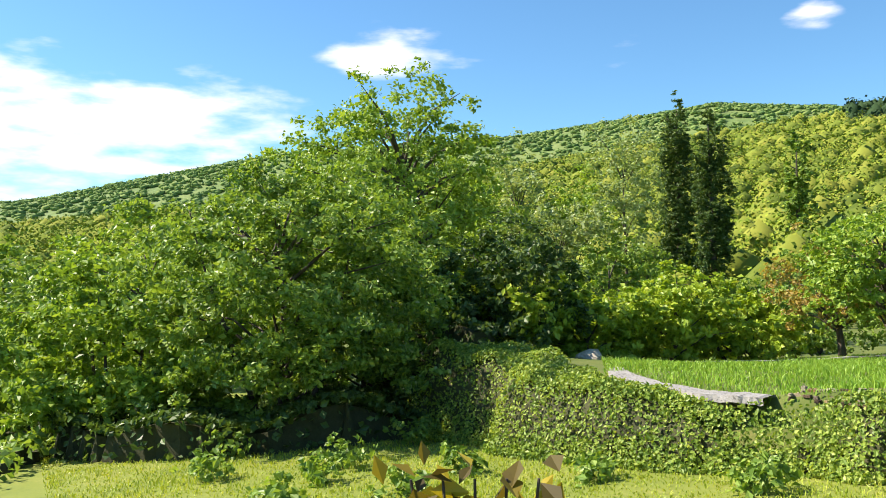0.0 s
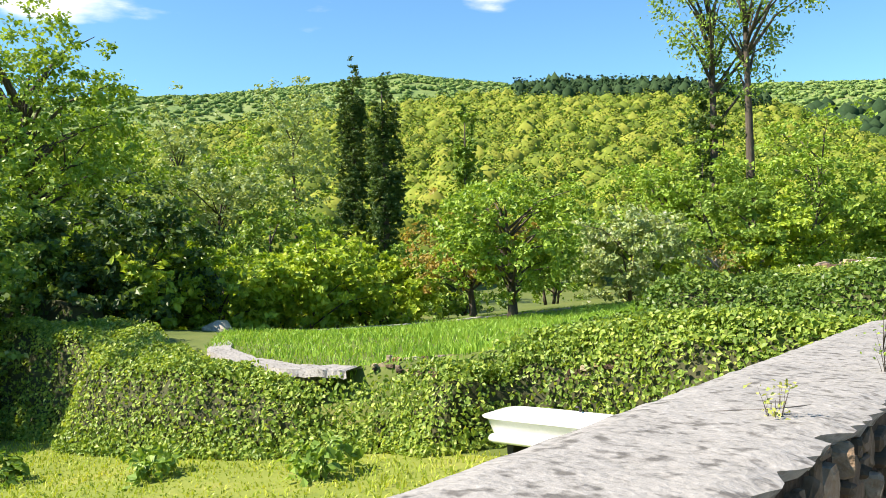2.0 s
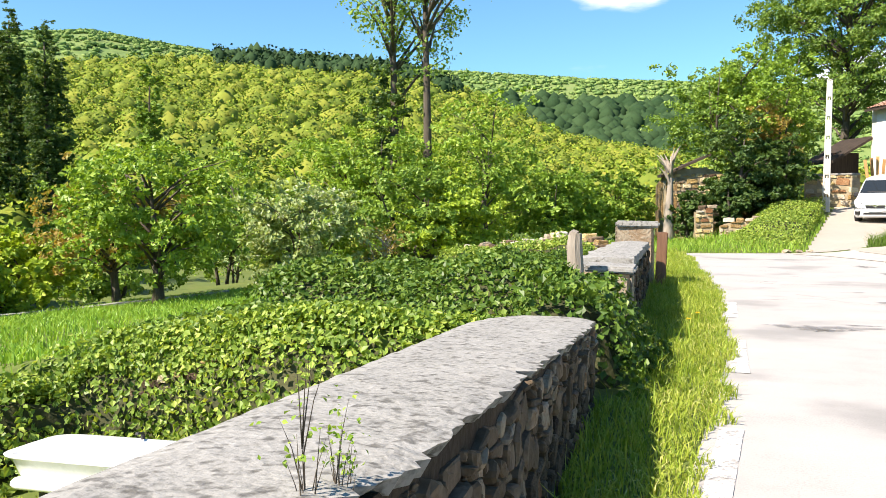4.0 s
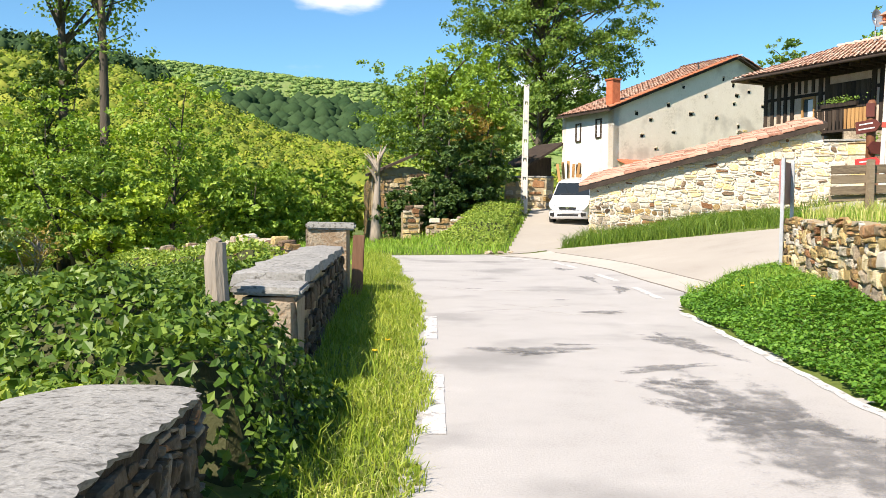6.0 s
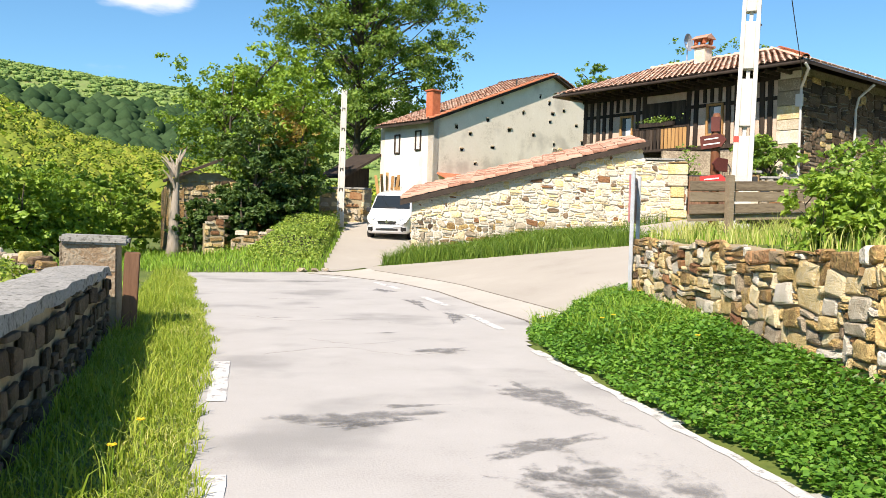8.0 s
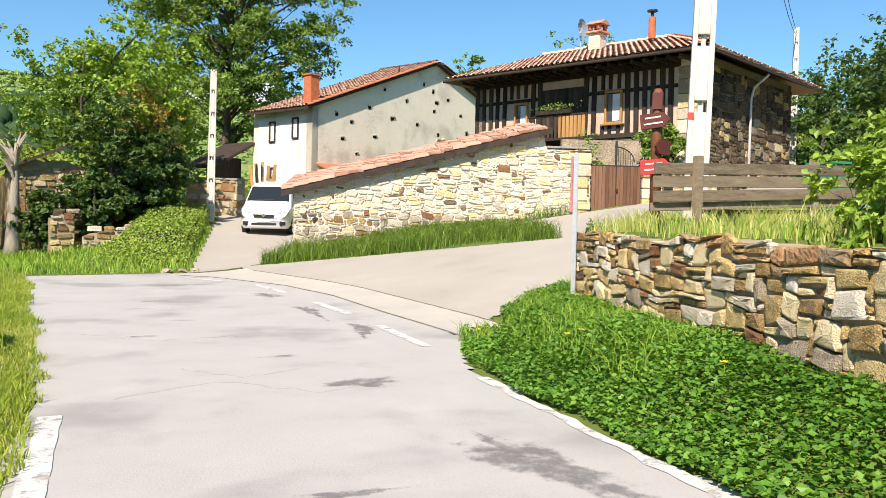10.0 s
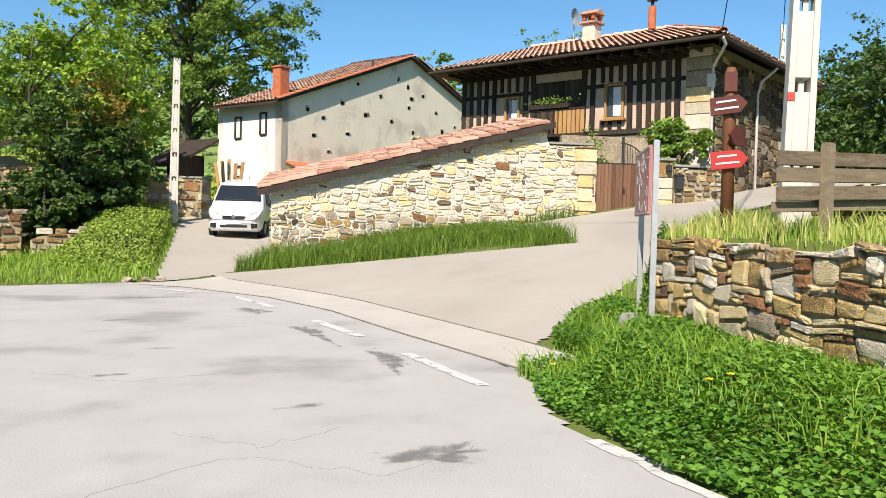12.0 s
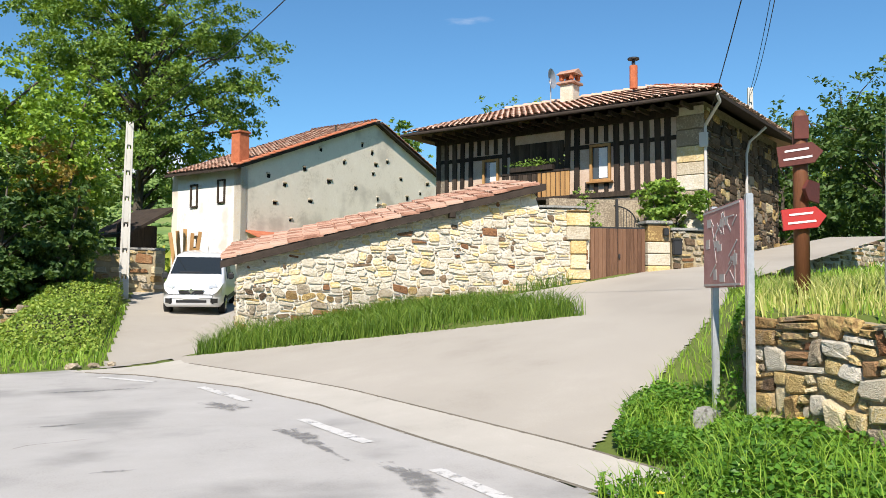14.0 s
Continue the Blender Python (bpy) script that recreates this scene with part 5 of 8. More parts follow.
dry_wall("dry_stone_wall", "low tumbled dry-stone wall along the field", [(-9.6, 31.6), (-6.0, 26.6), (-2.6, 22.2)], 0.45, 0.5, (("pale", 2), ("dark", 4), ("ochre", 1)), M_STONE_DARK, 31, 70)
dry_wall("terrace_wall", "overgrown stone wall edging the field", [(-7.6, 10.3), (-6.1, 10.85), (-4.2, 11.15)], 0.4, 0.10, (("dark", 3), ("ochre", 2)), M_MORTAR_DARK, 41, 60, (0.06, 0.11), 0.4)
dry_wall("bank_wall", "tumbled sandstone blocks at the foot of the bank", [(-1.6, 41.7), (-0.2, 41.5)], 0.5, 0.5, (("ochre", 3), ("pale", 2)), M_MORTAR_DARK, 51, 40, (0.14, 0.3))

dry_wall("wall_stump", "broken stub of a tan block wall by the ruin", [(-2.65, 42.4), (-1.9, 42.55)], 0.55, 1.3, (("ochre", 4), ("pale", 3), ("rust", 1)), M_MORTAR_DARK, 57, 40, (0.16, 0.26))


def kerb_ledge():
    """Curved concrete ledge round the near corner of the field."""
    pts = [(-7.75, 10.1, -0.25), (-8.1, 10.0, -0.25), (-8.8, 9.82, -0.27), (-9.9, 9.85, -0.27), (-11.2, 10.25, -0.25), (-13.0, 11.5, -0.38), (-14.8, 13.1, -0.58), (-15.9, 16.0, -0.78), (-15.3, 20.0, -0.90), (-12.8, 22.9, -0.64)]
    bm = bmesh.new()
    prev = None
    r = random.Random(2)
    for k in range(64):
        t = k / 63 * (len(pts) - 1)
        i = min(int(t), len(pts) - 2)
        p = Vector(pts[i]).lerp(Vector(pts[i + 1]), t - i)
        d = (Vector(pts[i + 1]) - Vector(pts[i])).normalized()
        n = Vector((-d.y, d.x))
        z = p.z + r.uniform(-0.012, 0.012)
        row = [bm.verts.new((p.x + n.x * o, p.y + n.y * o, z + dz)) for o, dz in ((0.21, -0.1), (0.19 + r.uniform(-0.03, 0.03), 0), (-0.17, 0.01), (-0.19, -0.3))]
        if prev:
            for j in range(3):
                bm.faces.new((prev[j], row[j], row[j + 1], prev[j + 1]))
        prev = row
    bmesh.ops.recalc_face_normals(bm, faces=bm.faces)
    tagged(part("field_ledge", bm, M_COPING, smooth=False), "curved grey concrete ledge round the field corner", "ledge", kind="structure")


kerb_ledge()


def boulder(name, label, place, size, mat, seed, squash=0.7):
    r = random.Random(seed)
    bm = bmesh.new()
    bmesh.ops.create_icosphere(bm, subdivisions=2, radius=1.0)
    for v in bm.verts:
        v.co *= 0.78 + 0.3 * noise.noise(v.co * 1.4 + Vector((seed, 0, 0))) + r.uniform(-0.05, 0.05)
        v.co.z *= squash
        v.co *= size
    ob = part(name, bm, mat)
    ob.location = place
    return tagged(ob, label, "rock")


boulder("boulder", "pale tan boulder beyond the field corner", (-17.0, 13.9, -0.75), 0.5, M_STONE_PALE, 3, 0.9)
boulder("boulder", "small pale rock beside the boulder", (-16.3, 14.1, -0.85), 0.28, M_STONE_PALE, 5)
for k, (x, y, s) in enumerate(((0.95, 35.15, 0.2), (1.35, 35.2, 0.16), (1.7, 35.4, 0.12))):
    boulder("roadside_rock", "flat pale rock at the driveway corner", (x, y, float(flat(x, y)) + 0.04), s, M_STONE_PALE, 20 + k, 0.5)

# ---- buildings ----
def frame_of(p, q):
    """Local frame of a wall seen with p on the left hand: origin, along, inward."""
    p, q = Vector((*p, 0)), Vector((*q, 0))
    u = (q - p).normalized()
    return p, u, Vector((-u.y, u.x, 0)), (q - p).length


def wall_pose(p, u, w, s, z, inward=0.0):
    """Pose whose x runs along the wall, y into it, z up."""
    o = p + u * s + w * inward + Vector((0, 0, z))
    return Matrix(((u.x, w.x, 0, o.x), (u.y, w.y, 0, o.y), (0, 0, 1, o.z), (0, 0, 0, 1)))


def tile_mesh(width, length, mat, sides=6):
    """One curved clay tile: its length along x, hollow below."""
    bm = bmesh.new()
    rows = []
    for x, k, lift in ((0.0, 1.0, 0.03), (length, 0.82, 0.0)):
        outer = [bm.verts.new((x, -math.cos(math.pi * i / sides) * width / 2 * k, math.sin(math.pi * i / sides) * width * 0.42 * k + lift)) for i in range(sides + 1)]
        inner = [bm.verts.new((x, -math.cos(math.pi * i / sides) * (width / 2 - 0.015) * k, math.sin(math.pi * i / sides) * (width * 0.42 - 0.018) * k + lift)) for i in range(sides + 1)]
        rows.append((outer, inner))
    for i in range(sides):
        bm.faces.new((rows[0][0][i], rows[0][0][i + 1], rows[1][0][i + 1], rows[1][0][i]))
        bm.faces.new((rows[0][1][i], rows[0][0][i], rows[0][0][i + 1], rows[0][1][i + 1]))
    bmesh.ops.recalc_face_normals(bm, faces=bm.faces)
    me = bpy.data.meshes.new("tile")
    bm.to_mesh(me)
    bm.free()
    me.materials.append(mat)
    return me


def tile_field(corner, across, down_up, width, slope_len, pitch_w=0.21, course=0.36, seed=1, trim=None):
    """All tiles of a roof plane as arrays. across: unit along the eaves; down_up: unit up the slope."""
    r = np.random.default_rng(seed)
    up = across.cross(down_up).normalized()
    if up.z < 0:
        up = -up
    V, F = [], []
    n = 0
    sides = 4
    for i in range(int(width / pitch_w)):
        for j in range(int(slope_len / course) + 1):
            a0 = (i + 0.5) * pitch_w + r.uniform(-0.012, 0.012)
            b0 = j * course + r.uniform(-0.02, 0.02)
            if trim and not trim(a0, b0):
                continue
            for b, k, lift in ((b0, 1.0, 0.035), (b0 + course * 1.12, 0.84, 0.0)):
                for s in range(sides + 1):
                    t = math.pi * s / sides
                    p = corner + across * (a0 - math.cos(t) * pitch_w * 0.47 * k) + down_up * b + up * (math.sin(t) * pitch_w * 0.26 * k + lift)
                    V.append(p)
            for s in range(sides):
                F.append((n + s, n + s + 1, n + sides + 2 + s, n + sides + 1 + s))
            n += 2 * (sides + 1)
    return np.array(V), np.array(F)


def slab(corners, thick, mat, name, parent, label=""):
    """A flat panel through the corners, given thickness downwards."""
    bm = bmesh.new()
    top = [bm.verts.new(c) for c in corners]
    low = [bm.verts.new(Vector(c) - Vector((0, 0, thick))) for c in corners]
    bm.faces.new(top)
    bm.faces.new(low[::-1])
    n = len(top)
    for i in range(n):
        bm.faces.new((top[i], low[i], low[(i + 1) % n], top[(i + 1) % n]))
    bmesh.ops.recalc_face_normals(bm, faces=bm.faces)
    return part(name, bm, mat, parent, label)


def outbuilding():
    """Stone lean-to with a sloping tiled roof, and the wall that runs on to the gate."""
    root = thing("stone_outbuilding", "long pale rubble-stone outbuilding with a sloping tiled roof", "building", kind="structure")
    P, Q = (4.5, 36.68), (12.98, 34.29)
    p, u, w, run = frame_of(P, Q)
    foot = lambda s: on_land(p.x + u.x * s, p.y + u.y * s) * 0 + 0.35 + 1.15 * s / run
    verge = lambda s: 2.42 + 1.98 * s / 7.6
    top = lambda s: verge(s) - 0.12 if s < 7.45 else 3.8
    wall = wall_core("wall", P, Q, foot, lambda s: top(s) - 0.02, 0.5, M_MORTAR, root, 60)
    # left end wall and right return
    wall_core("end_wall", (p.x + w.x * 4 + u.x * 0.003, p.y + w.y * 4), (p.x + u.x * 0.003, p.y + u.y * 0.003), lambda s: 0.5, lambda s: 2.3 + 0.2 * (4 - s), 0.4, M_MORTAR, root, 6)
    wall_core("return_wall", (Q[0] - u.x * 0.003, Q[1] - u.y * 0.003), (Q[0] + w.x * 1.6, Q[1] + w.y * 1.6), lambda s: 1.4, lambda s: 3.75, 0.4, M_MORTAR, root, 4)
    mix = (("pale", 7), ("ochre", 3.0), ("rust", 0.25), ("dark", 0.6))
    lay_blocks(wall, P, Q, foot, top, mix, (0.085, 0.068), (1, 5), (1, 3), 0.04, 21, 300, 0.026, 0.06)
    # dressed corner stones beside the gate
    r = random.Random(3)
    z = 1.45
    while z < 3.75:
        h = min(r.uniform(0.24, 0.4), 3.77 - z)
        part("quoin", box_bm((r.choice((0.42, 0.62)), 0.3, h - 0.02), wall_pose(p, u, w, run - 0.3, z + h / 2, 0.06) @ pose(0, 0, 0, 0, r.uniform(-1, 1), r.uniform(-1, 1)), 0.02, 2), M_STONE_OCHRE if r.random() < 0.6 else M_STONE_PALE, wall)
        z += h
    lay_stones(wall, (p.x + w.x * 2.2, p.y + w.y * 2.2), P, lambda s: 0.5, lambda s: 2.3, mix, (0.12, 0.25), (1.2, 2.6), 0.05, 22, 60, 0.03)
    # flat coping on the right-hand stretch
    part("coping", box_bm((1.25, 0.6, 0.07), wall_pose(p, u, w, 8.1, 3.84, 0.24), 0.015), M_COPING, root)
    # roof: rows run down along the wall, the plane also tilts up towards the back
    d = (u * 7.6 + Vector((0, 0, 1.98))).normalized()
    back = (w + Vector((0, 0, 0.15))).normalized()
    start = p + Vector((0, 0, 2.42)) - u * 0.35 - w * 0.22 - Vector((0, 0, 0.09))
    length, depth = 8.2, 3.9
    roof = slab([start, start + d * length, start + d * length + back * depth, start + back * depth], 0.06, M_ROOFEDGE, "roof", root)
    part("verge_board", box_bm((length, 0.04, 0.17), Matrix.Translation(start + d * length / 2 - w * 0.03 + Vector((0, 0, -0.085))) @ Matrix((( d.x, w.x, 0, 0), (d.y, w.y, 0, 0), (d.z, 0, 1, 0), (0, 0, 0, 1)))), M_ROOFEDGE, root)
    up = d.cross(back).normalized()
    shapes = [tile_mesh(0.215, 0.46, M_TILE), tile_mesh(0.21, 0.44, M_TILE)]
    r = random.Random(5)
    rows = int(depth / 0.225)
    for i in range(rows):
        for j in range(int(length / 0.4)):
            o = start + back * (0.1 + i * 0.225 + r.uniform(-0.012, 0.012)) + d * (j * 0.4 + r.uniform(-0.03, 0.03)) + up * 0.012
            ob = new("tile", shapes[r.randrange(2)])
            ob.parent = roof
            ob.matrix_world = Matrix(((d.x, back.x, up.x, o.x), (d.y, back.y, up.y, o.y), (d.z, back.z, up.z, o.z), (0, 0, 0, 1))) @ pose(0, 0, 0, 0, r.uniform(-1.5, 1.5), r.uniform(-2, 2))
    part("beam_end", box_bm((0.16, 0.5, 0.14), wall_pose(p, u, w, 5.2, 3.55, -0.02), 0.01), M_OLDWOOD, root)


outbuilding()


def window_unit(parent, p, u, w, s, z, width, height, frame_mat, sill=True, deep=0.0, cross=True, glass=None):
    """A window set on a wall: frame, pane, sill."""
    m = wall_pose(p, u, w, s, z, -0.03 + deep)
    bm = bmesh.new()
    t = 0.075
    for sx, sz, cx, cz in ((width, t, 0, height / 2), (width, t, 0, -height / 2), (t, height - t, -width / 2 + t / 2, 0), (t, height - t, width / 2 - t / 2, 0)):
        add_box(bm, (sx, 0.09, sz), m @ Matrix.Translation((cx, 0, cz)), 0.008, 1)
    frame = part("window", bm, frame_mat, parent)
    part("pane", box_bm((width - 2 * t, 0.012, height - t), m @ Matrix.Translation((0, 0.045, 0))), glass or M_GLASS, frame)
    if cross:
        part("curtain", box_bm((width * 0.4, 0.01, height - 2 * t), m @ Matrix.Translation((width * 0.12, 0.036, 0))), M_CURTAIN, frame)
    if sill:
        part("sill", box_bm((width + 0.14, 0.16, 0.06), m @ Matrix.Translation((0, -0.03, -height / 2 - 0.06)), 0.01), frame_mat, frame)
    return frame


def timber_house():
    root = thing("timber_house", "large stone house with a dark half-timbered upper storey", "house", kind="structure")
    A, B = (12.36, 42.3), (16.75, 34.12)
    p, u, w, run = frame_of(A, B)
    depth = 7.6
    z0, z1, zm = 0.8, 7.0, 4.5
    C = (B[0] + w.x * depth, B[1] + w.y * depth)
    D = (A[0] + w.x * depth, A[1] + w.y * depth)
    wall_core("front_wall", A, B, lambda s: z0, lambda s: zm, 0.5, M_RUBBLE, root, 6)
    wall_core("side_wall", B, C, lambda s: z0, lambda s: z1, 0.5, M_RUBBLE, root, 6)
    wall_core("back_wall", C, D, lambda s: z0, lambda s: z1, 0.4, M_RUBBLE, root, 4)
    wall_core("far_wall", D, A, lambda s: z0, lambda s: z1, 0.4, M_RUBBLE, root, 4)
    lay_blocks(root, B, C, lambda s: 2.2, lambda s: 6.75, (("dark", 6), ("brown", 3), ("ochre", 1.0)), (0.15, 0.1), (2, 5), (1, 3), 0.05, 71, 300, 0.03, 0.05)
    # upper storey: clay infill with posts before it
    part("infill_wall", box_bm((run - 0.75, 0.25, z1 - zm), wall_pose(p, u, w, (run - 0.75) / 2, (z1 + zm) / 2, 0.16)), M_INFILL, root)
    part("ceiling_beam", box_bm((run - 0.7, 0.2, 0.22), wall_pose(p, u, w, (run - 0.7) / 2, 6.78, 0.0), 0.01), M_OLDWOOD, root)
    part("floor_beam", box_bm((run - 0.7, 0.16, 0.16), wall_pose(p, u, w, (run - 0.7) / 2, zm + 0.08, 0.02), 0.01), M_OLDWOOD, root)
    part("rail_beam", box_bm((run - 0.7, 0.1, 0.12), wall_pose(p, u, w, (run - 0.7) / 2, 6.08, 0.03), 0.01), M_OLDWOOD, root)
    r = random.Random(6)
    s = 0.12
    while s < run - 0.8:
        free = not (1.75 < s < 2.65 or 3.1 < s < 5.0 or 5.7 < s < 6.65)
        tilt = r.uniform(-1.2, 1.2)
        if free:
            part("post", box_bm((r.uniform(0.14, 0.18), 0.1, z1 - zm - 0.2), wall_pose(p, u, w, s, (z1 + zm) / 2, 0.02) @ pose(0, 0, 0, 0, tilt, 0), 0.008, 1), M_OLDWOOD, root)
        elif not 3.1 < s < 5.0:
            part("post", box_bm((0.12, 0.1, 0.75), wall_pose(p, u, w, s, 6.55, 0.02), 0.008, 1), M_OLDWOOD, root)
            part("post", box_bm((0.12, 0.1, 0.5), wall_pose(p, u, w, s, 4.75, 0.02), 0.008, 1), M_OLDWOOD, root)
        s += r.uniform(0.29, 0.36)
    # boarded doors
    for k in range(9):
        part("door_board", box_bm((0.195, 0.05, 1.75), wall_pose(p, u, w, 3.22 + 0.2 * k, 5.5, 0.0), 0.006, 1), M_OLDWOOD, root)
    window_unit(root, p, u, w, 2.25, 5.5, 0.62, 0.95, M_PALEWOOD)
    window_unit(root, p, u, w, 6.15, 5.55, 0.68, 1.05, M_PALEWOOD)
    # balcony
    bal = part("balcony", box_bm((2.4, 0.75, 0.1), wall_pose(p, u, w, 4.3, 4.5, -0.38), 0.01), M_OLDWOOD, root)
    part("handrail", box_bm((2.4, 0.07, 0.07), wall_pose(p, u, w, 4.3, 5.32, -0.72), 0.01), M_OLDWOOD, bal)
    for k in range(15):
        part("baluster", box_bm((0.10 if k < 9 else 0.13, 0.035, 0.76), wall_pose(p, u, w, 3.18 + 0.16 * k, 4.92, -0.72), 0.006, 1), M_OLDWOOD if k < 8 else M_PALEWOOD, bal)
    box = tagged(part("flower_box", box_bm((1.5, 0.18, 0.16), wall_pose(p, u, w, 4.2, 5.44, -0.72), 0.01), M_OLDWOOD), "dark wooden flower box on the balcony rail", "planter")
    rr = np.random.default_rng(3)
    o = wall_pose(p, u, w, 4.2, 5.6, -0.72)
    c = np.array([o @ Vector((x, y, z)) for x, y, z in rr.normal(size=(260, 3)) * (0.42, 0.06, 0.07)])
    v, f = leaf_mesh(c, np.tile((0, 0, 1.0), (260, 1)), 0.08, seed=4)
    tagged(new("balcony_plant", np_mesh("balcony_plant", v, f, L_MID)), "small trailing plants in the flower box", "plant", kind="stuff")
    # stone corner pier
    r = random.Random(9)
    z = z0
    while z < 6.9:
        h = min(r.uniform(0.3, 0.5), 6.9 - z)
        part("quoin", box_bm((0.78, 0.56, h - 0.015), wall_pose(p, u, w, run - 0.39, z + h / 2, 0.22) @ pose(0, 0, 0, 0, 0, r.uniform(-0.8, 0.8)), 0.015, 1), M_STONE_PALE if r.random() < 0.8 else M_STONE_OCHRE, root)
        z += h
    # roof
    over = 1.2
    ea, eb = p - u * 0.55 - w * over, p + u * (run + 0.75) - w * over
    ec, ed = eb + w * (depth + 2 * over), ea + w * (depth + 2 * over)
    ze, zr = 6.95, 8.55
    half = (depth + 2 * over) / 2
    r1, r2 = ea + w * half + u * 1.0, eb + w * half - u * (half * 0.75)
    lift = Vector((0, 0, 1))
    quad = [ea + lift * ze, eb + lift * ze, ec + lift * ze, ed + lift * ze, r1 + lift * zr, r2 + lift * zr]
    front = slab([quad[0], quad[1], quad[5], quad[4]], 0.1, M_ROOFEDGE, "roof", root, "terracotta tiled roof")
    slab([quad[1], quad[2], quad[5]], 0.1, M_ROOFEDGE, "roof_hip", root)
    slab([quad[2], quad[3], quad[4], quad[5]], 0.1, M_TILE, "roof_back", root)
    slab([quad[3], quad[0], quad[4]], 0.1, M_TILE, "roof_side", root)
    length = (eb - ea).length
    rise = (r1 - ea - u * 1.0 + lift * (zr - ze))
    sl = rise.length
    left_cut, right_cut = 1.0, half * 0.75
    v, f = tile_field(quad[0] + lift * 0.02, u, rise.normalized(), length, sl, 0.22, 0.38, 3, lambda a, b: a > left_cut * b / sl - 0.05 and a < length - right_cut * b / sl + 0.05)
    ob = new("roof_tiles", np_mesh("roof_tiles", v, f, M_TILE_PALE, smooth=True))
    ob.parent = front
    tagged(ob, kind="stuff")
    # hip side tiles
    hip_len = (ec - eb).length
    hrise = r2 + lift * zr - (eb + w * half + lift * ze)
    v, f = tile_field(quad[1] + lift * 0.02, w, hrise.normalized(), hip_len, hrise.length, 0.22, 0.38, 4, lambda a, b: abs(a - hip_len / 2) < (hip_len / 2) * (1 - b / hrise.length) + 0.05)
    ob = new("hip_tiles", np_mesh("hip_tiles", v, f, M_TILE_PALE, smooth=True))
    ob.parent = front
    tagged(ob, kind="stuff")
    # ridge and hip tiles
    for s0, s1, shape in ((quad[4], quad[5], tile_mesh(0.26, 0.46, M_TILE_PALE)), (quad[1], quad[5], tile_mesh(0.26, 0.46, M_TILE_RED))):
        d = (s1 - s0).normalized()
        side = Vector((-d.y, d.x, 0)).normalized()
        up = d.cross(side)
        for k in range(int((s1 - s0).length / 0.4)):
            o = s0 + d * 0.4 * k + up * 0.05
            ob = new("ridge_tile", shape)
            ob.parent = front
            ob.matrix_world = Matrix(((d.x, side.x, up.x, o.x), (d.y, side.y, up.y, o.y), (d.z, side.z, up.z, o.z), (0, 0, 0, 1)))
    # eaves rafters
    for k in range(22):
        part("rafter", box_bm((0.09, 0.95, 0.11), wall_pose(p, u, w, 0.1 + k * run / 22, 6.83, -0.42), 0.0), M_OLDWOOD, root)
    # gutter and downpipes
    part("gutter", tube_bm([quad[0] + Vector((0, 0, -0.06)) - w * 0.05, quad[1] + Vector((0, 0, -0.06)) - w * 0.05], 0.055, 8), M_ROOFEDGE, root)
    corner = p + u * (run + 0.06) - w * 0.1
    part("downpipe", tube_bm([eb + lift * 6.85 - w * 0.02, eb + lift * 6.7 + w * 0.2, corner + lift * 6.3, corner + lift * 5.7, corner + lift * 2.0], 0.045), M_PIPE, root)
    c2 = p + u * (run + 0.1) + w * 3.6
    part("downpipe", tube_bm([c2 + u * 0.6 + lift * 6.8, c2 + u * 0.1 + lift * 6.4, c2 + lift * 6.0, c2 + lift * 2.2], 0.045), M_PIPE, root)
    part("meter_box", box_bm((0.22, 0.12, 0.4), wall_pose(p, u, w, run + 0.02, 5.9, -0.12), 0.01), M_PIPE, root)
    # chimneys
    base = (r1 + r2) * 0.5 + u * 0.3 - w * 1.0 + lift * (zr - 0.35)
    ch = part("chimney", box_bm((0.5, 0.5, 0.7), Matrix.Translation(base + lift * 0.3) @ pose(0, 0, 0, 0, 0, 28), 0.02), M_STONE_PALE, root)
    part("chimney_cap", box_bm((0.7, 0.7, 0.09), Matrix.Translation(base + lift * 0.70) @ pose(0, 0, 0, 0, 0, 28), 0.02), M_TILE, ch)
    for k in range(4):
        part("cap_brick", box_bm((0.14, 0.14, 0.2), Matrix.Translation(base + lift * 0.9 + Vector((0.28 * math.cos(k * 1.57 + 1.2), 0.28 * math.sin(k * 1.57 + 1.2), 0))), 0.01), M_BRICK, ch)
    part("cap_tile", prism_bm([(-0.36, 0.0), (0.36, 0.0), (0.0, 0.2)], 0.7), M_TILE, ch).matrix_world = Matrix.Translation(base + lift * 1.0) @ pose(0, 0, 0, 0, 0, 28) @ Matrix.Translation((0, -0.35, 0))
    fb = eb + w * (half * 0.72) - u * (half * 0.75 + 0.1) + lift * (zr - 0.25)
    fl = part("flue", tube_bm([fb, fb + lift * 0.75], 0.13, 12), M_BRICK, root, "red flue pipe")
    part("flue_cap", tube_bm([fb + lift * 0.95, fb + lift * 1.0], 0.19, 12), M_IRON, fl)
    part("flue_stem", tube_bm([fb + lift * 0.72, fb + lift * 0.96], 0.06, 8), M_IRON, fl)
    # dish
    db = base + lift * 0.3 - u * 0.75
    bm = bmesh.new()
    bmesh.ops.create_cone(bm, cap_ends=False, segments=18, radius1=0.36, radius2=0.05, depth=0.12, matrix=look(db + lift * 0.7, db + lift * 0.9 + Vector((2, -3, 0))))
    dish = part("dish", bm, M_STEEL, root)
    part("dish_mast", tube_bm([db - lift * 0.5, db + lift * 0.7], 0.025), M_STEEL, dish)


timber_house()


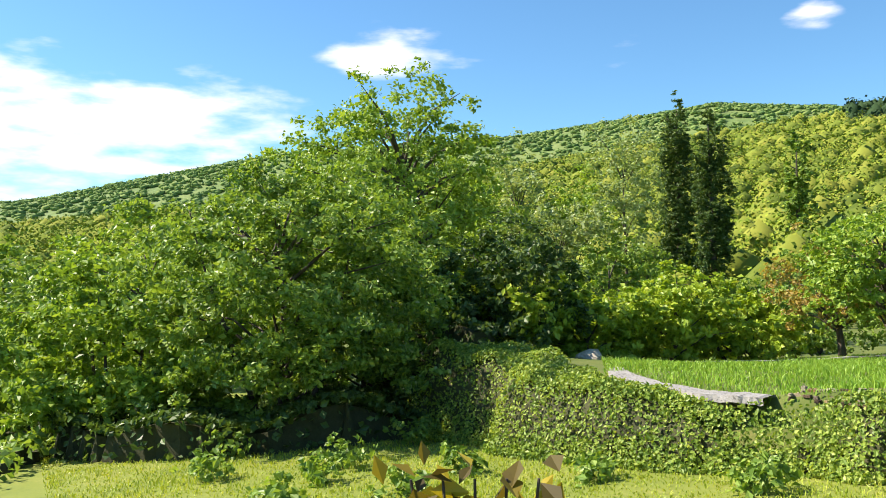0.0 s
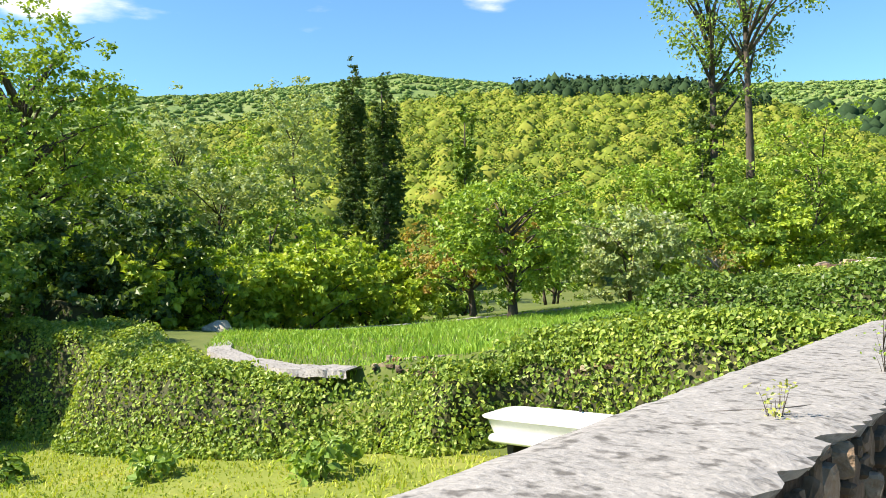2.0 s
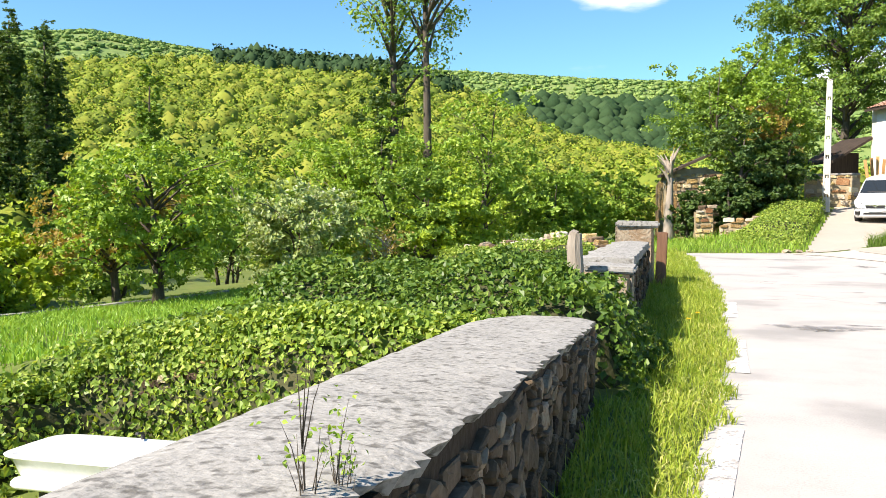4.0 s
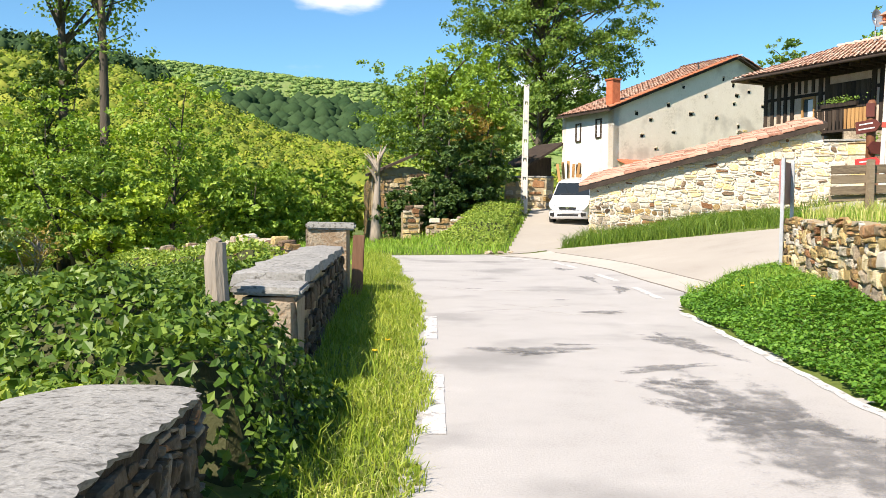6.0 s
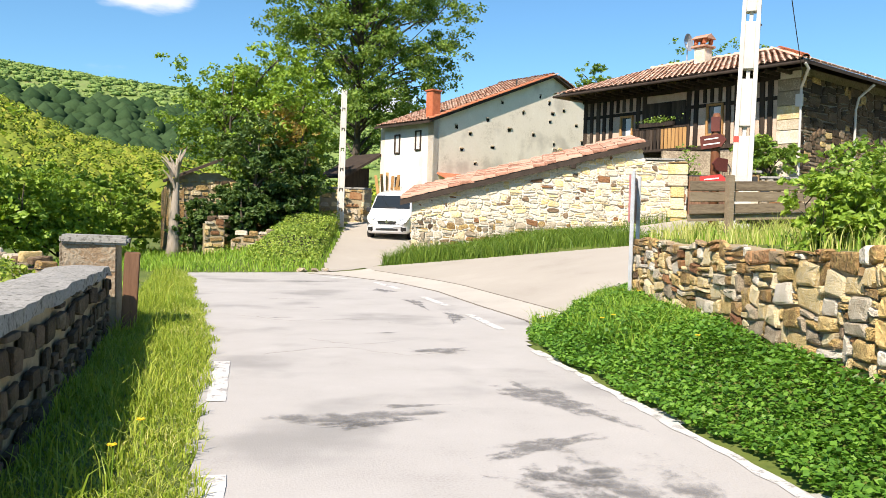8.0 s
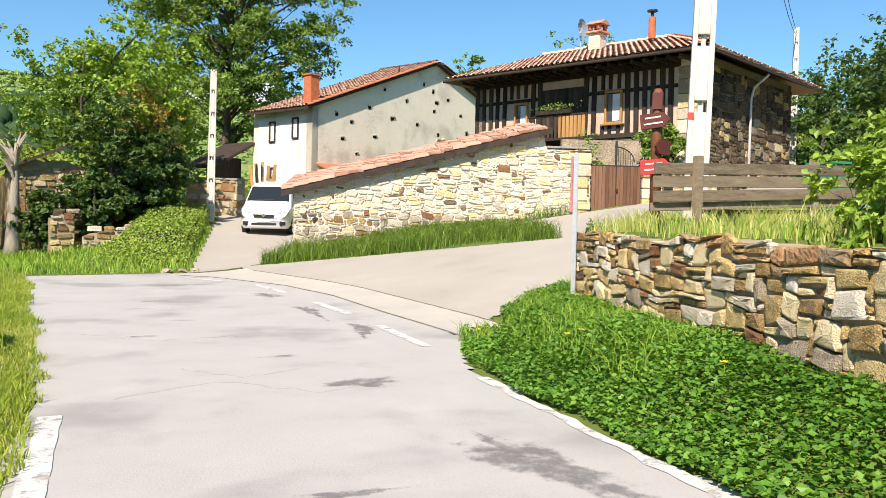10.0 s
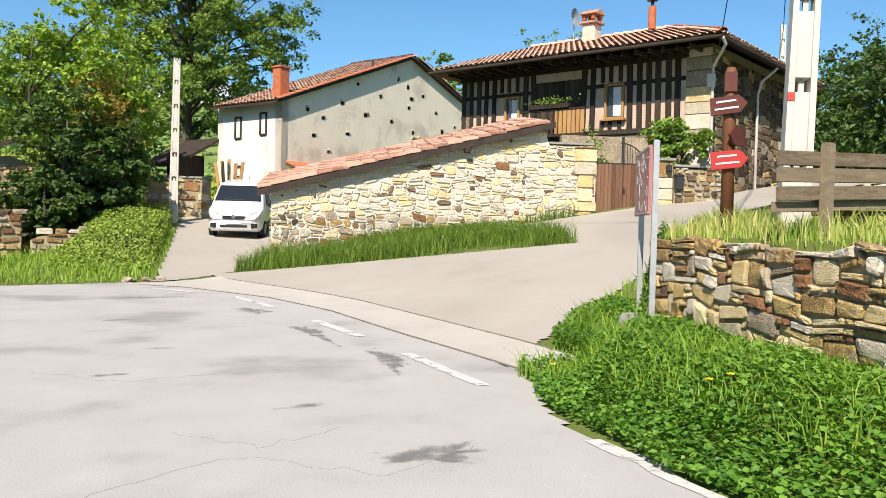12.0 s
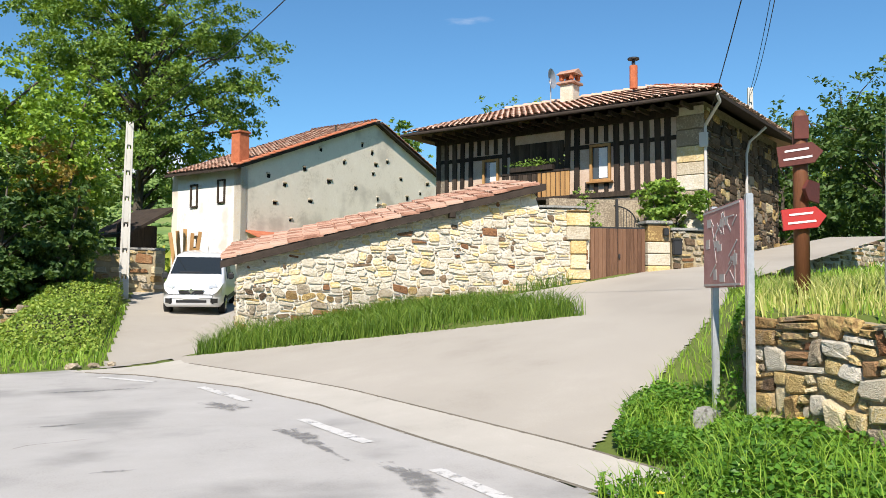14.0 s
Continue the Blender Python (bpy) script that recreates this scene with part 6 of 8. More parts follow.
def plaster_house():
    root = thing("plaster_house", "old plastered house with a pitted gable and whitewashed side", "house", kind="structure")
    C1, apex = Vector((7.9, 52.85, 0)), Vector((15.8, 57.4, 0))
    u = (apex - C1).normalized()
    w = Vector((-u.y, u.x, 0))
    run = 17.6
    half = (apex - C1).length
    zb, ze, za = 1.2, 7.15, 10.62
    dep = 4.3
    outline = [(0, zb), (run, zb), (run, ze + 0.35), (half, za), (0, ze)]
    gable = part("gable_wall", prism_bm(outline, 0.45), M_PLASTER, root)
    gable.matrix_world = wall_pose(C1, u, w, 0, 0)
    L = C1 + w * dep
    wall_core("side_wall", (L.x, L.y), (C1.x, C1.y), lambda s: zb, lambda s: ze - 0.02, 0.4, M_WHITEWASH, root, 4)
    R = C1 + u * run
    wall_core("right_wall", (R.x, R.y), (R.x + w.x * dep, R.y + w.y * dep), lambda s: zb, lambda s: ze + 0.3, 0.4, M_PLASTER, root, 4)
    back = part("back_wall", prism_bm(outline, 0.4), M_PLASTER, root)
    back.matrix_world = wall_pose(C1, u, w, 0, 0, dep)
    # roof
    o = 0.3
    lift = Vector((0, 0, 1))
    slope = (za - ze) / half
    e0 = C1 - u * 0.55 - w * o + lift * (ze - 0.55 * slope + 0.06)
    rd = apex - w * o + lift * (za + 0.06)
    e1 = C1 + u * (run + 0.4) - w * o + lift * (ze + 0.35 - 0.2)
    span = w * (dep + 2 * o)
    lf = slab([e0, rd, rd + span, e0 + span], 0.1, M_ROOFEDGE, "roof", root, "tiled roof with a red verge")
    slab([rd, e1, e1 + span, rd + span], 0.1, M_ROOFEDGE, "roof_right", root)
    for a, b, sd in ((e0, rd, 5), (e1, rd, 6)):
        d = (b - a)
        v, f = tile_field(a + lift * 0.03, w, d.normalized(), dep + 2 * o, d.length, 0.24, 0.42, sd)
        ob = new("roof_tiles", np_mesh("roof_tiles", v, f, M_TILE, smooth=True))
        ob.parent = lf
        tagged(ob, kind="stuff")
        shape = tile_mesh(0.24, 0.46, M_TILE_RED if sd == 5 else M_TILE)
        dn = d.normalized()
        side, up = w, dn.cross(w)
        if up.z < 0:
            up = -up
        for k in range(int(d.length / 0.4)):
            ob = new("verge_tile", shape)
            ob.parent = lf
            q = a + dn * 0.4 * k + up * 0.06 + w * 0.05
            ob.matrix_world = Matrix(((dn.x, side.x, up.x, q.x), (dn.y, side.y, up.y, q.y), (dn.z, side.z, up.z, q.z), (0, 0, 0, 1)))
    # chimney
    cb = C1 + u * 0.35 + w * 0.5 + lift * 7.2
    ch = part("chimney", box_bm((0.55, 0.55, 1.75), Matrix.Translation(cb + lift * 0.6) @ pose(0, 0, 0, 0, 0, 30), 0.01), M_BRICK, root, "orange brick chimney")
    part("chimney_cap", box_bm((0.66, 0.66, 0.09), Matrix.Translation(cb + lift * 1.52) @ pose(0, 0, 0, 0, 0, 30), 0.01), M_BRICK, ch)
    vent = C1 + u * 6.6 + w * 0.5 + lift * 9.7
    part("vent_pipe", tube_bm([vent, vent + lift * 0.45], 0.05), M_IRON, root)
    # stone-rimmed putlog holes: near-black plates on the plaster stand for their inner shade
    r = random.Random(12)
    spots = [(1.6, 6.9), (2.6, 6.6), (3.9, 7.5), (4.3, 6.0), (5.0, 8.6), (5.6, 7.1), (6.3, 5.2), (6.7, 8.2), (7.6, 7.0), (8.1, 9.3), (8.0, 5.6), (9.0, 7.9), (9.4, 6.6), (10.2, 8.7), (10.6, 6.0), (11.4, 7.9), (12.0, 6.9), (12.6, 6.2), (13.2, 7.3), (3.0, 5.0), (4.8, 4.8), (2.0, 5.7), (8.9, 9.0), (9.2, 8.4), (13.9, 7.9)]
    for s, z in spots:
        a, b = r.uniform(0.13, 0.27), r.uniform(0.12, 0.22)
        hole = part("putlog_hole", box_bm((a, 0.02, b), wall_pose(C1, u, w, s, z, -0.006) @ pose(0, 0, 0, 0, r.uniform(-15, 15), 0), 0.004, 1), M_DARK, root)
        part("hole_stone", box_bm((a * r.uniform(1.0, 1.5), 0.09, 0.09), wall_pose(C1, u, w, s + r.uniform(-0.05, 0.05), z + b / 2 + 0.03, -0.02), 0.03, 1), M_STONE_PALE, hole)
    # exposed stone along the break in the plaster
    for k in range(26):
        s, z = 9.6 + r.uniform(-0.5, 0.8), r.uniform(4.6, 6.4)
        part("bare_stone", box_bm((r.uniform(0.25, 0.5), 0.07, r.uniform(0.12, 0.22)), wall_pose(C1, u, w, s, z, -0.01), 0.03, 1), M_STONE_PALE if k % 3 else M_STONE_OCHRE, root)
    # windows of the whitewashed side (seen from the left)
    q, uu, ww, n = frame_of((L.x, L.y), (C1.x, C1.y))
    for s, z, a, b in ((n - 1.25, 6.1, 0.5, 1.0), (n - 3.1, 6.0, 0.5, 1.0), (n - 3.0, 3.9, 0.42, 0.5)):
        # panes are near-black, the unlit room behind put into their colour
        window_unit(root, q, uu, ww, s, z, a, b, M_OLDWOOD, sill=False, cross=False, glass=M_DARK)
    part("door_board", box_bm((0.5, 0.06, 1.1), wall_pose(q, uu, ww, n - 3.0, 3.1, -0.03), 0.01), M_PALEWOOD, root)
    # lean-to porch roof at the gable foot
    a = C1 + u * 0.3 - w * 0.9 + lift * 4.05
    slab([a, a + u * 3.4, a + u * 3.4 + w * 1.0 + lift * 0.35, a + w * 1.0 + lift * 0.35], 0.08, M_TILE_RED, "porch_roof", root)
    # timber shed at the far left
    s0 = C1 + w * 4.6 - u * 1.4
    shed = thing("timber_shed", "dark timber shed roof beside the plastered house", "shed", kind="structure")
    slab([s0 + lift * 5.6 + u * 1.5, s0 + lift * 4.2 - u * 1.0, s0 + lift * 4.2 - u * 1.0 + w * 3, s0 + lift * 5.6 + u * 1.5 + w * 3], 0.15, M_ROOFEDGE, "roof", shed)
    part("wall", box_bm((2.0, 0.2, 3.6), Matrix.Translation(s0 + w * 1.0 + u * 0.2 + lift * 2.9) @ pose(0, 0, 0, 0, 0, 30)), M_OLDWOOD, shed)


plaster_house()


def gate_group():
    p, u, w, run = frame_of((13.0, 34.29), (16.6, 33.27))
    gate = thing("double_gate", "brown double-leaf wooden gate with an iron frame", "gate")
    for leaf in range(2):
        lf = part("leaf", box_bm((0.74, 0.04, 1.72), wall_pose(p, u, w, 0.42 + 0.76 * leaf, 2.47, 0.10), 0.008), M_GATEWOOD, gate)
        for k in range(7):
            part("plank", box_bm((0.098, 0.025, 1.7), wall_pose(p, u, w, 0.10 + 0.76 * leaf + 0.106 * k, 2.47, 0.07), 0.006, 1), M_GATEWOOD, lf)
        part("top_rail", box_bm((0.74, 0.05, 0.05), wall_pose(p, u, w, 0.42 + 0.76 * leaf, 3.34, 0.09), 0.005, 1), M_IRON, lf)
    part("latch", box_bm((0.05, 0.05, 0.12), wall_pose(p, u, w, 0.82, 2.6, 0.03), 0.01), M_IRON, gate)
    part("centre_post", box_bm((0.06, 0.06, 2.5), wall_pose(p, u, w, 0.80, 2.85, 0.14), 0.005, 1), M_IRON, gate)
    grille = thing("iron_grille", "black iron arched grille above the gate", "grille")
    o = lambda s, z: p + u * s + w * 0.35 + Vector((0, 0, z))
    part("arch", tube_bm([o(0.80 + 0.62 * math.sin(t), 3.5 + 0.45 * math.cos(t)) for t in (math.pi / 2 * k / 8 for k in range(9))], 0.018, 6), M_IRON, grille)
    for k in range(8):
        s = 0.85 + 0.075 * k
        part("bar", tube_bm([o(s, 3.32), o(s, 3.5 + 0.45 * math.sqrt(max(1 - ((s - 0.8) / 0.62) ** 2, 0)))], 0.009, 5), M_IRON, grille)
    pier = thing("gate_pier", "pale dressed-stone gate pier", "pier", kind="structure")
    r = random.Random(4)
    z = 1.3
    while z < 3.45:
        h = min(r.uniform(0.28, 0.45), 3.45 - z)
        part("block", box_bm((0.62, 0.5, h - 0.015), wall_pose(p, u, w, 1.9, z + h / 2, 0.22) @ pose(0, 0, 0, 0, 0, r.uniform(-1, 1)), 0.02, 1), M_STONE_PALE if r.random() < 0.6 else M_STONE_OCHRE, pier)
        z += h
    part("cap", box_bm((0.75, 0.6, 0.09), wall_pose(p, u, w, 1.9, 3.5, 0.22), 0.02), M_COPING, pier)
    gw = thing("garden_wall", "low pinkish rubble garden wall beside the gate", "wall", kind="structure")
    a, b = (p.x + u.x * 2.25, p.y + u.y * 2.25), (p.x + u.x * 3.9, p.y + u.y * 3.9)
    wall_core("core", a, b, lambda s: 1.4, lambda s: 3.25, 0.4, M_MORTAR_DARK, gw, 6)
    lay_stones(gw, a, b, lambda s: 1.5, lambda s: 3.3, (("pale", 3), ("rust", 1), ("ochre", 2), ("dark", 1)), (0.1, 0.2), (1.2, 2.4), 0.05, 15, 90, 0.025)
    part("coping", box_bm((1.75, 0.55, 0.08), wall_pose(p, u, w, 3.1, 3.33, 0.2), 0.02), M_COPING, gw)
    # inner courtyard wall seen over the gate
    cy = thing("courtyard_wall", "pale stone courtyard wall behind the gate", "wall", kind="structure")
    wall_core("core", (p.x + w.x * 1.9 - u.x * 0.5, p.y + w.y * 1.9 - u.y * 0.5), (p.x + w.x * 1.9 + u.x * 2.2, p.y + w.y * 1.9 + u.y * 2.2), lambda s: 1.4, lambda s: 4.3, 0.3, M_STONE_PALE, cy, 4)
    box = thing("letter_box", "black wall-mounted letter box", "letter box")
    part("body", box_bm((0.24, 0.13, 0.4), wall_pose(p, u, w, 2.36, 2.85, -0.09), 0.02), M_IRON, box)
    part("lid", box_bm((0.27, 0.16, 0.05), wall_pose(p, u, w, 2.36, 3.06, -0.09) @ pose(0, 0, 0, 12, 0, 0), 0.01), M_IRON, box)
    lamp = thing("wall_lantern", "small black wall lantern on the gate pier", "lantern")
    part("body", box_bm((0.14, 0.14, 0.2), wall_pose(p, u, w, 2.05, 3.25, -0.1), 0.02), M_IRON, lamp)
    boulder("gate_stone", "grey guard stone at the foot of the gate pier", wall_pose(p, u, w, 2.5, 1.75, -0.1).translation, 0.36, M_STONE_DARK, 31, 0.9)
    q = p + u * 2.5 + w * 0.6
    tree("laurel_bush", "round glossy dark-green bush above the garden wall", "shrub", (q.x, q.y, 3.0), 1.7, (0.85, 0.75), L_MID, 4200, 0.13, base=0.2, clumps=44, trunk=0.05, seed=201, stems=2, hollow=0.2)
    vine = p + u * 0.1 + w * 0.5
    tree("climbing_shrub", "thin climbing shrub at the gate", "shrub", (vine.x, vine.y, 3.1), 1.3, (0.35, 0.3), L_MID, 350, 0.09, base=0.1, clumps=20, trunk=0.03, seed=202)


gate_group()


def ruin():
    root = thing("stone_ruin", "overgrown roofless stone ruin with tan walls", "ruin", kind="structure")
    mix = (("ochre", 4), ("dark", 2), ("pale", 1))
    a, b = (-4.2, 44.9), (1.3, 46.9)
    foot = lambda s: 0.05 + 0.12 * s
    top = lambda s: 3.3 + 0.35 * math.sin(s * 1.1) - 0.06 * s
    wall_core("front_wall", a, b, foot, lambda s: top(s) - 0.04, 0.5, M_MORTAR_DARK, root, 16, crumble=0.15)
    lay_stones(root, a, b, foot, top, mix, (0.14, 0.3), (1.2, 2.6), 0.06, 61, 200, 0.03)
    wall_core("side_wall", (-5.2, 49.0), a, lambda s: 0.0, lambda s: 2.7 + 0.15 * s, 0.5, M_STONE_OCHRE, root, 10, crumble=0.12)
    slab([Vector((-4.4, 44.6, 3.1)), Vector((-2.2, 45.2, 4.1)), Vector((-2.6, 47.6, 4.2)), Vector((-4.9, 47.3, 3.2))], 0.12, M_OLDWOOD, "roof_remnant", root)
    yard = thing("yard_wall", "tan squared-stone wall by the driveway", "wall", kind="structure")
    a, b = (1.9, 48.9), (4.3, 48.6)
    wall_core("core", a, b, lambda s: 1.3, lambda s: 3.1, 0.5, M_MORTAR_DARK, yard, 6)
    lay_stones(yard, a, b, lambda s: 1.3, lambda s: 3.15, (("ochre", 5), ("rust", 1), ("pale", 2)), (0.22, 0.4), (1.2, 2.4), 0.05, 62, 60, 0.03)
    part("coping", box_bm((2.5, 0.6, 0.1), Matrix.Translation((3.1, 49.0, 3.17)) @ pose(0, 0, 0, 0, 0, -7), 0.03), M_COPING, yard)
    for k in range(5):
        tagged(part("leaning_plank", box_bm((0.14, 0.04, 2.3 + 0.15 * (k % 3)), Matrix.Translation((4.75 + 0.2 * k, 49.6, 2.75)) @ pose(0, 0, 0, -6, 4 * (k - 2), 0), 0.008, 1), M_PALEWOOD), "orange weathered plank leaning by the yard wall", "plank", "leaning planks")


ruin()

# ---- things ----
def bathtub():
    root = thing("bathtub", "old white enamel bathtub lying in the grass", "bathtub", (-4.43, 9.9, -0.86), turn=0)
    root.matrix_world = pose(-4.43, 9.95, -0.80, 0, -2, 2) @ Matrix.Diagonal((0.93, 0.93, 0.70, 1))
    bm = bmesh.new()
    prof = [(0.62, 0.22, 0.14), (0.70, 0.28, 0.17), (0.74, 0.31, 0.28), (0.79, 0.345, 0.47), (0.84, 0.385, 0.50), (0.845, 0.39, 0.525), (0.80, 0.35, 0.53), (0.77, 0.325, 0.505), (0.74, 0.30, 0.47), (0.55, 0.18, 0.455)]
    rings = []
    for a, b, z in prof:
        ring = []
        for k in range(32):
            t = 2 * math.pi * k / 32
            c, s = math.cos(t), math.sin(t)
            e = 0.35
            ring.append(bm.verts.new((a * math.copysign(abs(c) ** e, c), b * math.copysign(abs(s) ** e, s), z)))
        rings.append(ring)
    for r1, r2 in zip(rings, rings[1:]):
        for k in range(32):
            bm.faces.new((r1[k], r1[(k + 1) % 32], r2[(k + 1) % 32], r2[k]))
    bm.faces.new(rings[0][::-1])
    bm.faces.new(rings[-1])
    bmesh.ops.recalc_face_normals(bm, faces=bm.faces)
    part("basin", bm, M_ENAMEL, root, smooth=True)
    part("skirt_roll", tube_bm([(-0.66, -0.30, 0.2), (-0.62, -0.315, 0.2), (0.6, -0.315, 0.2), (0.66, -0.30, 0.2)], 0.07, 10), M_ENAMEL, root, smooth=True)
    part("tap", tube_bm([(0.12, 0.36, 0.5), (0.12, 0.36, 0.6), (0.12, 0.28, 0.62)], 0.018, 8), M_IRON, root)
    for x in (-0.5, 0.5):
        part("foot", box_bm((0.1, 0.4, 0.26), Matrix.Translation((x, 0, 0.04)), 0.01), M_IRON, root)


bathtub()


def van():
    root = thing("panel_van", "white panel van parked on the driveway", "van")
    p0, p1 = Vector((3.55, 43.1, 0)), Vector((5.26, 42.54, 0))
    u = (p1 - p0).normalized()
    w = Vector((-u.y, u.x, 0))
    o = (p0 + p1) / 2
    z0 = 0.90
    m = Matrix(((u.x, w.x, 0, o.x), (u.y, w.y, 0, o.y), (0, 0, 1, z0), (0, 0, 0, 1)))
    tilt = m @ pose(0, 0, 0, 5.5, 0, 0)
    root.matrix_world = tilt
    stations = [(0.0, 0.34, 0.74, 0.66), (0.06, 0.27, 0.84, 0.78), (0.22, 0.23, 0.97, 0.86), (0.42, 0.22, 1.04, 0.895), (0.72, 0.22, 1.12, 0.91), (0.82, 0.22, 1.18, 0.915), (1.42, 0.22, 1.72, 0.915), (1.7, 0.22, 1.80, 0.915), (2.3, 0.22, 1.83, 0.915), (3.7, 0.22, 1.82, 0.91), (4.1, 0.25, 1.76, 0.89), (4.2, 0.35, 1.5, 0.85)]
    bm = bmesh.new()
    prev = None
    for y, zb, zt, hw in stations:
        belt = min(0.95, zt - 0.10)
        th = hw * (1 - 0.17 * max(zt - 1.0, 0) / 0.8)
        half = [(hw * 0.9, zb), (hw, zb + 0.12), (hw, (zb + belt) / 2), (hw * 0.995, belt), (th, zt - 0.12), (th * 0.94, zt - 0.035), (th * 0.8, zt)]
        ring = [bm.verts.new((x, y, z)) for x, z in half] + [bm.verts.new((-x, y, z)) for x, z in half[::-1]]
        n = len(ring)
        if prev:
            for i in range(n):
                bm.faces.new((prev[i], prev[(i + 1) % n], ring[(i + 1) % n], ring[i]))
        else:
            bm.faces.new(ring[::-1])
        prev = ring
    bm.faces.new(prev)
    bmesh.ops.recalc_face_normals(bm, faces=bm.faces)
    body = part("body", bm, M_CAR, root, smooth=True)

    def panel(name, pts, mat, parent, thick=0.012, label=""):
        b = bmesh.new()
        vs = [Vector(q) for q in pts]
        nrm = (vs[1] - vs[0]).cross(vs[2] - vs[0]).normalized()
        f = [b.verts.new(q + nrm * thick) for q in vs]
        g = [b.verts.new(q - nrm * 0.02) for q in vs]
        b.faces.new(f)
        b.faces.new(g[::-1])
        for i in range(len(vs)):
            b.faces.new((f[i], g[i], g[(i + 1) % len(vs)], f[(i + 1) % len(vs)]))
        bmesh.ops.recalc_face_normals(b, faces=b.faces)
        return part(name, b, mat, parent, label)

    slope = lambda y: 1.18 + 0.54 * (y - 0.82) / 0.6
    panel("windscreen", [(-0.78, 0.84, slope(0.84)), (0.78, 0.84, slope(0.84)), (0.68, 1.39, slope(1.39)), (-0.68, 1.39, slope(1.39))], M_CARGLASS, root)
    panel("wiper", [(-0.5, 0.87, slope(0.87) + 0.012), (0.2, 0.87, slope(0.87) + 0.012), (0.2, 0.89, slope(0.89) + 0.012), (-0.5, 0.89, slope(0.89) + 0.012)], M_CARBLACK, root)
    for sgn in (1, -1):
        a = [(sgn * 0.905, 1.35, 1.02), (sgn * 0.905, 2.25, 1.02), (sgn * 0.80, 2.2, 1.58), (sgn * 0.80, 1.62, 1.58)]
        panel("side_window", a if sgn > 0 else a[::-1], M_CARGLASS, root)
        part("headlamp", box_bm((0.34, 0.16, 0.17), Matrix.Translation((sgn * 0.62, 0.13, 0.83)) @ pose(0, 0, 0, -25, sgn * -12, sgn * 25), 0.05, 3), M_LAMPGLASS, root)
        part("mirror", box_bm((0.2, 0.1, 0.22), Matrix.Translation((sgn * 1.02, 1.25, 1.12)), 0.04, 3), M_CARBLACK, root)
        part("fog_corner", box_bm((0.24, 0.08, 0.2), Matrix.Translation((sgn * 0.68, 0.045, 0.44)) @ pose(0, 0, 0, 0, 0, sgn * 28), 0.03, 2), M_CARBLACK, root)
        part("sill_trim", box_bm((0.03, 2.0, 0.12), Matrix.Translation((sgn * 0.915, 2.1, 0.42)), 0.01), M_CARBLACK, root)
        for y in (0.82, 3.45):
            wh = part("wheel", tube_bm([(sgn * 0.72, y, 0.26), (sgn * 0.76, y, 0.26), (sgn * 0.9, y, 0.26), (sgn * 0.93, y, 0.26)], [0.28, 0.315, 0.315, 0.28], 22), M_RUBBER, root, "black tyre")
            part("rim", tube_bm([(sgn * 0.925, y, 0.26), (sgn * 0.94, y, 0.26)], [0.19, 0.17], 16), M_CHROME, wh)
    part("grille", box_bm((0.74, 0.05, 0.1), Matrix.Translation((0, 0.0, 0.70)), 0.02), M_CARBLACK, root)
    part("grille_bar", box_bm((0.8, 0.03, 0.025), Matrix.Translation((0, -0.03, 0.765)), 0.008), M_CHROME, root)
    part("lower_grille", box_bm((0.95, 0.05, 0.13), Matrix.Translation((0, 0.01, 0.42)), 0.03), M_CARBLACK, root)
    part("bumper", box_bm((1.3, 0.08, 0.14), Matrix.Translation((0, 0.02, 0.56)), 0.04, 3), M_CAR, root)
    part("badge", box_bm((0.13, 0.02, 0.13), Matrix.Translation((0, -0.035, 0.74)) @ pose(0, 0, 0, 0, 45, 0), 0.01), M_CHROME, root)
    part("number_plate", box_bm((0.5, 0.02, 0.1), Matrix.Translation((0, -0.03, 0.54)), 0.006), M_WHITE, root)
    part("aerial", tube_bm([(0.2, 1.9, 1.82), (0.2, 2.1, 2.05)], 0.006, 5), M_CARBLACK, root)


van()


def concrete_pole(name, label, place, height, base, tip, turn, band=None, lean=(0, 0)):
    """A tapered cast-concrete pole: web, two flanges and rungs that leave slots."""
    root = thing(name, label, "utility pole", place)
    root.matrix_world = pose(*place, lean[0], lean[1], turn)
    size = lambda z: base + (tip - base) * z / height
    bm = bmesh.new()
    add_tube(bm, [(0, 0, -0.3), (0, 0, height)], [base * 0.14, tip * 0.14], 4)
    part("web", bm, M_POLE, root)
    for sgn in (-1, 1):
        b = bmesh.new()
        rows = []
        for z in (-0.3, height):
            s = size(max(z, 0))
            rows.append([b.verts.new((sgn * (s * 0.5 - dx), y, z)) for dx, y in ((0, -s * 0.33), (s * 0.22, -s * 0.33), (s * 0.22, s * 0.33), (0, s * 0.33))])
        for i in range(4):
            b.faces.new((rows[0][i], rows[0][(i + 1) % 4], rows[1][(i + 1) % 4], rows[1][i]))
        b.faces.new(rows[0])
        b.faces.new(rows[1])
        bmesh.ops.recalc_face_normals(b, faces=b.faces)
        part("flange", b, M_POLE, root)
    z = 0.0
    while z < height - 0.1:
        h = min(0.74, height - z)
        s = size(z + h / 2)
        part("rung", box_bm((s * 0.58, s * 0.6, h), Matrix.Translation((0, 0, z + h / 2)), 0.012, 1), M_POLE, root)
        z += h + 0.15
    if band:
        part("painted_band", box_bm((size(band) * 0.26, 0.012, 0.09), Matrix.Translation((-size(band) * 0.38, -size(band) * 0.335, band))), M_REDBAND, root, "red painted mark")
    return root


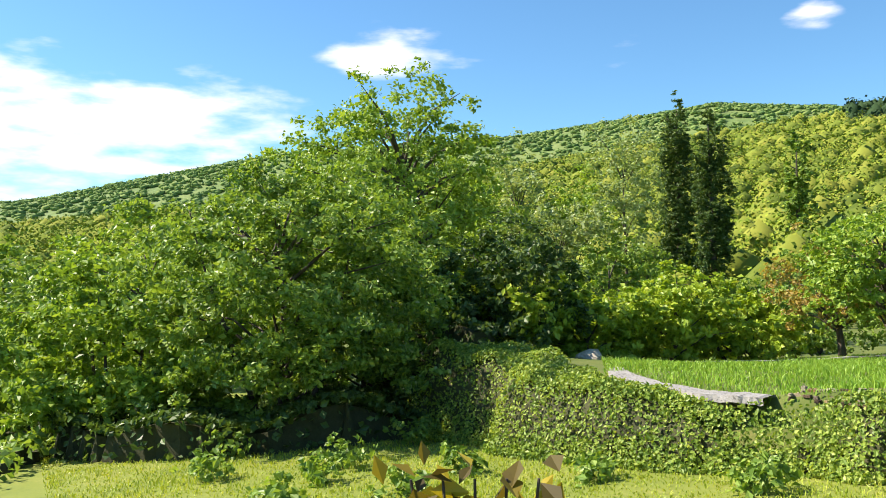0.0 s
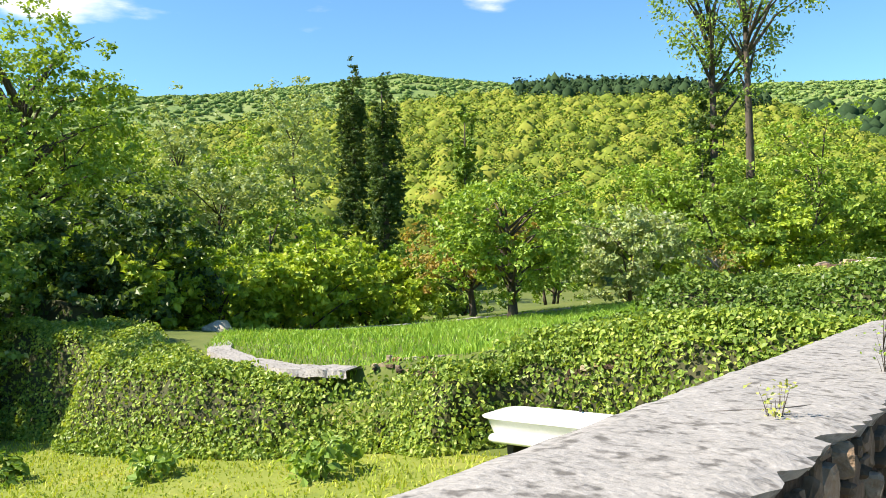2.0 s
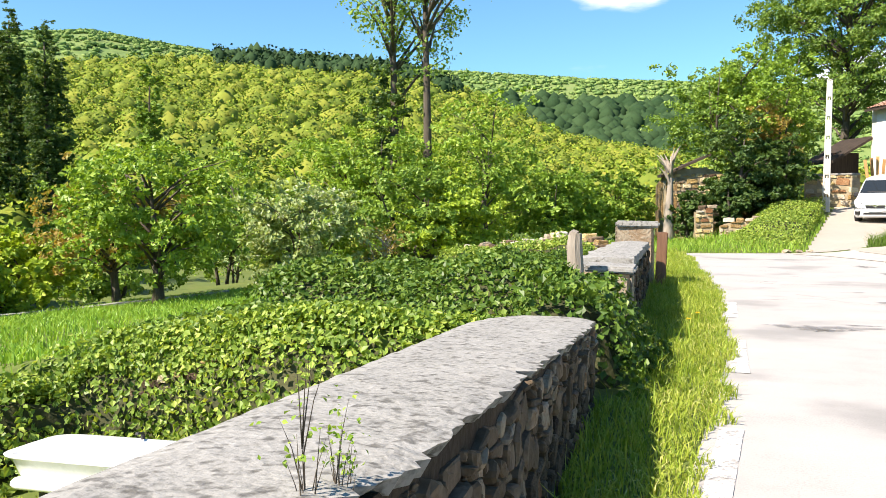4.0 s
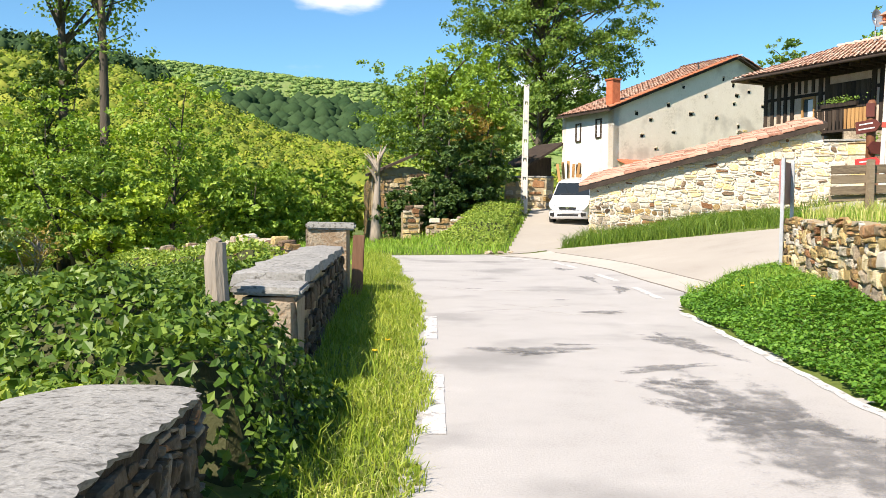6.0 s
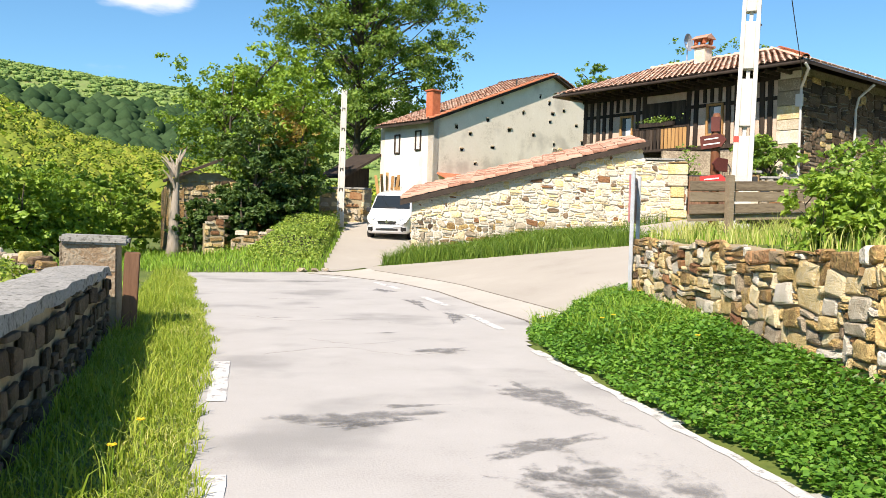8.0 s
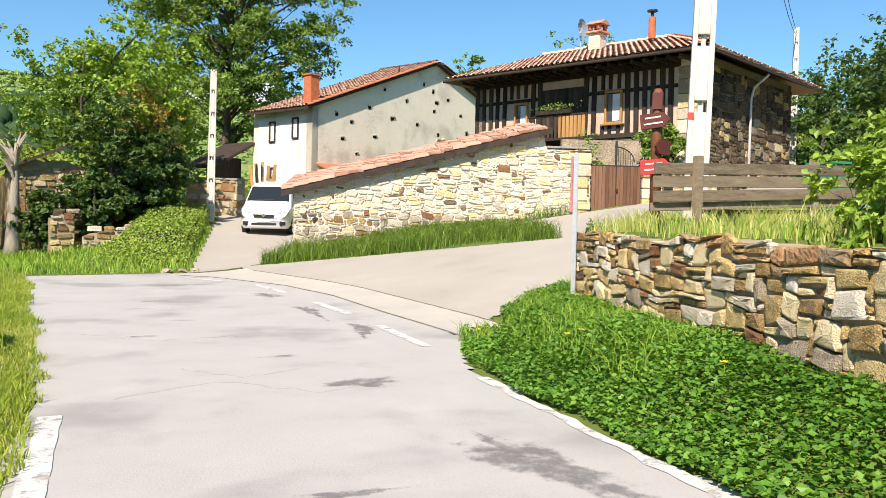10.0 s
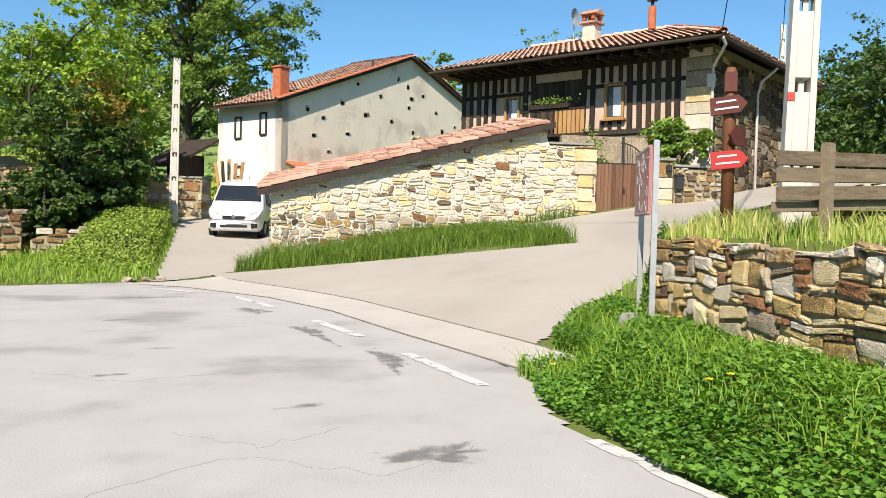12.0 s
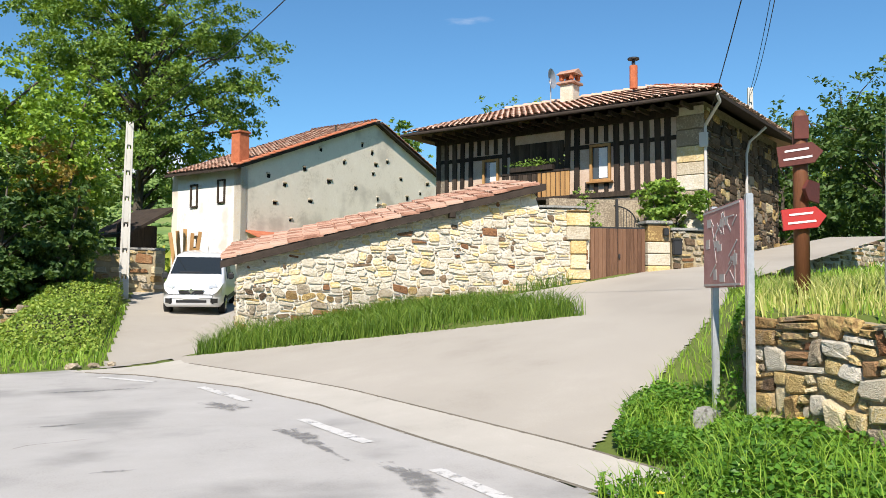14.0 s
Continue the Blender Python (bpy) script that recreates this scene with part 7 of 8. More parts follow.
concrete_pole("utility_pole", "pale concrete utility pole with slots and a red mark", (7.54, 21.76, 1.42), 9.6, 0.32, 0.21, -32, band=1.58, lean=(0, 1.2))
concrete_pole("utility_pole", "slim pale concrete pole by the driveway", (2.76, 46.85, 1.3), 6.15, 0.33, 0.24, -8, lean=(0, 0.6))
concrete_pole("utility_pole", "distant pale concrete pole above the road", (32.9, 48.0, 4.5), 7.9, 0.36, 0.25, -30)


def cable(a, b, sag, name="power_cable"):
    pts = []
    a, b = Vector(a), Vector(b)
    for k in range(25):
        t = k / 24
        pts.append(a.lerp(b, t) - Vector((0, 0, sag * 4 * t * (1 - t))))
    tagged(part(name, tube_bm(pts, 0.013, 5), M_CABLE), "thin black overhead power cable", "cable", "overhead cables")


cable((2.8, 46.8, 7.35), (7.5, 21.8, 10.9), 0.9)
cable((7.5, 21.8, 10.9), (32.9, 48.0, 12.2), 0.8)
cable((7.5, 21.8, 10.6), (32.9, 48.0, 12.0), 1.2)
cable((7.5, 21.8, 10.2), (17.0, 34.3, 6.4), 0.4)
cable((-52, 10, 3.2), (-30, 2, 1.6), 0.5)
cable((-52, 10, 2.7), (-30, 2, 1.2), 0.5)


def info_sign():
    root = thing("information_sign", "faded maroon map sign on two galvanised posts", "sign")
    r0 = Vector((5.80, 22.0, 0))
    d = Vector((0.48, 0.877, 0)).normalized()
    n = Vector((-d.y, d.x, 0))
    m = Matrix(((-d.x, -n.x, 0, 0), (-d.y, -n.y, 0, 0), (0, 0, 1, 0), (0, 0, 0, 1)))
    for k, (s, base) in enumerate(((0.03, 0.25), (1.12, 0.25))):
        c = r0 + d * s
        part("post", box_bm((0.08, 0.06, 2.45 - base), Matrix.Translation(c - n * 0.05 + Vector((0, 0, (2.45 + base) / 2))) @ m, 0.008), M_STEEL, root)
    centre = r0 + d * 0.66 + Vector((0, 0, 2.03))
    face = part("panel", box_bm((1.22, 0.035, 0.76), Matrix.Translation(centre) @ m, 0.012), M_SIGNRED, root)
    r = random.Random(3)
    # worn map: streets and blocks as plain strips
    for k in range(26):
        w, h = (r.uniform(0.1, 0.42), r.uniform(0.012, 0.022)) if k < 16 else (r.uniform(0.06, 0.16), r.uniform(0.04, 0.1))
        x, z = r.uniform(-0.48, 0.48), r.uniform(-0.3, 0.26)
        part("map_strip", box_bm((w, 0.004, h), Matrix.Translation(centre + n * 0.0195) @ m @ Matrix.Translation((x, 0, z)) @ pose(0, 0, 0, 0, r.choice((0, 0, 90, 35, -28, 70)) * (k < 16), 0)), M_SIGNGREY, face)
    part("border", box_bm((1.2, 0.004, 0.02), Matrix.Translation(centre + n * 0.0195 + Vector((0, 0, 0.355))) @ m), M_SIGNGREY, face)
    part("border", box_bm((1.2, 0.004, 0.02), Matrix.Translation(centre + n * 0.0195 - Vector((0, 0, 0.355))) @ m), M_SIGNGREY, face)
    for s in (-0.52, 0.52):
        for z in (-0.2, 0.2):
            part("bracket", box_bm((0.12, 0.05, 0.05), Matrix.Translation(centre - n * 0.035 + d * s + Vector((0, 0, z))) @ m, 0.006), M_STEEL, root)
    foot = r0 + d * 1.1
    tagged(part("concrete_footing", box_bm((0.3, 0.3, 0.4), Matrix.Translation((foot.x, foot.y, 0.28)) @ pose(0, 0, 0, 3, 2, 30), 0.03), M_COPING), "grey concrete footing of the sign post", "footing")


info_sign()


def guide_post():
    root = thing("guide_post", "brown wooden guide post with red and maroon arrow boards", "signpost")
    c = Vector((7.9, 23.23, 0))
    part("post", tube_bm([c + Vector((0, 0, 1.25)), c + Vector((0, 0, 3.55)), c + Vector((0, 0, 3.62))], [0.085, 0.08, 0.05], 14), M_POSTBROWN, root, smooth=True)
    part("top_plate", box_bm((0.15, 0.02, 0.26), Matrix.Translation(c + Vector((-0.055, -0.07, 3.42))) @ pose(0, 0, 0, 0, 0, -38), 0.006), M_ARROWBROWN, root)
    view = -40
    for z, mat, tip, width, turn in ((3.12, M_ARROWBROWN, 1, 0.46, -8), (2.42, M_ARROWRED, 1, 0.46, 6), (2.72, M_ARROWBROWN, -1, 0.34, 55)):
        out = [(-width / 2, -0.115), (width / 2 - 0.1, -0.115), (width / 2, 0.0), (width / 2 - 0.1, 0.115), (-width / 2, 0.115)]
        out = [(x * tip, zz) for x, zz in out][:: tip]
        b = prism_bm(out, 0.04, 0.004)
        m = Matrix.Translation(c + Vector((0, 0, z))) @ pose(0, 0, 0, 0, -6 if tip > 0 else 4, view + turn) @ Matrix.Translation((0, -0.13, 0))
        bmesh.ops.transform(b, matrix=m, verts=b.verts)
        arrow = part("arrow_board", b, mat, root)
        for dz, length in ((0.05, 0.32), (-0.04, 0.38)):
            if tip > 0:
                part("text_bar", box_bm((length * width / 0.6, 0.004, 0.022), m @ Matrix.Translation((-0.03, -0.003, dz))), M_WHITE, arrow)


guide_post()


def plank_fence():
    root = thing("plank_fence", "greyed horizontal plank fence on the grassy bank", "fence")
    a, b = Vector((6.62, 20.5, 0)), Vector((11.2, 20.9, 0))
    u = (b - a).normalized()
    w = Vector((-u.y, u.x, 0))
    run = (b - a).length
    r = random.Random(2)
    for s in (0.0, 0.12, 2.0, 3.9, run):
        post = s != 0.12
        z = 1.42 + 0.04 * s
        if post:
            part("post", box_bm((0.1, 0.1, 0.95), Matrix.Translation(a + u * s + w * (-0.05 if s == 0 else 0.06) + Vector((0, 0, z + 0.44))) @ pose(0, 0, 0, 0, 0, math.degrees(math.atan2(u.y, u.x))), 0.01), M_FENCEWOOD, root)
    for k, z in enumerate((2.14, 1.99, 1.84, 1.72)):
        part("plank", box_bm((run + 0.6, 0.035, 0.135 if k < 3 else 0.10), Matrix.Translation((a + b) / 2 + w * (0.0 if k < 3 else 0.05) - u * 0.3 + Vector((0, 0, z + 0.12))) @ pose(0, 0, 0, 0, -2.4 + r.uniform(-0.3, 0.3), math.degrees(math.atan2(u.y, u.x))), 0.006), M_FENCEWOOD, root)
    tagged(part("bench_plank", box_bm((3.4, 0.3, 0.05), Matrix.Translation(a + u * 2.2 + w * 0.4 + Vector((0, 0, 1.74))) @ pose(0, 0, 0, 0, -1.5, 6), 0.01), M_FENCEWOOD), "dark low plank bench behind the fence", "bench")
    for s in (0.9, 3.4):
        tagged(part("bench_block", box_bm((0.25, 0.25, 0.32), Matrix.Translation(a + u * s + w * 0.4 + Vector((0, 0, 1.56))), 0.02), M_STONE_DARK), "rough stone block under the bench plank", "block")
    bin_root = thing("green_bin", "green plastic refuse bin behind the fence", "bin", (10.6, 22.0, 1.62))
    part("tub", prism_bm([(-0.34, 0), (0.34, 0), (0.4, 0.85), (-0.4, 0.85)], 0.6, 0.03), M_GREENBIN, bin_root)
    part("lid", box_bm((0.86, 0.68, 0.07), Matrix.Translation((0, 0.3, 0.89)), 0.03), M_GREENBIN, bin_root)


plank_fence()
dry_wall("slope_wall", "pale rubble wall below the wooded slope", [(20.6, 37.4), (25.5, 36.9), (29.0, 37.4)], 0.5, 0.9, (("pale", 3), ("ochre", 2)), M_MORTAR, 81, 60, (0.16, 0.3))

# wooden stub post in the brambles
stub = thing("fence_stub", "split grey weathered wooden stub post", "post", (-1.40, 13.5, 0.0))
part("shaft", tube_bm([(0.06, 0, -0.4), (0.02, 0, 0.4), (-0.03, 0.02, 1.1), (-0.02, 0.02, 1.24)], [0.10, 0.09, 0.085, 0.07], 9), M_BARK_PALE, stub)
part("split_tip", box_bm((0.10, 0.12, 0.06), Matrix.Translation((-0.03, 0.02, 1.235)) @ pose(0, 0, 0, 12, 20, 0), 0.02), M_BARK_PALE, stub)
old = thing("tree_stump", "dark broken tree stump in the brambles", "stump", (-14.75, 10.65, -1.1))
part("trunk", tube_bm([(0, 0, -0.4), (0.02, 0, 0.1), (-0.04, 0, 0.45), (-0.16, 0, 0.62)], [0.2, 0.17, 0.14, 0.08], 9), M_BARK, old)
fallen = thing("fallen_branch", "bleached fallen branch among the brambles", "branch", (-17.6, 11.1, -0.75))
part("limb", tube_bm([(-0.9, 0, 0.12), (-0.2, 0.05, 0.16), (0.5, 0, 0.05), (1.0, -0.05, -0.1)], [0.03, 0.06, 0.05, 0.02], 7), M_BARK_PALE, fallen)

# dark tar patches and joints on the road
for k, (x, y, rx, ry, t) in enumerate(((1.15, 16.0, 0.5, 0.16, 0.2), (1.6, 16.6, 0.4, 0.1, 0.1), (2.35, 15.3, 0.75, 0.2, 0.5), (2.5, 13.6, 0.55, 1.5, 0.5), (2.3, 14.6, 0.4, 0.25, 0), (2.9, 16.8, 0.35, 1.2, 0.3), (3.0, 25.5, 0.18, 1.3, 0.05), (3.3, 23.2, 0.22, 1.0, -0.1), (2.7, 28.3, 0.3, 0.7, 0.3), (1.0, 24.6, 0.25, 0.06, 0), (1.9, 21.2, 0.3, 0.08, 0.3), (0.6, 27.5, 0.4, 0.06, 0.1), (1.2, 31.0, 0.9, 0.12, 0.05), (1.55, 9.5, 0.12, 0.1, 0.3), (0.5, 23.0, 0.3, 0.06, 0.1), (2.8, 10.3, 0.6, 1.2, 0.2), (2.75, 12.9, 0.75, 2.6, 0.12), (2.4, 19.6, 0.5, 0.3, 0.2), (1.1, 16.2, 0.9, 0.3, 0.1))):
    blotch(x, y, rx, ry, t, M_PATCH, "tar_patch", "dark worn tar patch on the road", "road patch", 0.004 + 0.0004 * k, k + 1)
rc = random.Random(4)
for k, pts in enumerate((((-0.2, 23.4), (0.6, 22.6), (1.5, 22.9), (2.4, 22.3), (3.4, 22.4)), ((0.3, 19.4), (1.2, 19.9), (2.0, 19.3), (2.9, 19.8)), ((0.9, 20.6), (1.4, 20.1), (2.1, 20.5)), ((0.2, 26.2), (1.4, 26.6), (2.6, 26.0)))):
    line = []
    for p, q in zip(pts, pts[1:]):
        for j in range(8):
            t = j / 8
            line.append((p[0] + (q[0] - p[0]) * t + rc.uniform(-0.04, 0.04), p[1] + (q[1] - p[1]) * t + rc.uniform(-0.06, 0.06), 0.0))
    tagged(part("road_crack", tube_bm(line, 0.0016, 5), M_CRACK), "thin dark crack in the asphalt", "crack", kind="structure")
for edge_of, label in ((gutter_low, "dirty joint between asphalt and concrete gutter"), (gutter_high, "dirty joint between gutter and side road")):
    line = [(float(edge_of(y)), float(y), float(flat(edge_of(y), y)) + 0.004) for y in np.arange(22.2, 34.3, 0.5)]
    tagged(part("road_joint", tube_bm(line, 0.014, 5), M_JOINT), label, "joint", kind="structure")

# ---- brambles, verges and grass ----
def mound(name, label, test, top, x0, x1, y0, y1, count, size, leaf, seed, core=True, category="brambles"):
    """A leafy mass: a dark inner body and leaves over its top and sides. top(x, y): height of its upper surface."""
    r = np.random.default_rng(seed)
    # added dark sheet blocks the view through and colours the leaf gaps as shade
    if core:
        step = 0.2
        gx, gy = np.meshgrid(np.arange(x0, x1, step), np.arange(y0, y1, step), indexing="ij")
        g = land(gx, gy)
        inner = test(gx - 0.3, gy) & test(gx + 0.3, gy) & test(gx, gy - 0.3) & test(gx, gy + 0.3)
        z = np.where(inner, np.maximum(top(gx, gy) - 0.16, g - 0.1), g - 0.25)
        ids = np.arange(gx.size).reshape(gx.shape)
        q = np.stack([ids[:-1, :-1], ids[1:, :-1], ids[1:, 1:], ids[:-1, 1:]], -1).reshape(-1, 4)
        stuff(name + "_stems", np.column_stack([gx.ravel(), gy.ravel(), z.ravel()]), q, M_THICKET, "dark filler sheet painted as shade inside the " + category, category)
    n = int(count * 2.5)
    x, y = r.uniform(x0, x1, n), r.uniform(y0, y1, n)
    ok = test(x, y)
    x, y = x[ok][:count], y[ok][:count]
    n = len(x)
    t, g = top(x, y), land(x, y)
    e = 0.12
    gradx = (np.where(test(x + e, y), top(x + e, y), land(x + e, y)) - np.where(test(x - e, y), top(x - e, y), land(x - e, y))) / (2 * e)
    grady = (np.where(test(x, y + e), top(x, y + e), land(x, y + e)) - np.where(test(x, y - e), top(x, y - e), land(x, y - e))) / (2 * e)
    steep = np.hypot(gradx, grady)
    low = r.random(n) < np.clip(steep * 0.4, 0.0, 0.85)
    z = np.where(low, g + (t - g) * r.random(n), t - np.abs(r.normal(size=n)) * 0.07 + 0.05 * r.random(n))
    nrm = np.column_stack([-gradx, -grady, np.ones(n)])
    nrm /= np.linalg.norm(nrm, axis=1, keepdims=True)
    v, f = leaf_mesh(np.column_stack([x, y, z]) + nrm * r.uniform(0, 0.06, (n, 1)), nrm * 1.2, size, aspect=0.72, spread=0.85, seed=seed)
    stuff(name, v, f, leaf, label, category)


# dark fill below the leaves: the shade in their gaps, as colour
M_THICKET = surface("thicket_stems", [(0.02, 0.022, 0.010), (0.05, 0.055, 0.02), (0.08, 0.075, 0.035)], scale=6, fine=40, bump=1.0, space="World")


def hedge_front(x):
    return 8.1 + 1.5 * smoothstep(-9.8, -6.2, x) + 0.85 * smoothstep(-6.1, -5.3, x) + 0.22 * waves(x * 1.4, x * 0.6, 2.0)


def hedge_top(x, y):
    """Upper surface of the bramble hedge along the field edge."""
    ridge = -0.27 + 0.66 * smoothstep(-7.8, -2.8, x) + 0.13 * waves(x * 1.9, y * 2.4, 1.0) + 0.07 * waves(x * 5.1, y * 4.7, 3.0) + 0.35 * smoothstep(-11, -13.5, x) * 0.6
    side = smoothstep(-0.1, 0.75, y - hedge_front(x))
    return np.maximum(lerp(land(x, y), ridge, side), land(x, y) + 0.14 * side)


def in_hedge(x, y):
    front = hedge_front(x)
    back = np.where(x > -9.5, 9.55 + 1.9 * smoothstep(-8.0, -5.2, x) + 0.7 * smoothstep(-4.8, -3.8, x), 9.55 + 0.10 * np.maximum(-x - 9.5, 0) ** 1.4)
    return (x < -1.5) & (x > -16) & (y > front) & (y < back)


def nettle_top(x, y):
    """Upper surface of the nettle and bramble mass between the two parapets."""
    h = 0.84 + 0.24 * waves(x * 1.5, y * 1.4, 5.0) + 0.07 * waves(x * 5, y * 5, 1.0)
    h = h - 0.5 * smoothstep(-4.2, -8.0, x) - 0.45 * smoothstep(14, 20, y) + 0.08 * smoothstep(12, 13, y) - 0.42 * smoothstep(12.6, 13.5, y) * smoothstep(-2.2, -1.5, x)
    level = -0.32 * smoothstep(-1.4, -4.2, x)
    h = h * (0.25 + 0.75 * smoothstep(0.0, 1.5, y - np.where(x < -1.45, 9.6 + 1.85 * smoothstep(-8.0, -5.2, x), 10.0)))
    return np.maximum(level + np.maximum(h, 0.1) * smoothstep(-0.28, -0.85, x + 0.04 * (y - 11)), land(x, y) + 0.1 + 0.06 * waves(x * 4, y * 4)) + 0.05


def in_nettles(x, y):
    right = lerp(-0.45, -1.75, smoothstep(13.3, 14.0, y)) - 0.1 * np.maximum(y - 14.5, 0) + 0.12 * waves(y * 3, y, 1)
    left = -4.7 - 0.33 * (y - 12) - 0.9 * smoothstep(12.6, 11.6, y) + 0.4 * waves(y, y * 0.7, 3)
    return (y > np.where(x < -1.45, 9.6 + 1.85 * smoothstep(-8.0, -5.2, x), 11.35)) & (y < 24) & (x < right) & (x > left)


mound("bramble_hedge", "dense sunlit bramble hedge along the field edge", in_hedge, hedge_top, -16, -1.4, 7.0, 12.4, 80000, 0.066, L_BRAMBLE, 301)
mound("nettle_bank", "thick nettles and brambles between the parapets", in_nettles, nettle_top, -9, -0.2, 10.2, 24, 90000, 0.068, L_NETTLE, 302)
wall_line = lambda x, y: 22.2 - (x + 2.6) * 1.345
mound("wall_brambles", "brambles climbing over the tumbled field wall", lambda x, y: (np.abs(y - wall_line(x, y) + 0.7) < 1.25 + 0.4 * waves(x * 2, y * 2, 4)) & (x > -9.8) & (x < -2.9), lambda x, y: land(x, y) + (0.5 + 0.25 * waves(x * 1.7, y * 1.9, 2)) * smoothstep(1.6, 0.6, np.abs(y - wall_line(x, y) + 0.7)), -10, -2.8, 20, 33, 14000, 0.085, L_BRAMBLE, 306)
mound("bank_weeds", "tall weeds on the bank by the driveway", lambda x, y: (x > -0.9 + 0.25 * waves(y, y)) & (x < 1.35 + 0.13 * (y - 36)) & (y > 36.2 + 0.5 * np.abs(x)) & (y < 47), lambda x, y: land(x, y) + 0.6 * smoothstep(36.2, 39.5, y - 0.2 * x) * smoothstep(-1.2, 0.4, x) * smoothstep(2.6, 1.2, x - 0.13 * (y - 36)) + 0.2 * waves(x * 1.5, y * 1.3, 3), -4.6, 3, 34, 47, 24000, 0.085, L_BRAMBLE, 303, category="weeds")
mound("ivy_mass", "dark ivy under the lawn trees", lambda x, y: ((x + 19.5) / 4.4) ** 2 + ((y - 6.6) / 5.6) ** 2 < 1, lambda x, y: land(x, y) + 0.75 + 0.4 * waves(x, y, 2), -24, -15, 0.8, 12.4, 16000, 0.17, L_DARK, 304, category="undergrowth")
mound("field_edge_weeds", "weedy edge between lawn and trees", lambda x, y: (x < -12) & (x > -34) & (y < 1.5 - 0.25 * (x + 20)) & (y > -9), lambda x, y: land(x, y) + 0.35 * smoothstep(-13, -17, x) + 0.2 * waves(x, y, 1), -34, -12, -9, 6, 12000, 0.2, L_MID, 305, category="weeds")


def scatter_grass(name, label, test, x0, x1, y0, y1, count, height, width, mat, seed, lean=0.4, lift=0.0, patch=None):
    r = np.random.default_rng(seed)
    n = count * 4
    x, y = r.uniform(x0, x1, n), r.uniform(y0, y1, n)
    ok = test(x, y)
    if patch is not None:
        ok &= r.random(n) < np.clip(0.5 + patch * waves(x * 1.3, y * 1.3, seed), 0, 1)
    x, y = x[ok][:count], y[ok][:count]
    h = height * (1 + 0.35 * waves(x * 1.1, y * 1.1, seed + 2))
    v, f = blades(np.column_stack([x, y]), land(x, y) + lift - 0.02, h, width, lean, seed)
    stuff(name, v, f, mat, label, "grass")


def left_verge(x, y):
    wall = np.where(y < 11.2, -0.06 - 0.097 * (y - 4.4), np.where(y < 14, -0.5, -0.95 - 0.11 * (y - 14.5)))
    return (x > wall) & (x < road_left(y) + 0.06 + 0.13 * waves(x * 4, y * 3.1, 1) + 0.06 * waves(x * 9, y * 11, 2)) & (y > 3) & (y < 34)


paved_any = lambda x, y: is_road(x, y) | is_strip(x, y) | is_side(x, y) | is_drive(x, y)
scatter_grass("verge_grass", "bright tufted grass along the road edge", left_verge, -3.5, 0.6, 3, 34, 46000, 0.12, 0.011, L_VERGE, 401, 0.7)
scatter_grass("verge_grass_tall", "tall grass stalks by the parapet", lambda x, y: left_verge(x, y) & (x < road_left(y) - 0.25), -3.5, 0.2, 6, 34, 7000, 0.26, 0.011, L_VERGE, 402, 0.6, patch=0.6)
scatter_grass("verge_straw", "yellowed grass at the asphalt edge", lambda x, y: left_verge(x, y) & (x > road_left(y) - 0.45), -3.5, 0.6, 3, 34, 17000, 0.12, 0.010, L_DRYGRASS, 403, 0.9, patch=0.6)
scatter_grass("lawn_grass", "sunlit yellow-green lawn grass", lambda x, y: (x < -1.3) & ~in_hedge(x, y) & (y < 10), -22, -1.3, 1, 10, 42000, 0.085, 0.022, L_LAWN, 404, 0.6)
scatter_grass("field_grass", "long bright field grass on the terrace", lambda x, y: (x < -2.8) & (x > -15.6) & (y > 9.9 + 1.0 * smoothstep(-8.2, -5.2, x) + 0.75 * np.maximum(-x - 11.2, 0)) & ~in_nettles(x, y) & (y < 27 + 0.6 * (x + 8)), -15.6, -2.8, 10, 30, 40000, 0.13, 0.022, L_FIELD, 405, 0.5)
scatter_grass("bank_grass", "seeding grass on top of the retaining wall", lambda x, y: (x > wall_x(y) + 0.32) & (y < 22.2 + 0.9 * (x - 6)) & ~paved_any(x, y), 4.9, 13, 12, 28, 20000, 0.26, 0.012, L_DRYGRASS, 406, 0.4)
scatter_grass("bank_grass_green", "green grass on the bank", lambda x, y: (x > wall_x(y) + 0.3) & (y < 24.4 + 0.78 * (x - 6)) & ~paved_any(x, y), 4.9, 14, 8, 31, 18000, 0.2, 0.016, L_GRASS, 407, 0.5)
scatter_grass("wall_foot_grass", "grass and weeds at the foot of the stone wall", lambda x, y: (y < 36.6 - 0.282 * (x - 4.5)) & (y > 34.5 - 0.80 * (x - 4.2)) & ~paved_any(x, y), 3.4, 12.4, 28, 37, 30000, 0.42, 0.016, L_WALLGRASS, 408, 0.6, patch=0.5)
scatter_grass("slope_grass", "grass on the driveway bank", lambda x, y: (y > 34.9 + 0.25 * x) & (x < 2.6) & ~paved_any(x, y), -6, 3, 33, 48, 9000, 0.28, 0.03, L_GRASS, 409, 0.5)
scatter_grass("hill_foot_grass", "grass round the houses", lambda x, y: ~paved_any(x, y), 14, 30, 26, 40, 4000, 0.3, 0.04, L_GRASS, 410, 0.5)


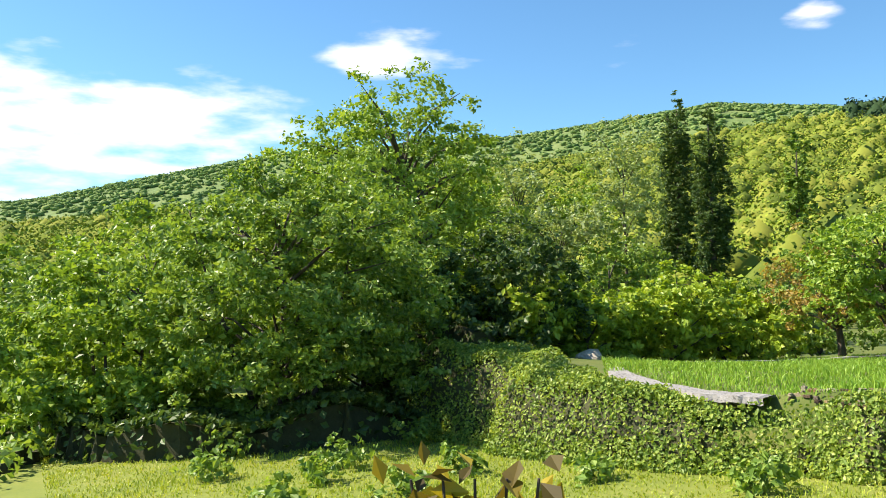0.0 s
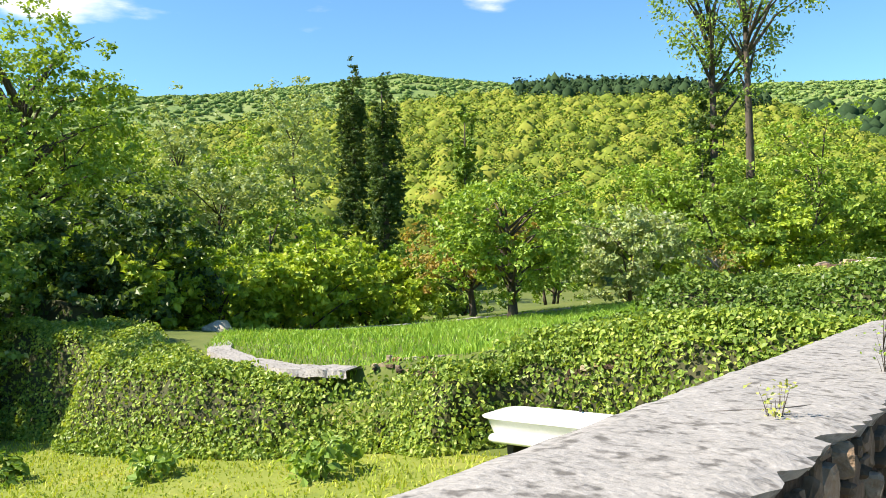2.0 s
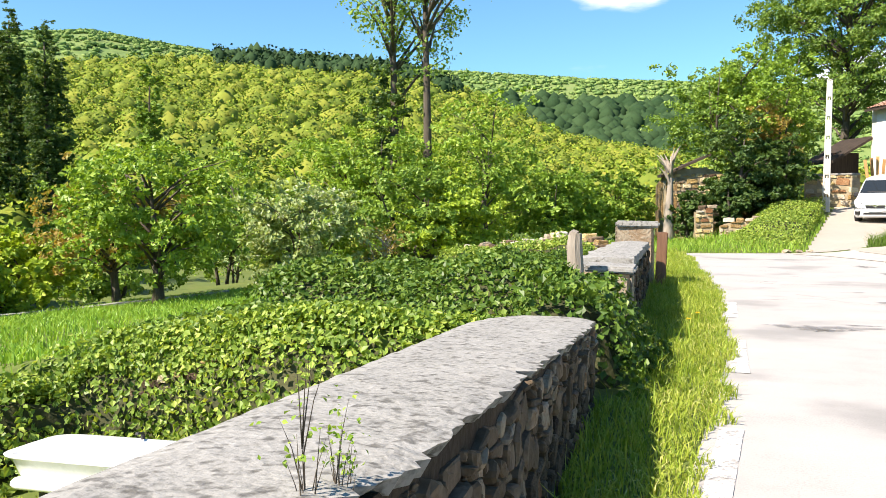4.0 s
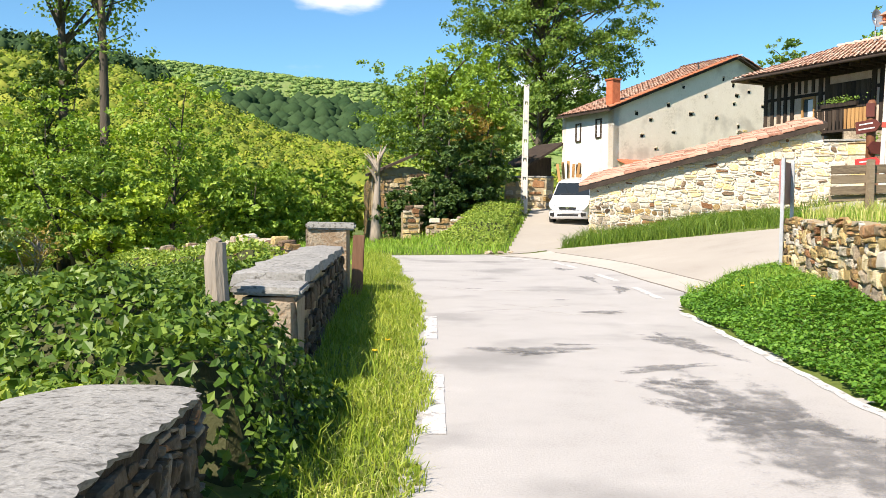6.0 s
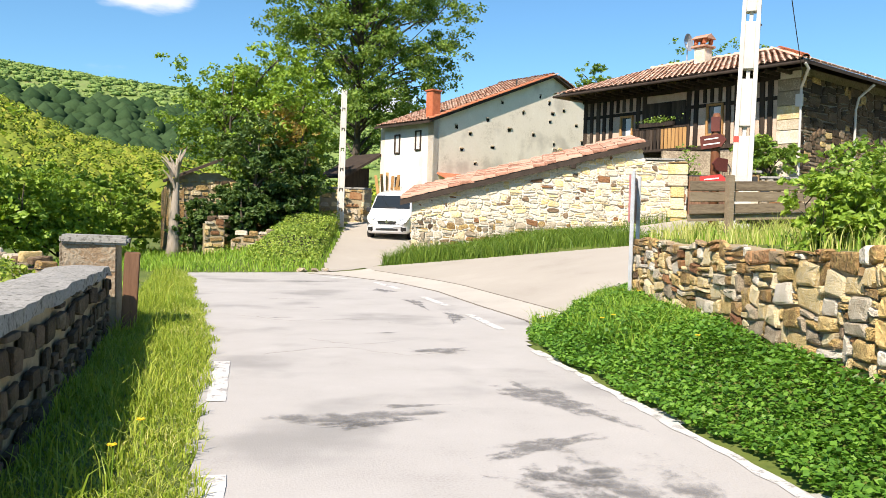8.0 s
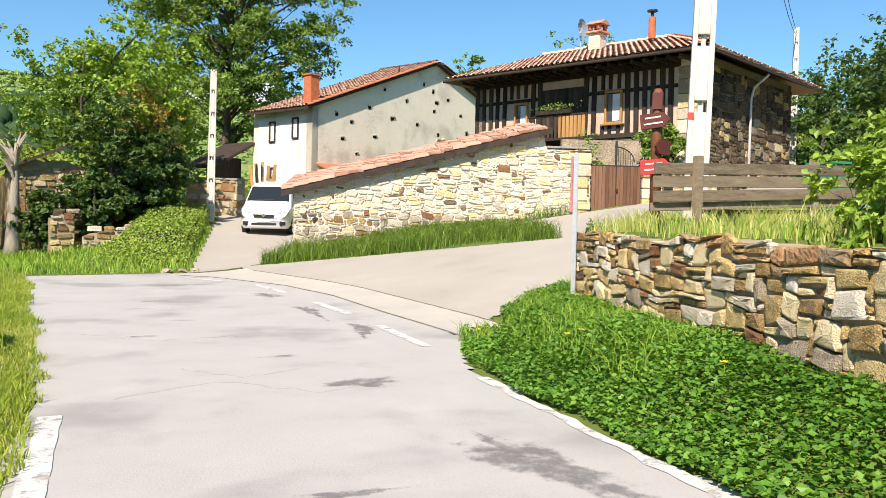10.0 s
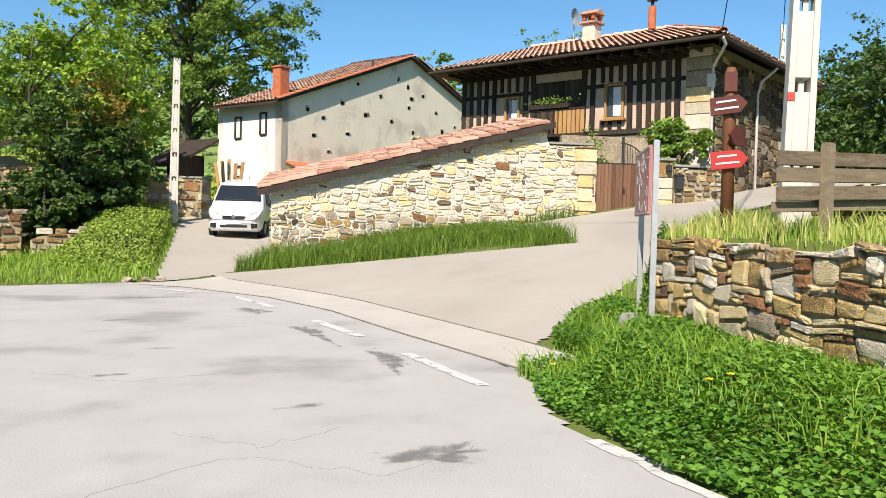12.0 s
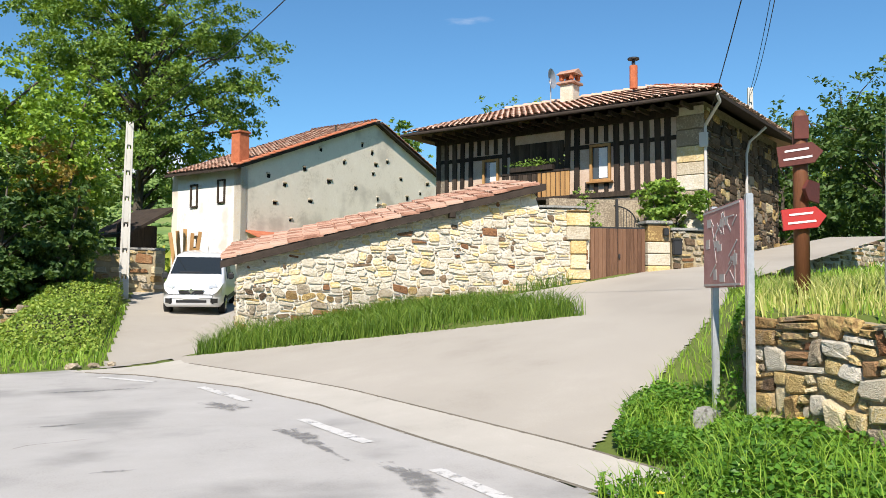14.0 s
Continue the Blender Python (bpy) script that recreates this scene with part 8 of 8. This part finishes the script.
def clover_verge():
    """Low round-leaved weeds filling the right verge."""
    r = np.random.default_rng(5)
    n = 170000
    y = r.uniform(6, 24.5, n)
    x = r.uniform(3.3, 7.0, n)
    edge = 3.66 + 0.08 * waves(y * 2.3, y * 1.1, 3) + 0.6 * smoothstep(20.0, 22.0, y) + 0.9 * np.maximum(y - 22.0, 0)
    ok = (x > edge) & (x < np.where(y < 22.1, wall_x(y), 6.0 + 0.9 * (y - 22.1))) & ~(is_side(x, y) | is_strip(x, y))
    x, y = x[ok][:62000], y[ok][:62000]
    bump = 0.10 + 0.07 * waves(x * 2.2, y * 1.9, 7) + 0.10 * smoothstep(3.7, 4.6, x)
    z = land(x, y) + np.maximum(bump, 0.03) * r.uniform(0.35, 1.0, len(x))
    v, f = leaf_mesh(np.column_stack([x, y, z]), np.tile((0, 0, 1.5), (len(x), 1)), 0.047, aspect=0.9, spread=0.65, fold=0.15, seed=6)
    stuff("clover_verge", v, f, L_CLOVER, "dense green clover and weeds on the verge", "weeds")
    gx = r.uniform(3.7, 6.5, 9000)
    gy = r.uniform(18, 25, 9000)
    ok = (gx < np.where(gy < 22.1, wall_x(gy), 6.0 + 0.8 * (gy - 22.1))) & (gx > 4.2 + 0.9 * np.maximum(gy - 21.9, 0)) & ~is_side(gx, gy) & ~is_strip(gx, gy)
    v, f = blades(np.column_stack([gx[ok], gy[ok]]), land(gx[ok], gy[ok]), 0.28, 0.012, 0.5, 8)
    stuff("verge_tufts", v, f, L_GRASS, "grass tufts round the sign posts", "grass")


clover_verge()


def flower(x, y, z, size, seed):
    r = random.Random(seed)
    root = thing("dandelion", "yellow dandelion flower in the verge", "flower", (x, y, z), "dandelions")
    part("stalk", tube_bm([(0, 0, -0.2), (0.01, 0, 0)], 0.004, 5), L_GRASS, root)
    bm = bmesh.new()
    for k in range(12):
        a = 2 * math.pi * k / 12
        add_box(bm, (size, size * 0.25, 0.004), pose(0, 0, 0.004 + 0.003 * (k % 3), 0, -12, math.degrees(a)) @ Matrix.Translation((size * 0.5, 0, 0)))
    part("bloom", bm, L_FLOWER, root)


for k, (x, y) in enumerate(((4.35, 19.3), (4.45, 19.2), (5.75, 21.4), (5.85, 21.3), (5.9, 21.55), (4.5, 17.2), (4.2, 21.2), (-0.35, 14.6), (-0.3, 15.2))):
    flower(x, y, on_land(x, y) + 0.24, 0.028, k)

for k, (x, y, h, w) in enumerate(((5.75, 17.0, 0.85, 0.55), (6.5, 17.3, 1.05, 0.75), (7.5, 17.6, 1.1, 0.9), (6.3, 15.6, 0.8, 0.7), (7.0, 14.4, 0.9, 0.9))):
    tree("bramble_bush", "leafy bramble bush on top of the retaining wall", "shrub", at(x, y, -0.05), h, (w, w), (L_FRESH, L_MID)[k % 2], 3600, 0.075, base=0.02, clumps=46, trunk=0.02, seed=260 + k, stems=4, group="bank bushes", hollow=0.2, limbs=20)

# weeds on the parapet and loose plants on the lawn
for k, (x, y, z, h, w, n, mat, s) in enumerate(((-0.36, 6.35, 0.88, 0.36, 0.06, 120, L_FRESH, 0.018), (-0.33, 6.45, 0.87, 0.24, 0.05, 80, L_FRESH, 0.016), (-0.3, 5.0, 0.95, 0.13, 0.05, 60, L_DRYGRASS, 0.015))):
    tree("parapet_weed", "thin green weed growing on the coping", "weed", (x, y, z), h, (w, w), mat, n, s, base=0.1, clumps=14, trunk=0.006, seed=210 + k, stems=3, group="coping weeds", limbs=10)
for k, (x, y, h) in enumerate(((-11.2, 4.7, 0.45), (-12.4, 5.4, 0.5), (-10.4, 6.6, 0.4), (-14.4, 7.6, 0.55), (-13.0, 3.4, 0.5), (-9.4, 5.2, 0.35), (-15.5, 4.2, 0.5), (-8.6, 7.6, 0.3), (-6.4, 8.4, 0.35), (-9.8, 3.6, 0.4))):
    tree("dock_weed", "clump of broad-leaved dock in the lawn", "weed", at(x, y), h, (0.4, 0.4), L_MID, 260, 0.13, base=0.02, clumps=20, trunk=0.01, seed=230 + k, group="lawn weeds", hollow=0.1)
sprig = thing("rose_sprig", "sprig of bronze-edged leaves behind the parapet", "plant", (-1.32, 1.79, -0.60))
rr = np.random.default_rng(9)
bm = bmesh.new()
for k in range(5):
    add_tube(bm, [(0, 0, 0), (0.02 * k - 0.04, 0.04 * k - 0.08, 0.9), (0.04 * k - 0.08, 0.075 * k - 0.15, 1.56)], [0.012, 0.009, 0.004], 5)
part("stem", bm, M_BARK, sprig)
c = np.concatenate([rr.normal(size=(7, 3)) * (0.03, 0.04, 0.05) + (0.04 * k - 0.08, 0.075 * k - 0.15, 1.52) for k in range(5)])
v, f = leaf_mesh(c, np.tile((0.5, -0.2, 0.8), (len(c), 1)), 0.09, aspect=0.6, spread=0.7, seed=3)
ob = new("leaves", np_mesh("leaves", v, f, L_SPRIG))
ob.parent = sprig
